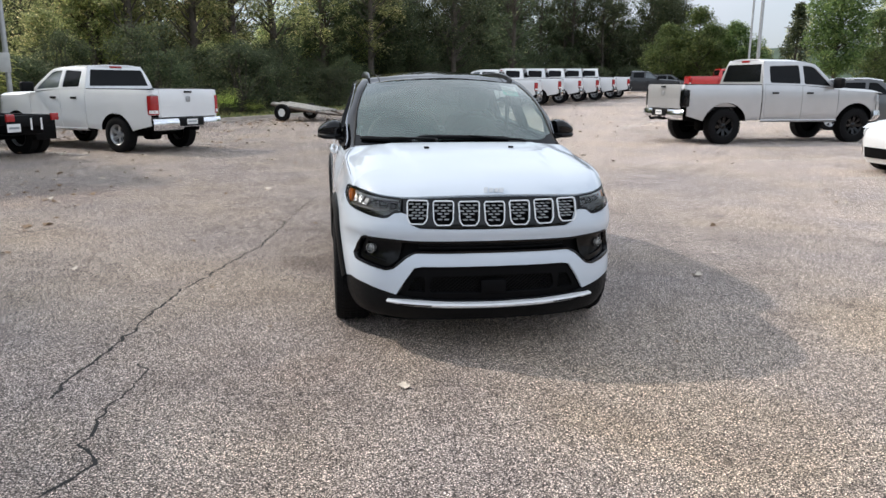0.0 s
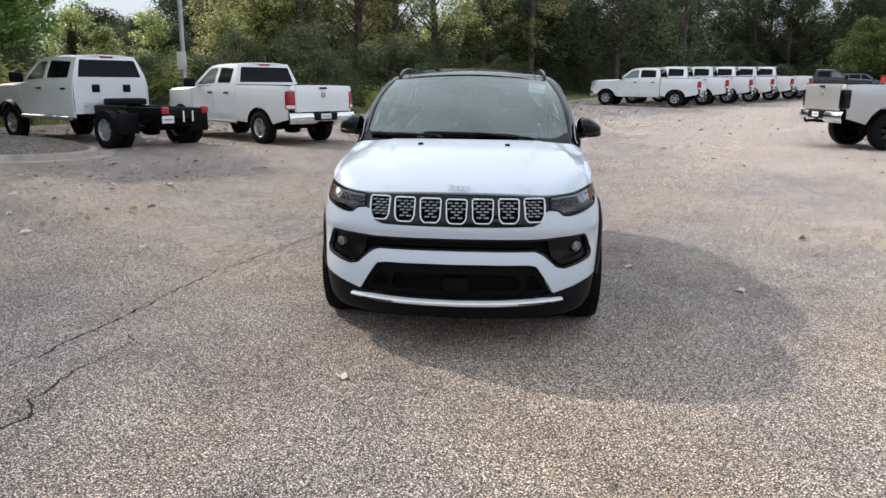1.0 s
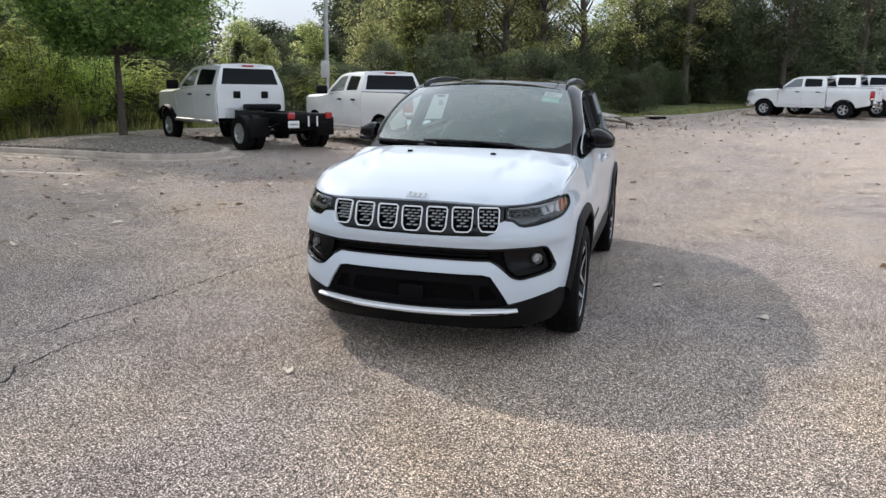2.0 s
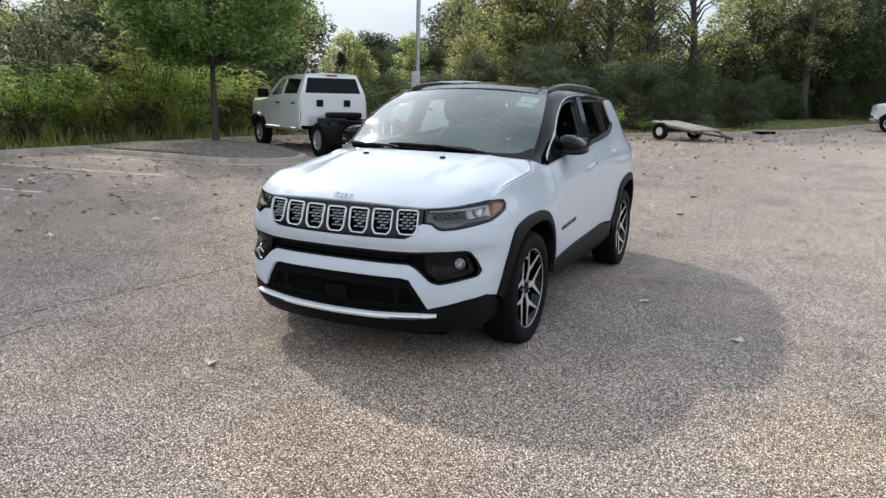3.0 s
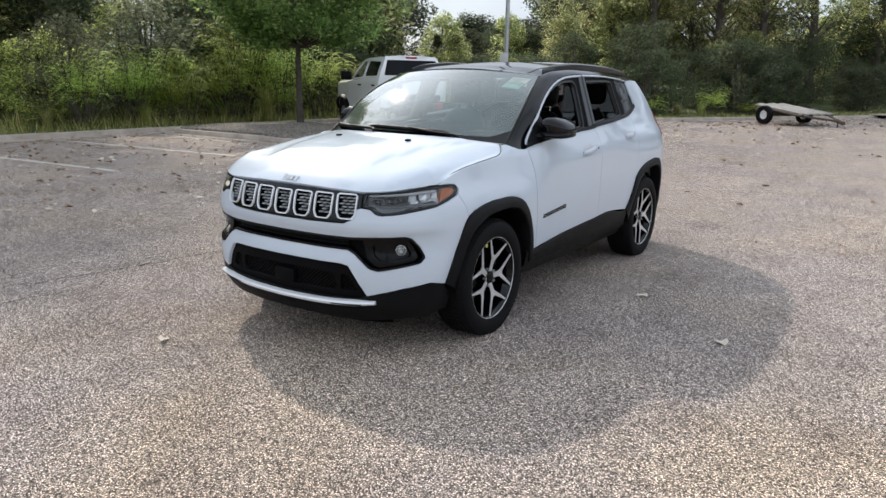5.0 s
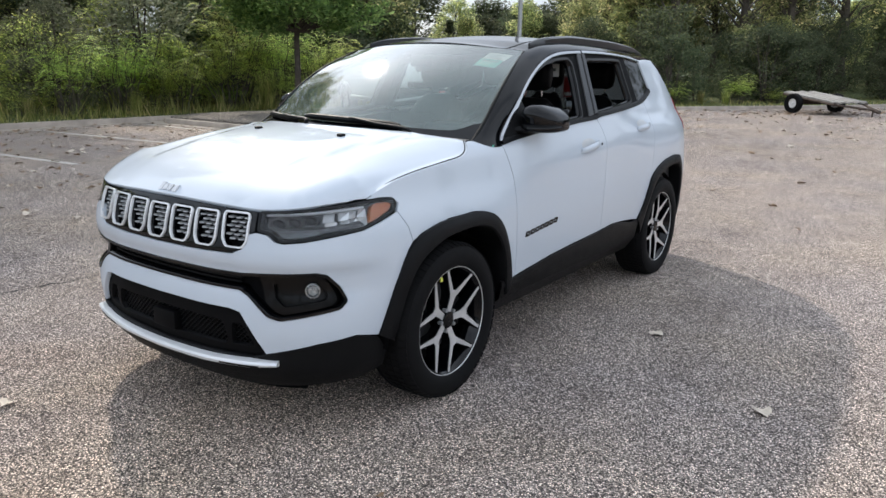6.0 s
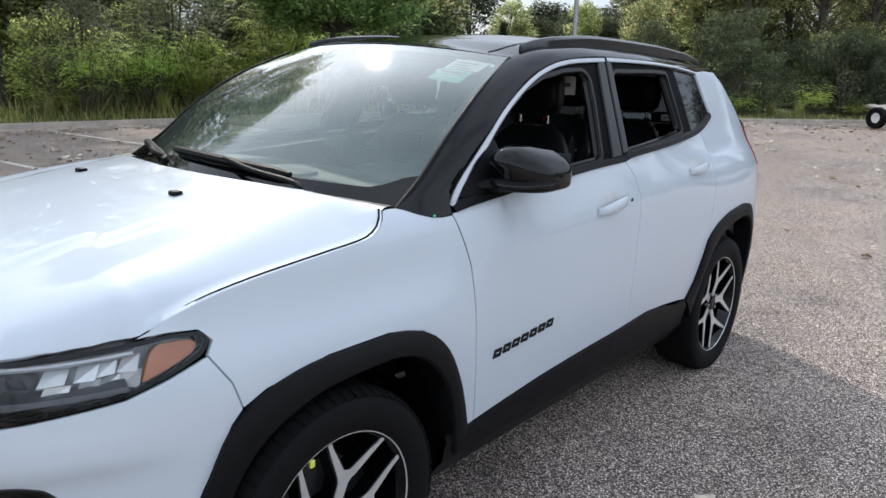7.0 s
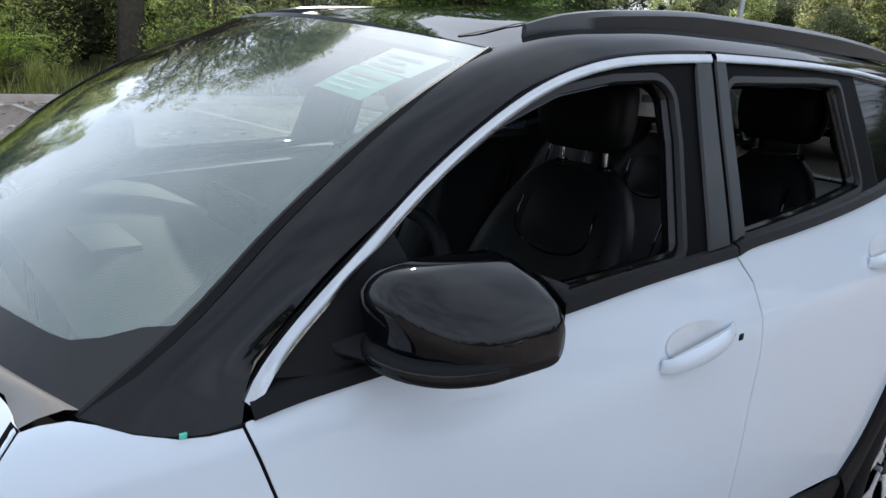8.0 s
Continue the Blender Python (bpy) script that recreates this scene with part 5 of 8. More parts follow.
def screen(a, b):
    q = min(1.0, max(0.0, b))
    k = 4 * q * (1 - q)
    cy, cz = 0.19 + 0.755 * b - 0.010 * k, 1.128 + 0.458 * b + 0.022 * k
    ex, ey, ez = edge_x(q), edge_y(q) + 0.7 * (b - q), edge_z(q) + 0.45 * (b - q)
    return Vector((a * ex, cy + (ey - cy) * a * a, cz + (ez - cz) * a * a))


rows = [[screen(a, b) for a in np.linspace(-1, 1, 25)] for b in np.linspace(0, 1, 15)]
glass = loft("windscreen", rows, WINDSHIELD_GLASS, suv, "greenish laminated windscreen")
glass.visible_shadow = False
for nm, arange, brange in (("screen_border", (-1, 1), (0.955, 1.0)), ("screen_border", (-1, 1), (-0.02, 0.10))):
    rows = [[screen(a, b) - Vector((0, -0.004, 0.002)) for a in np.linspace(*arange, 25)] for b in np.linspace(*brange, 4)]
    loft(nm, rows, BLACK_DEEP, glass, "black printed screen border")
for s in (1, -1):
    rows = [[screen(s * a, b) - Vector((0, -0.004, 0.002)) for a in np.linspace(0.955, 1.0, 4)] for b in np.linspace(0, 1, 15)]
    loft("screen_border", rows, BLACK_DEEP, glass)
    rows = [[screen(s * a, b) + Vector((0, -dy, dz)) for a, dy, dz in ((0.990, 0.001, 0.001), (0.995, 0.004, 0.004), (1.003, 0.005, 0.004), (1.012, 0.0, -0.002))] for b in np.linspace(0, 1, 15)]
    loft("screen_seal", rows, BLACK_PLASTIC, glass)
# printed black border along the screen's foot, deeper in its rounded corners
rows = []
for a in np.linspace(-0.99, 0.99, 41):
    top = 0.075 + 0.03 * abs(a) ** 2 + 0.11 * smoothstep(0.78, 0.99, abs(a)) ** 2
    rows.append([screen(a, b) + Vector((0, -0.0012, 0.0016)) for b in np.linspace(0.0, top, 6)])
loft("screen_border", rows, BLACK_GLOSS, glass, "black printed screen border")
# window stickers, writing as plain bars
def on_screen(x, b, o):
    w = edge_x(b)
    return screen(x / w, b) + Vector((0, o * 0.6, -o))


def sticker(name, x0, x1, b0, b1, mat, o, parent, label=""):
    rows = [[on_screen(x, b, o) for x in np.linspace(x0, x1, 5)] for b in np.linspace(b0, b1, 4)]
    return loft(name, rows, mat, parent, label)


PAPER = plain("white_paper", (0.75, 0.75, 0.74), 0.7, 0.0, 0.05, 30)
PALE_GREEN = plain("pale_green_paper", (0.14, 0.60, 0.50), 0.7, 0.0, 0.05, 30)
INK = plain("faded_ink", (0.30, 0.33, 0.34), 0.7, 0.0, 0.2, 30)
st = sticker("windscreen_sticker", 0.445, 0.572, 0.868, 0.948, PAPER, 0.006, glass, "white paper window sticker")
for k in range(3):
    sticker("printed_bar", 0.46, 0.545 - 0.02 * (k % 2), 0.925 - 0.02 * k, 0.917 - 0.02 * k, INK, 0.0045, st)
st = sticker("windscreen_sticker", 0.44, 0.565, 0.775, 0.865, PALE_GREEN, 0.006, glass, "pale green paper window sticker")
for k in range(4):
    sticker("printed_bar", 0.455, 0.55 - 0.025 * (k % 2), 0.85 - 0.018 * k, (0.838 if k == 0 else 0.845) - 0.018 * k, INK if k == 0 else PAPER, 0.0045, st)
bm = bmesh.new()
c = on_screen(0, 0.9, 0.03)
box(bm, -0.055, 0.055, c.y - 0.01, c.y + 0.07, c.z - 0.06, c.z + 0.015, 0.012)
part("camera_pod", bm, BLACK_PLASTIC, glass, "black camera pod behind the screen")
bm = bmesh.new()
box(bm, -0.12, 0.12, c.y + 0.12, c.y + 0.15, c.z - 0.09, c.z - 0.02, 0.014)
part("rear_view_mirror", bm, BLACK_PLASTIC, glass, "black interior mirror")

roof_edge = spline([0.9, 1.036, 1.25, 1.6, 2.2, 2.7, 3.1, 3.4], [1.541, 1.553, 1.596, 1.615, 1.604, 1.570, 1.517, 1.46])
roof_w = spline([0.9, 1.036, 1.25, 1.6, 2.2, 2.7, 3.1, 3.4], [0.61, 0.603, 0.580, 0.574, 0.564, 0.547, 0.522, 0.50])
roof_half = [(x, 0.952 + 0.087 * (x / 0.6) ** 2) for x in np.linspace(0, 0.598, 10)] + [(roof_w(y), y) for y in np.linspace(1.06, 3.2, 24)] + [(0.4, 3.27), (0.0, 3.3)]
roof_poly = roof_half + [(-x, y) for x, y in reversed(roof_half) if x > 1e-6]
roof_crown = spline([0.9, 1.05, 1.25, 1.6, 2.2, 3.4], [0.053, 0.045, 0.034, 0.043, 0.055, 0.055])


def roof_z(x, y):
    return roof_edge(y) + roof_crown(y) * (1 - (x / 0.58) ** 2)


roof = sheet("roof", roof_poly, lambda x, y: (x, y, roof_z(x, y)), BLACK_GLOSS, suv, step=0.07, depth=0.02, gap=0.002, label="gloss black roof panel")
sheet("headliner", [(x * 0.96, y + 0.05 if y < 1.2 else y) for x, y in roof_poly], lambda x, y: (x, y, roof_edge(y) - 0.02), CABIN_PALE, suv, step=0.15, depth=0, gap=0, label="grey headliner")
# sunk lines of the roof's long panel
for s in (1, -1):
    rows = [[Vector((s * (0.50 + dx), y, roof_z(0.50, y) + 0.0012 + dz)) for dx, dz in ((-0.004, 0), (0.0, 0.002), (0.004, 0))] for y in np.linspace(1.05, 3.15, 30)]
    loft("roof_molding", rows, BLACK_PLASTIC, roof)
tail_poly = [(u, z) for u, z in ((SUV.uy(3.345), 0.52), (SUV.end - 0.001, 0.50), (SUV.end - 0.001, 1.10), (SUV.uy(3.345), 1.10))]
for s in (1, -1):
    sheet("tailgate", tail_poly, SUV.lift(), WHITE_PAINT, suv, step=0.08, depth=0.02, gap=0.001, side=s)
    sheet("rear_bumper", [(SUV.uy(3.09), 0.24), (SUV.end - 0.001, 0.24), (SUV.end - 0.001, 0.50), (SUV.uy(3.34), 0.50), (SUV.uy(3.22), 0.448), (SUV.uy(3.09), 0.43)], SUV.lift(-0.008), BLACK_PLASTIC, suv, step=0.08, depth=0.03, gap=0.001, side=s, label="black lower rear bumper")
rows = [[Vector((x * w, y, z)) for x in np.linspace(-1, 1, 9)] for w, y, z in ((0.74, 3.30, 1.10), (0.68, 3.30, 1.25), (0.56, 3.22, 1.40), (0.50, 3.20, 1.51))]
loft("rear_window", rows, DARK_GLASS, suv, "dark rear window")
rows = [[Vector((x * 0.48, y, z - 0.02 * x * x)) for x in np.linspace(-1, 1, 9)] for y, z in ((3.1, 1.555), (3.25, 1.545), (3.38, 1.525), (3.385, 1.505), (3.2, 1.49))]
loft("roof_spoiler", rows, BLACK_GLOSS, suv, "gloss black roof spoiler")
part("floor_pan", boxed(-0.70, 0.70, 0.42, 2.2, 0.22, 0.30, 0.02), BLACK_DEEP, suv)
part("floor_pan", boxed(-0.46, 0.46, -0.60, 3.2, 0.24, 0.42, 0.02), BLACK_DEEP, suv)
part("engine_bulkhead", boxed(-0.70, 0.70, 0.30, 0.40, 0.30, 1.02, 0.02), BLACK_DEEP, suv)
part("load_floor", boxed(-0.66, 0.66, 2.35, 3.25, 0.70, 0.78, 0.02), BLACK_DEEP, suv)

# cowl and wipers
# grey of the cowl's end caps: black plastic with its grazing sheen painted in
COWL_GREY = plain("cowl_plastic_grey_sheen", (0.11, 0.105, 0.10), 0.32, 0.0, 0.15, 12.0, spec=0.5)
rows = [[Vector((x, 0.11 + 0.165 * (x / 0.66) ** 2 + dy, z)) for x in np.linspace(-0.70, 0.70, 21)] for dy, z in ((-0.02, 1.075), (0.03, 1.085), (0.085, 1.098), (0.12, 1.108))]
rows = [[Vector((p.x, p.y, p.z + 0.035 * (1 - (p.x / 0.7) ** 2))) for p in r] for r in rows]
loft("cowl", rows, BLACK_PLASTIC, suv, "black plastic cowl")

for s in (1, -1):
    rows = []
    for x in np.linspace(0.50, 0.742, 10):
        y = 0.121 + 0.15 * (x / 0.66) ** 2
        a, c = Vector((x, min(y, 0.272), hood_z(min(x, 0.70), min(y, 0.262)) - 0.006)), screen(min(0.995, x / 0.74), 0.012) + Vector((0, -0.004, 0.003))
        rows.append([Vector((s * q.x, q.y, q.z)) for q in (a, a.lerp(c, 0.3) + Vector((0, 0, 0.005)), a.lerp(c, 0.75) + Vector((0, 0, 0.006)), c)])
    loft("cowl_corner", rows, COWL_GREY, suv, "satin black cowl end cap, sheen painted grey")


def wiper(pivot, x_tip, x_root, b_tip, b_root):
    w = thing("wiper", "", "")
    w.parent = suv
    pts = [on_screen(x_root + (x_tip - x_root) * t, b_root + (b_tip - b_root) * t, -0.014) for t in np.linspace(0, 1, 12)]
    blade = part("wiper_blade", tube(pts, [0.009] + [0.016] * 10 + [0.009], 8), BLACK_PLASTIC, suv, "black wiper blade")
    bpy.data.objects.remove(w)
    mid = pts[5] + Vector((0, -0.008, 0.012))
    arm = tube(curve_points([pivot, Vector(pivot) + Vector((0, 0.01, 0.035)), (Vector(pivot) + mid) / 2 + Vector((0, -0.012, 0.02)), mid], 14), [0.014, 0.012] + [0.009] * 10 + [0.007, 0.006], 8)
    part("wiper_arm", arm, BLACK_PLASTIC, blade, "black wiper arm")


wiper((0.47, 0.20, 1.125), -0.30, 0.36, 0.10, 0.075)
wiper((-0.18, 0.155, 1.145), -0.69, -0.34, 0.12, 0.05)

# cabin
rows = []
for y, z in ((0.42, 1.06), (0.55, 1.115), (0.75, 1.125), (0.86, 1.105), (0.90, 1.06), (0.90, 0.95), (0.85, 0.80)):
    rows.append([Vector((x, y, z - 0.02 * (x / 0.7) ** 2)) for x in np.linspace(-0.72, 0.72, 17)])
dash = loft("dashboard", rows, CABIN_PLASTIC, suv, "dark grey dashboard")
part("instrument_hood", boxed(0.20, 0.52, 0.66, 0.86, 1.10, 1.165, 0.03, 3), CABIN_PLASTIC, dash)
part("centre_screen", boxed(-0.14, 0.14, 0.82, 0.85, 1.05, 1.20, 0.01), BLACK_GLOSS, dash, "dark centre screen")
part("speaker_grille", boxed(-0.10, 0.10, 0.50, 0.60, 1.118, 1.128, 0.003), CABIN_PLASTIC, dash)
bm = bmesh.new()
ring = [Vector((0.365 + 0.185 * math.cos(a), 1.0 + 0.07 * math.sin(a), 1.04 + 0.17 * math.sin(a))) for a in np.linspace(0, 2 * math.pi, 32, endpoint=False)]
wheel_s = part("steering_wheel", tube(ring, 0.016, 10, closed=True), SEAT_LEATHER, suv, "black steering wheel")
part("wheel_hub", boxed(0.29, 0.44, 0.985, 1.02, 0.97, 1.09, 0.02), CABIN_PLASTIC, wheel_s)
part("wheel_spoke", boxed(0.19, 0.54, 0.995, 1.01, 1.03, 1.06, 0.008), CABIN_PLASTIC, wheel_s)


def seat(cx, y0, name="front_seat", w=0.25):
    """A bolstered seat: backrest with a shoulder panel, cushion, headrest on two posts."""
    rows = []
    half = spline([0, 0.25, 0.55, 0.78, 0.90, 0.97, 1.0], [1.0, 1.02, 1.0, 0.88, 0.72, 0.55, 0.40])
    for t in np.linspace(0, 1, 18):
        y, z = y0 + 0.02 + 0.24 * t, 0.62 + 0.66 * t
        ww = w * half(t)
        d = 0.070 * (1 - 0.45 * t)
        bol = 0.045 * (1 - smoothstep(0.62, 0.92, t))
        ring = []
        for k in range(36):
            a = 2 * math.pi * k / 36
            px = math.copysign(abs(math.cos(a)) ** 0.55, math.cos(a))
            py = math.copysign(abs(math.sin(a)) ** 0.7, math.sin(a))
            front = bol * (smoothstep(0.45, 0.80, abs(px)) - 0.45) if py < 0 else 0.0
            ring.append(Vector((cx + px * ww, y + py * d - front, z)))
        rows.append(ring)
    st = loft(name, rows, SEAT_LEATHER, suv, "black leather seat with headrest", closed=True, cap=True)
    part("cushion", boxed(cx - w, cx + w, y0 - 0.42, y0 + 0.08, 0.50, 0.68, 0.05, 3), SEAT_LEATHER, st)

    def face(x, t):
        """A point on the backrest's front at share x of its half width and height t."""
        y = y0 + 0.02 + 0.24 * t
        bol = 0.045 * (1 - smoothstep(0.62, 0.92, t))
        return Vector((cx + x * w * half(t), y - 0.070 * (1 - 0.45 * t) * (1 - abs(x) ** 3.6) ** 0.4 - bol * (smoothstep(0.45, 0.80, abs(x)) - 0.45), 0.62 + 0.66 * t))

    # stitched seams: a yoke under the headrest and the inner edges of the bolsters
    for line in ([(-0.62, 0.86), (-0.55, 0.76), (-0.35, 0.70), (0, 0.68), (0.35, 0.70), (0.55, 0.76), (0.62, 0.86)], [(-0.62, 0.05), (-0.60, 0.35), (-0.66, 0.60), (-0.80, 0.74)], [(0.62, 0.05), (0.60, 0.35), (0.66, 0.60), (0.80, 0.74)]):
        part("seam", tube(curve_points([face(x, t) for x, t in line], 18), 0.0035, 6), BLACK_GLOSS, st)
    pad = [[face(x, t) + Vector((0, -0.012 * max(0, 1 - (x / 0.5) ** 2) * max(0, 1 - ((t - 0.80) / 0.10) ** 2), 0)) for x in np.linspace(-0.5, 0.5, 13)] for t in np.linspace(0.70, 0.90, 8)]
    loft("shoulder_pad", pad, SEAT_LEATHER, st)
    hr = []
    for dz, k, fw in ((0, 0.70, 0.0), (0.02, 0.90, 0.0), (0.07, 1.0, -0.008), (0.13, 1.0, -0.012), (0.175, 0.92, -0.008), (0.20, 0.74, 0.0), (0.207, 0.45, 0.005)):
        hr.append([Vector((cx + 0.140 * k * math.copysign(abs(math.cos(a)) ** 0.6, math.cos(a)), y0 + 0.255 + fw + 0.05 * dz + 0.058 * k * math.copysign(abs(math.sin(a)) ** 0.7, math.sin(a)), 1.325 + dz)) for a in (2 * math.pi * q / 28 for q in range(28))])
    loft("headrest", hr, SEAT_LEATHER, st, closed=True, cap=True)
    for dx in (-0.07, 0.07):
        part("headrest_post", tube([(cx + dx, y0 + 0.262, 1.26), (cx + dx, y0 + 0.258, 1.34)], 0.007, 10), CHROME, st, "chrome headrest post")
        part("post_collar", lathe([(1.262, 0.020), (1.285, 0.019), (1.289, 0.014), (1.289, 0.008)], 16, "z"), BLACK_GLOSS, st, "gloss black post collar").location = (cx + dx, y0 + 0.262, 0)


seat(0.355, 1.335)
seat(-0.355, 1.335)
for cx in (0.40, 0.0, -0.40):
    seat(cx, 2.20, "rear_seat", 0.20)
bm = tube(curve_points([(0.66, 1.56, 1.42), (0.66, 1.60, 1.20), (0.66, 1.62, 0.9)], 8), 0.02, 6)
part("seat_belt", bm, BLACK_PLASTIC, suv)
part("centre_console", boxed(-0.12, 0.12, 0.85, 1.75, 0.45, 0.72, 0.03), CABIN_PLASTIC, suv)


# wheels
# paper tag hung in the open driver's window
tag = thing("paper_tag", "white printed paper tag hanging inside the car", "tag", pose(0.415, 1.715, 1.450, 0, 0, 38))
card = part("card", boxed(-0.034, 0.034, -0.001, 0.001, -0.040, 0.040, 0.001), plain("tag_paper", (0.62, 0.63, 0.63), 0.7, 0.0, 0.06, 20), tag)
part("printed_bar", boxed(-0.018, 0.012, -0.0022, -0.0012, -0.006, 0.012, 0.0002), plain("tag_ink", (0.12, 0.16, 0.15), 0.7), card)
part("cord", tube([Vector((0, 0, 0.036)), Vector((0.002, 0, 0.09)), Vector((0, 0, roof_edge(1.715) - 0.019 - 1.450))], 0.0015, 6), BLACK_PLASTIC, tag, "thin black cord")


def suv_wheel(x, y, s):
    R, r = 0.355, 0.250
    prof = [(-0.105, r - 0.01), (-0.112, r + 0.02), (-0.112, R - 0.035), (-0.098, R - 0.010), (-0.075, R), (0.075, R), (0.098, R - 0.010), (0.110, R - 0.030), (0.1135, R - 0.06), (0.110, r + 0.02), (0.100, r + 0.002), (0.092, r - 0.006)]
    m = pose(x, y, 0.351, 0, 0, 0 if s > 0 else 180)
    w = thing("wheel", "", "")
    w.parent = suv
    w.matrix_basis = m
    tyre = part("tyre", lathe(prof, 72), RUBBER, w, "black road tyre")
    # tread blocks
    bm = bmesh.new()
    for k in range(64):
        a = 2 * math.pi * k / 64
        for xc, wd in ((-0.085, 0.022), (-0.04, 0.018), (0.0, 0.018), (0.04, 0.018), (0.085, 0.022)):
            mm = Euler((a + (0.02 if abs(xc) > 0.05 else 0.0) * (1 if xc > 0 else -1), 0, 0)).to_matrix().to_4x4() @ Matrix.Translation((xc, 0, R + (0.001 if abs(xc) < 0.06 else -0.004))) @ Euler((0, 0.35 * (1 if xc > 0.06 else -1 if xc < -0.06 else 0), 0)).to_matrix().to_4x4() @ Matrix.Diagonal((wd * 1.7, 0.027, 0.005, 1))
            bmesh.ops.create_cube(bm, size=1.0, matrix=mm)
    part("tread", bm, RUBBER, tyre, smooth=False)
    rim = part("rim", lathe([(-0.095, r - 0.005), (-0.08, r - 0.03), (0.02, r - 0.045), (0.075, r - 0.020), (0.090, r - 0.012), (0.096, r - 0.004), (0.094, r + 0.004)], 72), BLACK_GLOSS, w, "two-tone alloy rim with five split spokes")
    part("rim_ring", lathe([(0.0955, r - 0.0030), (0.0985, r - 0.0015), (0.0985, r + 0.0005), (0.094, r + 0.002)], 72), MACHINED, rim, "machined silver rim edge")
    if s > 0 and y < 1:
        a = radians(24)
        q = Vector((0.097, -0.238 * math.sin(a), 0.238 * math.cos(a)))
        part("rim_tag", boxed(q.x - 0.003, q.x + 0.005, q.y - 0.007, q.y + 0.007, q.z - 0.012, q.z + 0.008, 0.0015), plain("yellow_tag", (0.72, 0.75, 0.12), 0.6), rim, "small yellow tag clipped to the rim")
    part("brake_disc", lathe([(0.0, 0.05), (0.0, 0.15), (-0.02, 0.155), (-0.022, 0.05)], 40), DARK_STEEL, rim)
    part("wheel_back", lathe([(-0.055, 0.001), (-0.05, r - 0.04)], 40), BLACK_DEEP, rim)
    part("brake_caliper", boxed(-0.03, 0.03, 0.08, 0.15, -0.07, 0.07, 0.01), BLACK_PLASTIC, rim)
    # split spokes: machined faces on dark sides
    for k in range(5):
        a0 = 2 * math.pi * k / 5 + radians(2)
        bm, bd = bmesh.new(), bmesh.new()

        def strip(p, q, wp, wq, xp, xq):
            d = (Vector(q) - Vector(p)).normalized()
            n = Vector((-d.y, d.x))
            for b, grow, xo, deep in ((bm, 0.0, 0.0, 0.004), (bd, 0.006, -0.003, 0.045)):
                c = []
                for (pt, ww, xx) in ((p, wp, xp), (q, wq, xq)):
                    for sg in (1, -1):
                        v = Vector(pt) + n * sg * (ww + grow)
                        c.append((xx + xo, v.x, v.y))
                top = [b.verts.new(v) for v in (c[0], c[1], c[3], c[2])]
                bot = [b.verts.new((v[0] - deep, v[1], v[2])) for v in (c[0], c[1], c[3], c[2])]
                b.faces.new(top)
                for i in range(4):
                    b.faces.new((top[i], bot[i], bot[(i + 1) % 4], top[(i + 1) % 4]))

        def at(rad, ang):
            return (rad * math.cos(a0 + ang), rad * math.sin(a0 + ang))

        strip(at(0.034, 0), at(0.100, 0), 0.0145, 0.0180, 0.066, 0.073)
        strip(at(0.100, 0), at(0.138, 0), 0.0180, 0.0350, 0.073, 0.078)
        for sg in (1, -1):
            strip(at(0.128, sg * 0.145), at(0.220, sg * 0.395), 0.0125, 0.0068, 0.0775, 0.089)
            strip(at(0.218, sg * 0.392), at(0.247, sg * 0.425), 0.0060, 0.0070, 0.089, 0.093)
        for b in (bm, bd):
            bmesh.ops.recalc_face_normals(b, faces=b.faces)
        sp = part("spoke", bm, MACHINED, rim, "machined silver split spoke", smooth=False)
        part("spoke_side", bd, BLACK_GLOSS, sp, smooth=False)
    part("hub_cap", lathe([(0.040, 0.060), (0.058, 0.056), (0.060, 0.039), (0.074, 0.037), (0.077, 0.030), (0.077, 0.0005)], 32), BLACK_GLOSS, rim, "black hub cap")
    for k in range(5):
        a = 2 * math.pi * k / 5 + radians(38)
        part("wheel_nut", tube([(0.055, 0.052 * math.cos(a), 0.052 * math.sin(a)), (0.076, 0.052 * math.cos(a), 0.052 * math.sin(a))], 0.009, 6), STEEL_GREY, rim)


for y in (0.0, 2.636):
    for s in (1, -1):
        suv_wheel(s * 0.788, y, s)

# ---- parked trucks and cars ----
TRUCK_GLASS = plain("dark_truck_glass", (0.006, 0.007, 0.008), 0.12, 0.0, 0.2, 2.0, coat=0.12, spec=0.05)
SEE_GLASS = plain("pale_cab_glass", (0.09, 0.11, 0.12), 0.1, 0.0, 0.3, 2.0, coat=1.0)


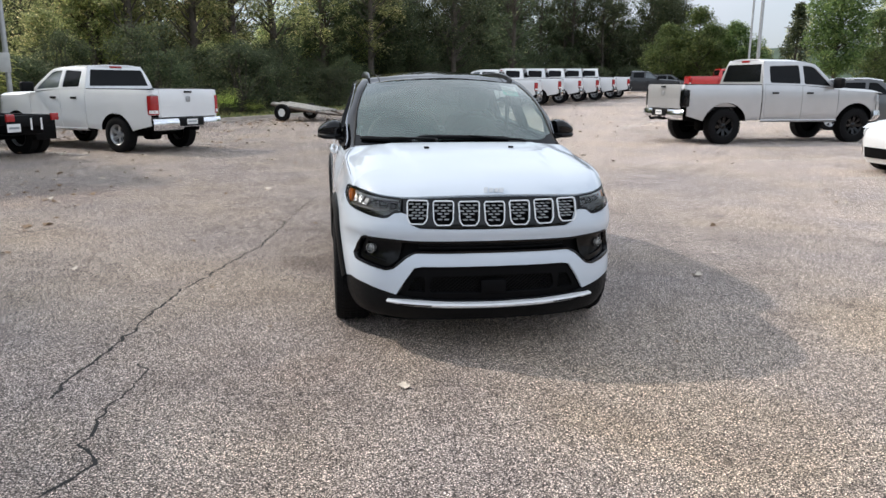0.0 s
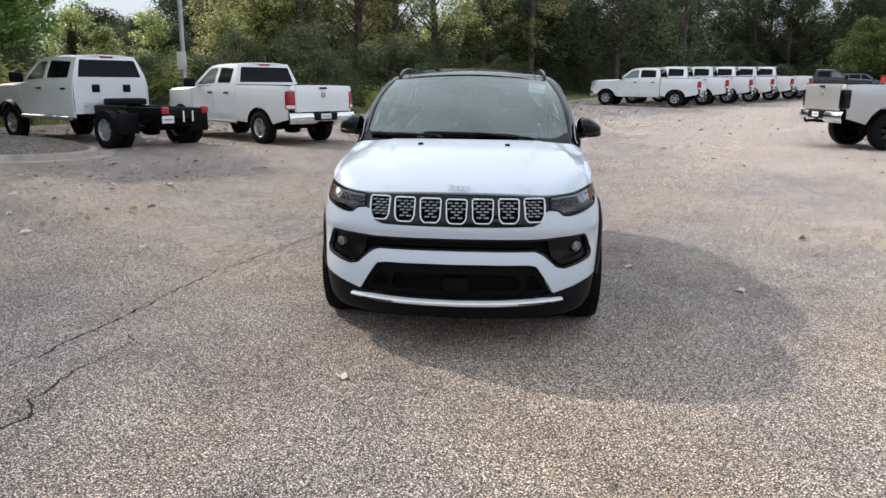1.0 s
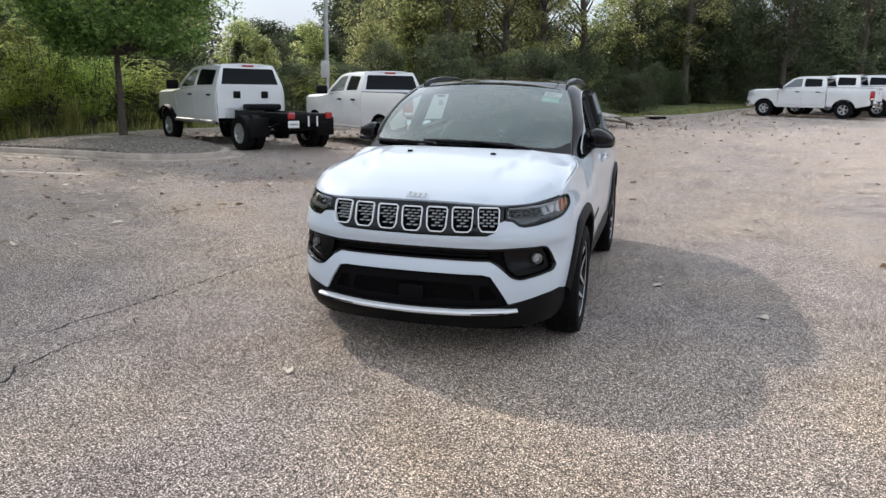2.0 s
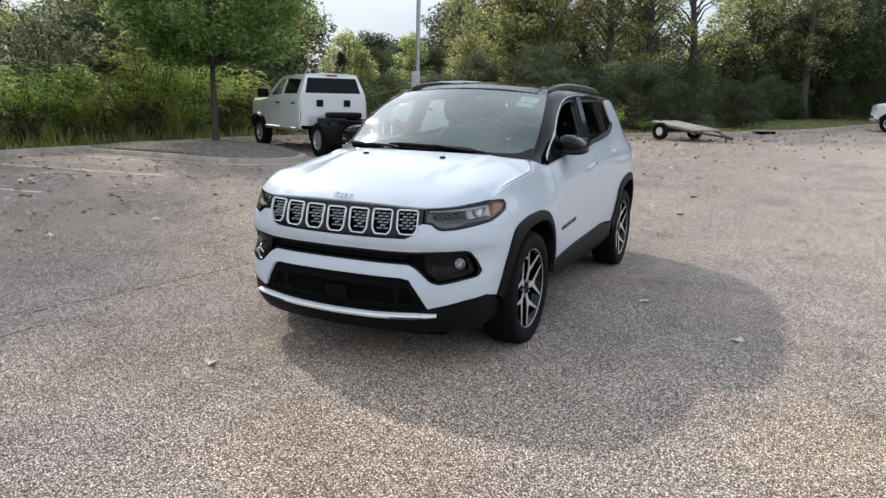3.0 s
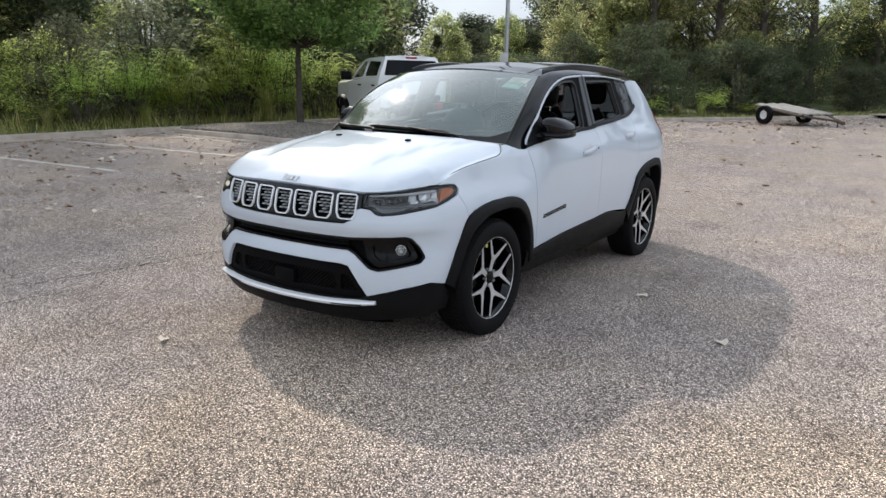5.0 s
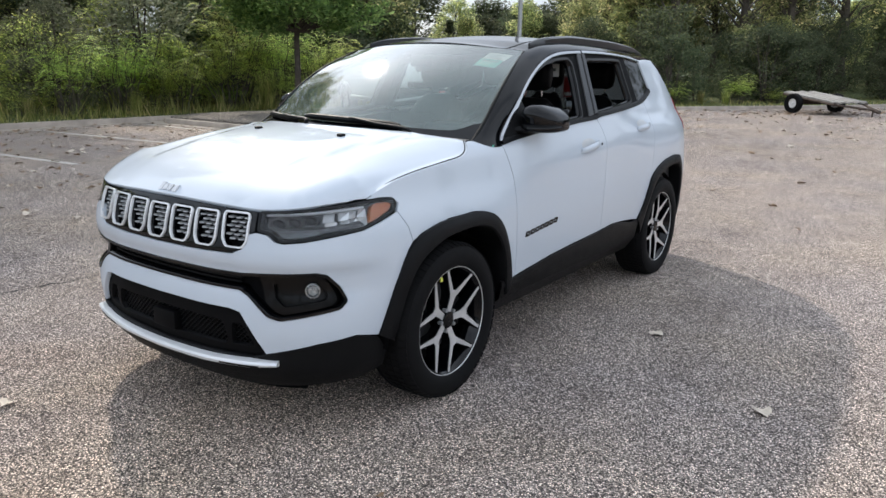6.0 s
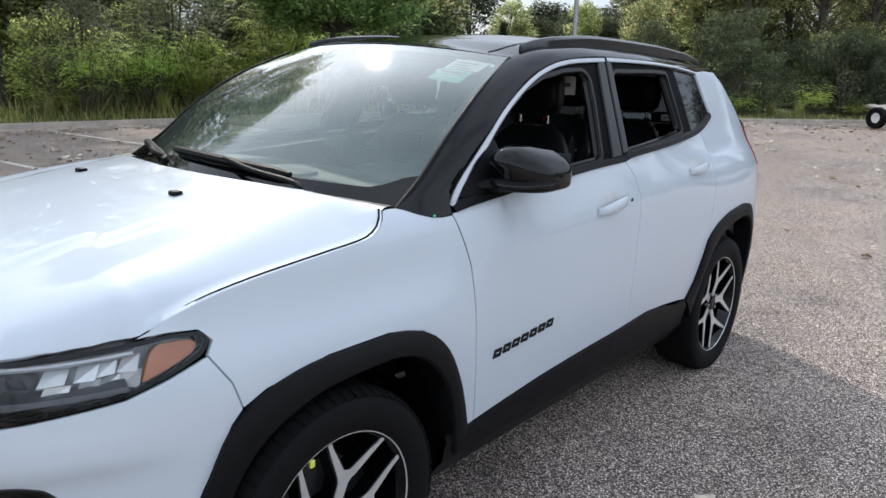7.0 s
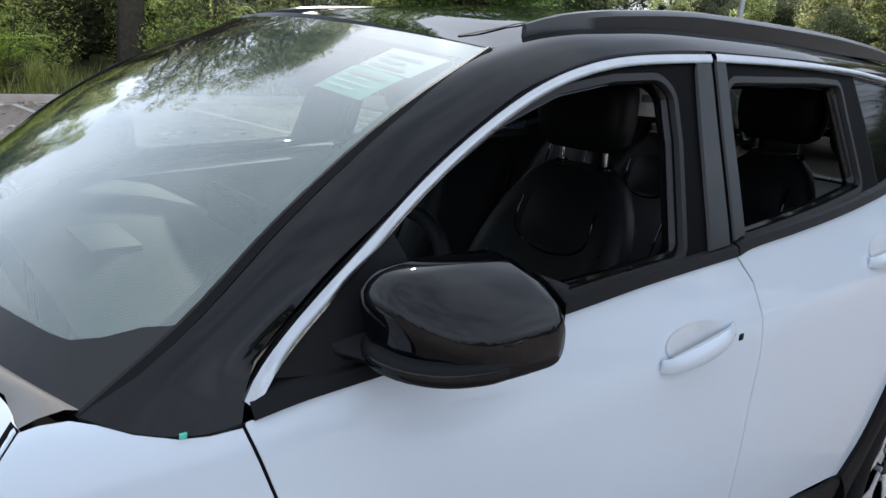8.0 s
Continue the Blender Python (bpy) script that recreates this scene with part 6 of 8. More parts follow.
def truck_wheel(parent, x, y, r, s, rim_mat, dark=False, spokes=5, width=0.26, lobes=True):
    w = thing("wheel", "", "")
    w.parent = parent
    w.matrix_basis = pose(x, y, r, 0, 0, 0 if s > 0 else 180)
    h, rr = width / 2, r * 0.57
    part("tyre", lathe([(-h * 0.9, rr), (-h, rr + 0.03), (-h, r - 0.04), (-h * 0.8, r), (h * 0.8, r), (h, r - 0.04), (h, rr + 0.03), (h * 0.9, rr)], 40), RUBBER, w)
    if dark or r > 0.43:
        bm = bmesh.new()
        for k in range(36):
            a = 2 * math.pi * k / 36
            for xc in (-h * 0.72, 0.0, h * 0.72):
                bmesh.ops.create_cube(bm, size=1.0, matrix=Euler((a + (0.08 if xc == 0 else 0), 0, 0)).to_matrix().to_4x4() @ Matrix.Translation((xc, 0, r - 0.004)) @ Matrix.Diagonal((h * 0.6, 0.045, 0.022, 1)))
        part("tread", bm, RUBBER, w, smooth=False)
    rim = part("rim", lathe([(-h * 0.8, rr - 0.02), (h * 0.2, rr - 0.05), (h * 0.72, rr - 0.025), (h * 0.86, rr - 0.006), (h * 0.86, rr + 0.006)], 40), rim_mat, w)
    part("wheel_back", lathe([(-h * 0.1, 0.001), (-h * 0.1, rr - 0.03)], 24), BLACK_DEEP, rim)
    for k in range(spokes):
        a = 2 * math.pi * k / spokes
        bm = bmesh.new()
        c, sn = math.cos(a), math.sin(a)
        pts = [(0.05, -0.034), (0.05, 0.034), (rr - 0.02, 0.045), (rr - 0.02, -0.045)]
        top = [bm.verts.new((h * (0.45 if q[0] < 0.1 else 0.72), q[0] * c - q[1] * sn, q[0] * sn + q[1] * c)) for q in pts]
        bot = [bm.verts.new((v.co.x - 0.05, v.co.y, v.co.z)) for v in top]
        bm.faces.new(top)
        for i in range(4):
            bm.faces.new((top[i], bot[i], bot[(i + 1) % 4], top[(i + 1) % 4]))
        bmesh.ops.recalc_face_normals(bm, faces=bm.faces)
        part("spoke", bm, rim_mat, rim, smooth=False)
    part("hub_cap", lathe([(h * 0.4, 0.085), (h * 0.52, 0.075), (h * 0.60, 0.04), (h * 0.61, 0.0005)], 24), rim_mat, rim)
    return w


def arch_line(cy, cz, rad, bottom, n=14):
    """Points of a wheel cut-out from its front foot over the top to its rear foot."""
    a0 = math.asin(max(-1, (bottom - cz) / rad))
    return [(cy - rad * math.cos(a), cz + rad * 0.94 * math.sin(a)) for a in np.linspace(a0, math.pi - a0, n)]


def pickup(name, label, paint, m, wb=3.57, cab_back=-0.85, cab="crew", tyre=0.40, lift=0.0, bed=True, lamp=RED_LENS, rim=None, dark_wheel=False, chrome=True, group="", dual=False, flares=False, hitch=False, tall=1.0, arch=0.10):
    """A pickup truck: forward is -y, its left +x, the rear axle at y = 0, the ground at z = 0."""
    t = thing(name, label, "truck", m, group)
    rim = rim or STEEL_GREY
    L = lift
    nose, tail = -wb - 0.98, 1.22
    plan = [(0, nose), (0.5, nose + 0.02), (0.80, nose + 0.12), (0.94, nose + 0.32), (0.985, nose + 0.8), (1.0, nose + 1.4), (1.0, -1.0), (1.0, 0.6), (0.992, 1.0), (0.975, 1.13), (0.93, 1.195), (0.82, 1.215), (0.4, 1.22), (0, 1.22)]
    prof = spline([0.3, 0.48, 0.60, 0.85, 1.10, 1.25, 1.36, 1.42, 1.50, 1.70, 1.88, 2.0], [0.12, 0.05, 0.012, 0.0, -0.004, 0.004, 0.022, 0.04, 0.065, 0.15, 0.235, 0.32])
    S = Shell(plan, lambda a, y, z: prof(z - L))
    A = lambda pts: S.side([(y, z + L) for y, z in pts])
    ax = tyre
    hood_top = spline([nose, nose + 0.1, nose + 0.4, -wb + 0.3, -wb + 0.62], [1.12, 1.20, 1.25, 1.29, 1.31])
    fa = arch_line(-wb, ax - L, tyre + arch, 0.50)
    yA = -wb + 0.60
    fend = [(nose + 0.33, 0.62)] + [(fa[0][0] - 0.02, 0.55)] + fa + [(yA, 0.52), (yA, 1.30)] + [(y, hood_top(y) - 0.03) for y in np.linspace(-wb + 0.3, nose + 0.45, 6)] + [(nose + 0.34, 1.18)]
    yd = yA + (1.12 if cab != "long" else 1.2)
    yc = cab_back
    for s in (1, -1):
        sheet("fender", A(fend), S.lift(), paint, t, step=0.16, depth=0.03, side=s)
        d1 = sheet("front_door", A([(yA, 0.52), (yd, 0.52), (yd, 1.40), (yA + 0.02, 1.31)]), S.lift(), paint, t, step=0.18, depth=0.03, gap=0.006, side=s)
        d2 = sheet("rear_door", A([(yd, 0.52), (yc - 0.12, 0.52), (yc - 0.06, 0.70), (yc - 0.06, 1.42), (yd, 1.40)]), S.lift(), paint, t, step=0.18, depth=0.03, gap=0.006, side=s)
        sheet("cab_corner", A([(yc - 0.12, 0.52), (yc, 0.52), (yc, 1.42), (yc - 0.06, 1.42), (yc - 0.06, 0.70)]), S.lift(), paint, t, step=0.18, depth=0.03, gap=0.003, side=s)
        wf = [(yA + 0.06, 1.335), (yd, 1.40), (yc, 1.42), (yc - 0.09, 1.86), (yc - 0.22, 1.90), (yd - 0.1, 1.905), (yA + 0.72, 1.86), (yA + 0.60, 1.80)]
        w1 = rounded([(yA + 0.24, 1.385), (yd - 0.06, 1.435), (yd - 0.07, 1.82), (yA + 0.76, 1.80), (yA + 0.66, 1.75)], 0.04)
        w2 = rounded([(yd + 0.05, 1.44), (yc - 0.22, 1.455), (yc - 0.25, 1.80), (yd + 0.05, 1.825)], 0.05)
        up = sheet("cab_frame", A(wf), S.lift(), paint, t, holes=[A(w1), A(w2)], step=0.12, depth=0.03, side=s)
        sheet("side_window", A(w1), S.lift(0.02), SEE_GLASS if not dark_wheel else TRUCK_GLASS, up, step=0.2, depth=0, gap=-0.005, side=s, label="tinted cab window")
        sheet("side_window", A(w2), S.lift(0.02), TRUCK_GLASS, up, step=0.2, depth=0, gap=-0.005, side=s, label="tinted cab window")
        for own, y0 in ((d1, yd - 0.22), (d2, yc - 0.36)):
            c = S.at(S.uy(y0), 1.20 + L)
            part("door_handle", boxed(min(s * (c.x - 0.01), s * (c.x + 0.04)), max(s * (c.x - 0.01), s * (c.x + 0.04)), y0 - 0.09, y0 + 0.09, 1.18 + L, 1.225 + L, 0.012), BLACK_PLASTIC, own, "black door handle")
        c = S.at(S.uy(yA + 0.2), 1.36 + L)
        bm = boxed(min(s * (c.x + 0.02), s * (c.x + 0.32)), max(s * (c.x + 0.02), s * (c.x + 0.32)), yA + 0.10, yA + 0.24, 1.33 + L, 1.56 + L, 0.04, 3)
        part("side_mirror", bm, BLACK_PLASTIC, d1, "black door mirror")
        rows = [[Vector((s * x, y, z + L)) for x, z in ((0.965, 0.54), (0.975, 0.50), (0.93, 0.46), (0.80, 0.46))] for y in np.linspace(yA - 0.02, yc, 5)]
        loft("sill", rows, paint if chrome else BLACK_PLASTIC, t)
        fl = arch_line(-wb, ax - L, tyre + arch, 0.50)
        rows = [[Vector((s * (S.at(S.uy(y), z + L).x + dx), y, z + L)) for dx in (0.012, -0.02, -0.32)] for y, z in fl]
        loft("wheel_arch", rows, BLACK_DEEP if not flares else BLACK_PLASTIC, t)
        if flares:
            fo = arch_line(-wb, ax - L, tyre + 0.20, 0.45)
            rows = [[S.at(S.uy(a[0]), a[1] + L, 0.0), S.at(S.uy((a[0] + b[0]) / 2), (a[1] + b[1]) / 2 + L, -0.09), S.at(S.uy(b[0]), b[1] + L, -0.08)] for a, b in zip(fo, fl)]
            loft("fender_flare", [[Vector((s * p.x, p.y, p.z)) for p in r] for r in rows], BLACK_PLASTIC, t, "black fender flare")
            part("side_step", tube([(s * 1.02, yA + 0.05, 0.52 + L), (s * 1.02, yc - 0.1, 0.52 + L)], 0.05, 10), STEEL_GREY, t, "tubular side step")
        # headlamp and front marker
        hl = [(nose + 0.10, 0.95), (nose + 0.30, 0.95), (nose + 0.46, 1.02), (nose + 0.42, 1.15), (nose + 0.12, 1.15)]
        sheet("headlamp", A(hl), S.lift(-0.006), LENS_GLASS, t, step=0.15, depth=0.02, side=s)
        sheet("lamp_bowl", A(hl), S.lift(0.03), SILVER_PLASTIC, t, step=0.15, depth=0.0, side=s)
        truck_wheel(t, s * 0.87, -wb, tyre, s, rim, dark_wheel, 8 if dark_wheel else 5)
        if dual:
            truck_wheel(t, s * 1.06, 0, tyre, s, rim, False, 8, 0.23)
            truck_wheel(t, s * 0.78, 0, tyre, s, rim, False, 8, 0.23)
        else:
            truck_wheel(t, s * 0.87, 0, tyre, s, rim, dark_wheel, 8 if dark_wheel else 5)
    # nose
    rows = [[S.at(u, z + L, o) for u in np.linspace(-S.uy(nose + 0.33), S.uy(nose + 0.33), 21)] for z, o in ((0.62, 0), (0.85, -0.02), (0.95, 0.0), (1.15, 0.02), (1.20, 0.06))]
    loft("front_end", rows, paint, t)
    bump = [[S.at(u, z + L, o) for u in np.linspace(-S.uy(nose + 0.45), S.uy(nose + 0.45), 21)] for z, o in ((0.46, 0.05), (0.50, -0.05), (0.62, -0.09), (0.74, -0.06), (0.76, 0.02))]
    loft("front_bumper", bump, CHROME if chrome else BLACK_PLASTIC, t, "bright front bumper" if chrome else "black front bumper")
    rows = [[S.at(u, z + L, -0.015) for u in np.linspace(-S.ux(0.55), S.ux(0.55), 13)] for z in (0.80, 0.95, 1.15)]
    loft("grille", rows, BLACK_DEEP, t, "dark front grille")
    rows = []
    for y in np.linspace(nose + 0.10, -wb + 0.70, 10):
        w = min(0.96, S.at(S.uy(max(y, nose + 0.25)), 1.20 + L).x)
        rows.append([Vector((x * w, y, hood_top(y) + L + (0.05 if abs(x) < 0.75 else 0.03 if abs(x) < 0.95 else -0.03) * smoothstep(nose + 0.1, nose + 0.5, y))) for x in (-1, -0.93, -0.7, -0.5, 0, 0.5, 0.7, 0.93, 1)])
    loft("hood", rows, paint, t)
    # screen and roof
    rows = [[Vector((x * w, y + 0.12 * x * x, z + L)) for x in np.linspace(-1, 1, 9)] for w, y, z in ((0.90, yA + 0.04, 1.34), (0.82, yA + 0.42, 1.62), (0.755, yA + 0.70, 1.87))]
    loft("windscreen", rows, TRUCK_GLASS, t, "dark windscreen")
    rr = [(-0.74, yA + 0.82), (0.0, yA + 0.66), (0.74, yA + 0.82), (0.745, yc - 0.12), (0.0, yc - 0.09), (-0.745, yc - 0.12)]
    sheet("roof", rounded(rr, 0.05), lambda x, y: (x, y, L + 1.955 - 0.06 * (x / 0.75) ** 4 - 0.05 * smoothstep(yA + 1.2, yA + 0.6, y)), paint, t, step=0.2, depth=0.03, gap=0)
    rows = [[Vector((s2 * w, y, z + L)) for s2 in (-1, -0.97, 0.97, 1)] for w, y, z in ((0.955, yc, 0.62), (0.955, yc, 1.40), (0.93, yc, 1.45), (0.77, yc - 0.09, 1.86), (0.74, yc - 0.13, 1.93))]
    back = loft("cab_back", rows, paint, t)
    rows = [[Vector((x * w, y + 0.006, z + L)) for x in (-1, 0, 1)] for w, y, z in ((0.82, yc - 0.005, 1.47), (0.72, yc - 0.08, 1.81), (0.70, yc - 0.09, 1.84))]
    loft("rear_window", rows, TRUCK_GLASS, back, "dark rear window")
    part("stop_lamp", boxed(-0.16, 0.16, yc - 0.125, yc - 0.085, 1.88 + L, 1.925 + L, 0.008), RED_LENS, back, "red high stop lamp")
    part("chassis_rail", boxed(-0.45, -0.33, nose + 0.3, tail - 0.15, 0.48 + L, 0.64 + L, 0.01), BLACK_DEEP, t)
    part("chassis_rail", boxed(0.33, 0.45, nose + 0.3, tail - 0.15, 0.48 + L, 0.64 + L, 0.01), BLACK_DEEP, t)
    part("axle", tube([(-0.8, 0, tyre), (0.8, 0, tyre)], 0.07, 10), BLACK_DEEP, t)
    part("axle_housing", boxed(-0.16, 0.16, -0.18, 0.18, tyre - 0.16, tyre + 0.16, 0.08, 3), BLACK_DEEP, t)
    part("underbody", boxed(-0.78, 0.78, nose + 0.35, yc, 0.52 + L, 0.9 + L, 0.03), BLACK_DEEP, t)
    if bed:
        ra = arch_line(0, ax - L, tyre + arch + 0.01, 0.50)
        for s in (1, -1):
            side_poly = [(yc + 0.03, 0.52)] + ra + [(1.02, 0.60), (1.10, 0.62), (1.10, 0.86), (1.05, 0.86), (1.05, 1.27), (1.10, 1.27), (1.16, 1.30), (1.15, 1.405), (yc + 0.03, 1.405)]
            sheet("bed_side", A(side_poly), S.lift(), paint, t, step=0.15, depth=0.05, gap=0.004, side=s)
            rows = [[Vector((s * (S.at(S.uy(y), z + L).x + dx), y, z + L)) for dx in (0.012, -0.02, -0.34)] for y, z in ra]
            loft("wheel_arch", rows, BLACK_DEEP, t)
            u0, u1 = S.uy(1.05), S.uy(1.05) + 0.27
            sheet("tail_lamp", rounded([(u0, 0.86 + L), (u1, 0.86 + L), (u1, 1.27 + L), (u0, 1.27 + L)], 0.03), S.lift(-0.006), lamp, t, step=0.06, depth=0.03, side=s, label="red tail lamp" if lamp is RED_LENS else "smoked tail lamp")
            if lamp is RED_LENS:
                sheet("reverse_lens", [(u0 + 0.04, 0.885 + L), (u1 - 0.02, 0.885 + L), (u1 - 0.02, 0.96 + L), (u0 + 0.04, 0.96 + L)], S.lift(-0.009), PAPER, t, step=0.06, depth=0.01, side=s)
            part("bed_wall", boxed(min(s * 0.80, s * 0.93), max(s * 0.80, s * 0.93), yc + 0.03, 1.15, 0.85 + L, 1.405 + L, 0.01), paint, t)
            part("bed_rail", boxed(min(s * 0.86, s * 0.965), max(s * 0.86, s * 0.965), yc + 0.03, 1.16, 1.395 + L, 1.42 + L, 0.01), BLACK_PLASTIC, t)
            sheet("bed_corner", [(u1, 0.80 + L), (u1 + 0.03, 0.80 + L), (u1 + 0.03, 1.40 + L), (S.uy(1.16), 1.40 + L), (S.uy(1.16), 1.30 + L), (u1, 1.27 + L)], S.lift(), paint, t, step=0.1, depth=0.03, side=s)
        part("bed_floor", boxed(-0.85, 0.85, yc + 0.03, 1.12, 0.80 + L, 0.86 + L), BLACK_PLASTIC, t)
        part("bed_front", boxed(-0.90, 0.90, yc + 0.02, yc + 0.07, 0.62 + L, 1.40 + L, 0.01), paint, t)
        ug = S.uy(1.05) + 0.31
        gate = rounded([(ug, 0.80 + L), (2 * S.end - ug, 0.80 + L), (2 * S.end - ug, 1.41 + L), (ug, 1.41 + L)], 0.03)

        def tail_lift(u, z):
            if u <= S.end:
                return S.at(u, z, -0.004 - 0.014 * smoothstep(1.30 + L, 1.40 + L, z))
            p = S.at(2 * S.end - u, z, -0.004 - 0.014 * smoothstep(1.30 + L, 1.40 + L, z))
            return Vector((-p.x, p.y, p.z))

        tg = sheet("tailgate", gate, tail_lift, paint, t, step=0.12, depth=0.06, gap=0.004)
        part("gate_handle", boxed(-0.11, 0.11, 1.225, 1.25, 1.33 + L, 1.372 + L, 0.01), BLACK_PLASTIC, tg, "black tailgate handle")
        part("gate_emblem", boxed(-0.055, 0.055, 1.222, 1.238, 1.13 + L, 1.25 + L, 0.02), STEEL_GREY, tg, "small grey emblem")
        part("gate_crease", boxed(-0.74, 0.74, 1.218, 1.228, 1.03 + L, 1.045 + L, 0.004), paint, tg)
        rows = []
        for x in np.linspace(-1, 1, 21):
            y = 1.30 - 0.10 * abs(x) ** 4
            lo = 0.52 + (0.05 if abs(x) < 0.3 else 0.0)
            rows.append([Vector((x * 0.99, y + dy, z + L)) for dy, z in ((-0.08, lo), (0.0, lo + 0.01), (0.02, 0.62), (0.015, 0.74), (-0.01, 0.775), (-0.12, 0.78))])
        rb = loft("rear_bumper", rows, CHROME if chrome else paint, t, "bright rear step bumper")
        part("step_pad", boxed(-0.36, 0.36, 1.20, 1.327, 0.60 + L, 0.786 + L, 0.02), BLACK_PLASTIC, rb)
        part("number_plate", boxed(-0.155, 0.155, 1.325, 1.335, 0.635 + L, 0.755 + L, 0.004), PAPER, rb, "white dealer plate, writing as plain bars")
        part("plate_bar", boxed(-0.12, 0.12, 1.334, 1.338, 0.685 + L, 0.715 + L), INK, rb)
    if tall != 1.0:
        for ob in t.children_recursive:
            if ob.type == "MESH":
                for q in ob.data.vertices:
                    if q.co.z > 1.42 + L:
                        q.co.z = 1.42 + L + (q.co.z - 1.42 - L) * tall
    if hitch:
        part("tow_hitch", tube([(0.1, 1.2, 0.55 + L), (0.1, 1.5, 0.53 + L), (0.1, 1.53, 0.60 + L)], 0.035, 8), BLACK_PLASTIC, t, "black tow hitch")
    return t


# white half-ton beside the chassis truck
pickup("pickup_truck", "white four-door pickup truck with chrome rear bumper", FLEET_WHITE, pose(-4.98, 13.62, 0, 0, 0, 233), cab_back=-0.98)
# silver lifted truck
pickup("pickup_truck", "silver lifted pickup truck on black off-road wheels", SILVER_PAINT, pose(9.55, 14.8, 0.0, 0, 0, 94.5) @ Matrix.Scale(1.045, 4), wb=3.95, cab_back=-1.05, tyre=0.455, lift=0.10, lamp=BLACK_GLOSS, rim=BLACK_GLOSS, dark_wheel=True, hitch=True, tall=1.22, arch=0.17)
# row of white fleet trucks
row_first = pickup("pickup_truck", "white crew-cab pickup truck in a row", FLEET_WHITE, pose(9.85, 36.6, ground_z(9.85, 36.6) + 0.02, 0, 0, 246) @ Matrix.Scale(1.04, 4), cab_back=-0.80, group="row of white trucks")
for k in range(1, 6):
    x, y = 9.85 + 1.98 * k, 36.6 + 2.22 * k
    copy_thing(row_first, pose(x, y, ground_z(x, y) + 0.01, 0, 0, 246 + random.uniform(-1.5, 1.5)) @ Matrix.Scale(1.04, 4))

# chassis-cab truck without a bed
ch = pickup("chassis_truck", "white crew-cab chassis truck without a bed", FLEET_WHITE, pose(-7.92, 12.05, -0.02, 0, 0, 240), wb=4.38, cab_back=-1.45, tyre=0.425, lift=0.10, bed=False, chrome=False, dual=True, flares=True, tall=1.08)
for x in (-0.26, 0.26):
    part("cab_vent", boxed(x * 1.55 - 0.10, x * 1.55 + 0.10, -1.45, -1.435, 1.22, 1.40, 0.01), BLACK_PLASTIC, ch, "black square cab vent")
for s in (1, -1):
    part("frame_rail", boxed(s * 0.43 - 0.05, s * 0.43 + 0.05, -1.5, 1.28, 0.72, 0.92, 0.01), BLACK_PLASTIC, ch, "black steel frame rail")
    part("tail_lamp", boxed(s * 0.52 - 0.09, s * 0.52 + 0.09, 1.28, 1.34, 0.80, 0.95, 0.015), RED_LENS, ch, "square red tail lamp")
    part("mud_flap", boxed(s * 0.93 - 0.26, s * 0.93 + 0.26, 0.55, 0.57, 0.35, 0.80, 0.005), BLACK_PLASTIC, ch, "black mud flap")
    part("leaf_spring", tube(curve_points([(s * 0.5, -0.75, 0.66), (s * 0.5, 0, 0.50), (s * 0.5, 0.75, 0.66)], 10), 0.035, 6), BLACK_DEEP, ch)
part("cross_member", boxed(-0.5, 0.5, 1.22, 1.30, 0.70, 0.92, 0.01), BLACK_PLASTIC, ch)
part("cross_member", boxed(-0.4, 0.4, -0.4, -0.32, 0.74, 0.88, 0.01), BLACK_PLASTIC, ch)
part("fuel_tank", boxed(-0.36, 0.36, 0.45, 1.15, 0.52, 0.86, 0.04), BLACK_DEEP, ch, "black fuel tank between the rails")
part("spare_box", boxed(-0.62, 0.30, -1.38, -0.95, 0.92, 1.08, 0.05), BLACK_PLASTIC, ch, "black box behind the cab")
part("number_plate", boxed(0.33, 0.63, 1.345, 1.352, 0.60, 0.76, 0.004), PAPER, ch, "white dealer plate, writing as plain bars")
part("plate_bar", boxed(0.37, 0.59, 1.351, 1.356, 0.66, 0.70), INK, ch)
part("paper_tag", boxed(0.02, 0.06, 1.30, 1.306, 0.62, 0.86), PAPER, ch)
part("paper_tag", boxed(-0.22, -0.18, 1.30, 1.306, 0.62, 0.86), PAPER, ch)

RED_PAINT = plain("red_car_paint", (0.58, 0.018, 0.018), 0.35, 0.0, 0.05, 2.0, coat=1.0)
DARK_PAINT = plain("black_car_paint", (0.012, 0.014, 0.018), 0.3, 0.0, 0.1, 2.0, coat=0.4)
GREY_PAINT = plain("grey_car_paint", (0.06, 0.065, 0.07), 0.35, 0.2, 0.1, 2.0, coat=1.0)
dark_one = pickup("pickup_truck", "black crew-cab pickup truck far off", DARK_PAINT, pose(21.2, 50.0, ground_z(21, 50), 0, 0, 72), cab_back=-0.80, group="far parked vehicles")
red_one = pickup("pickup_truck", "red crew-cab pickup truck far off", RED_PAINT, pose(29.5, 52.5, ground_z(29, 52), 0, 0, 75) @ Matrix.Scale(1.12, 4), cab_back=-0.80, group="far parked vehicles")


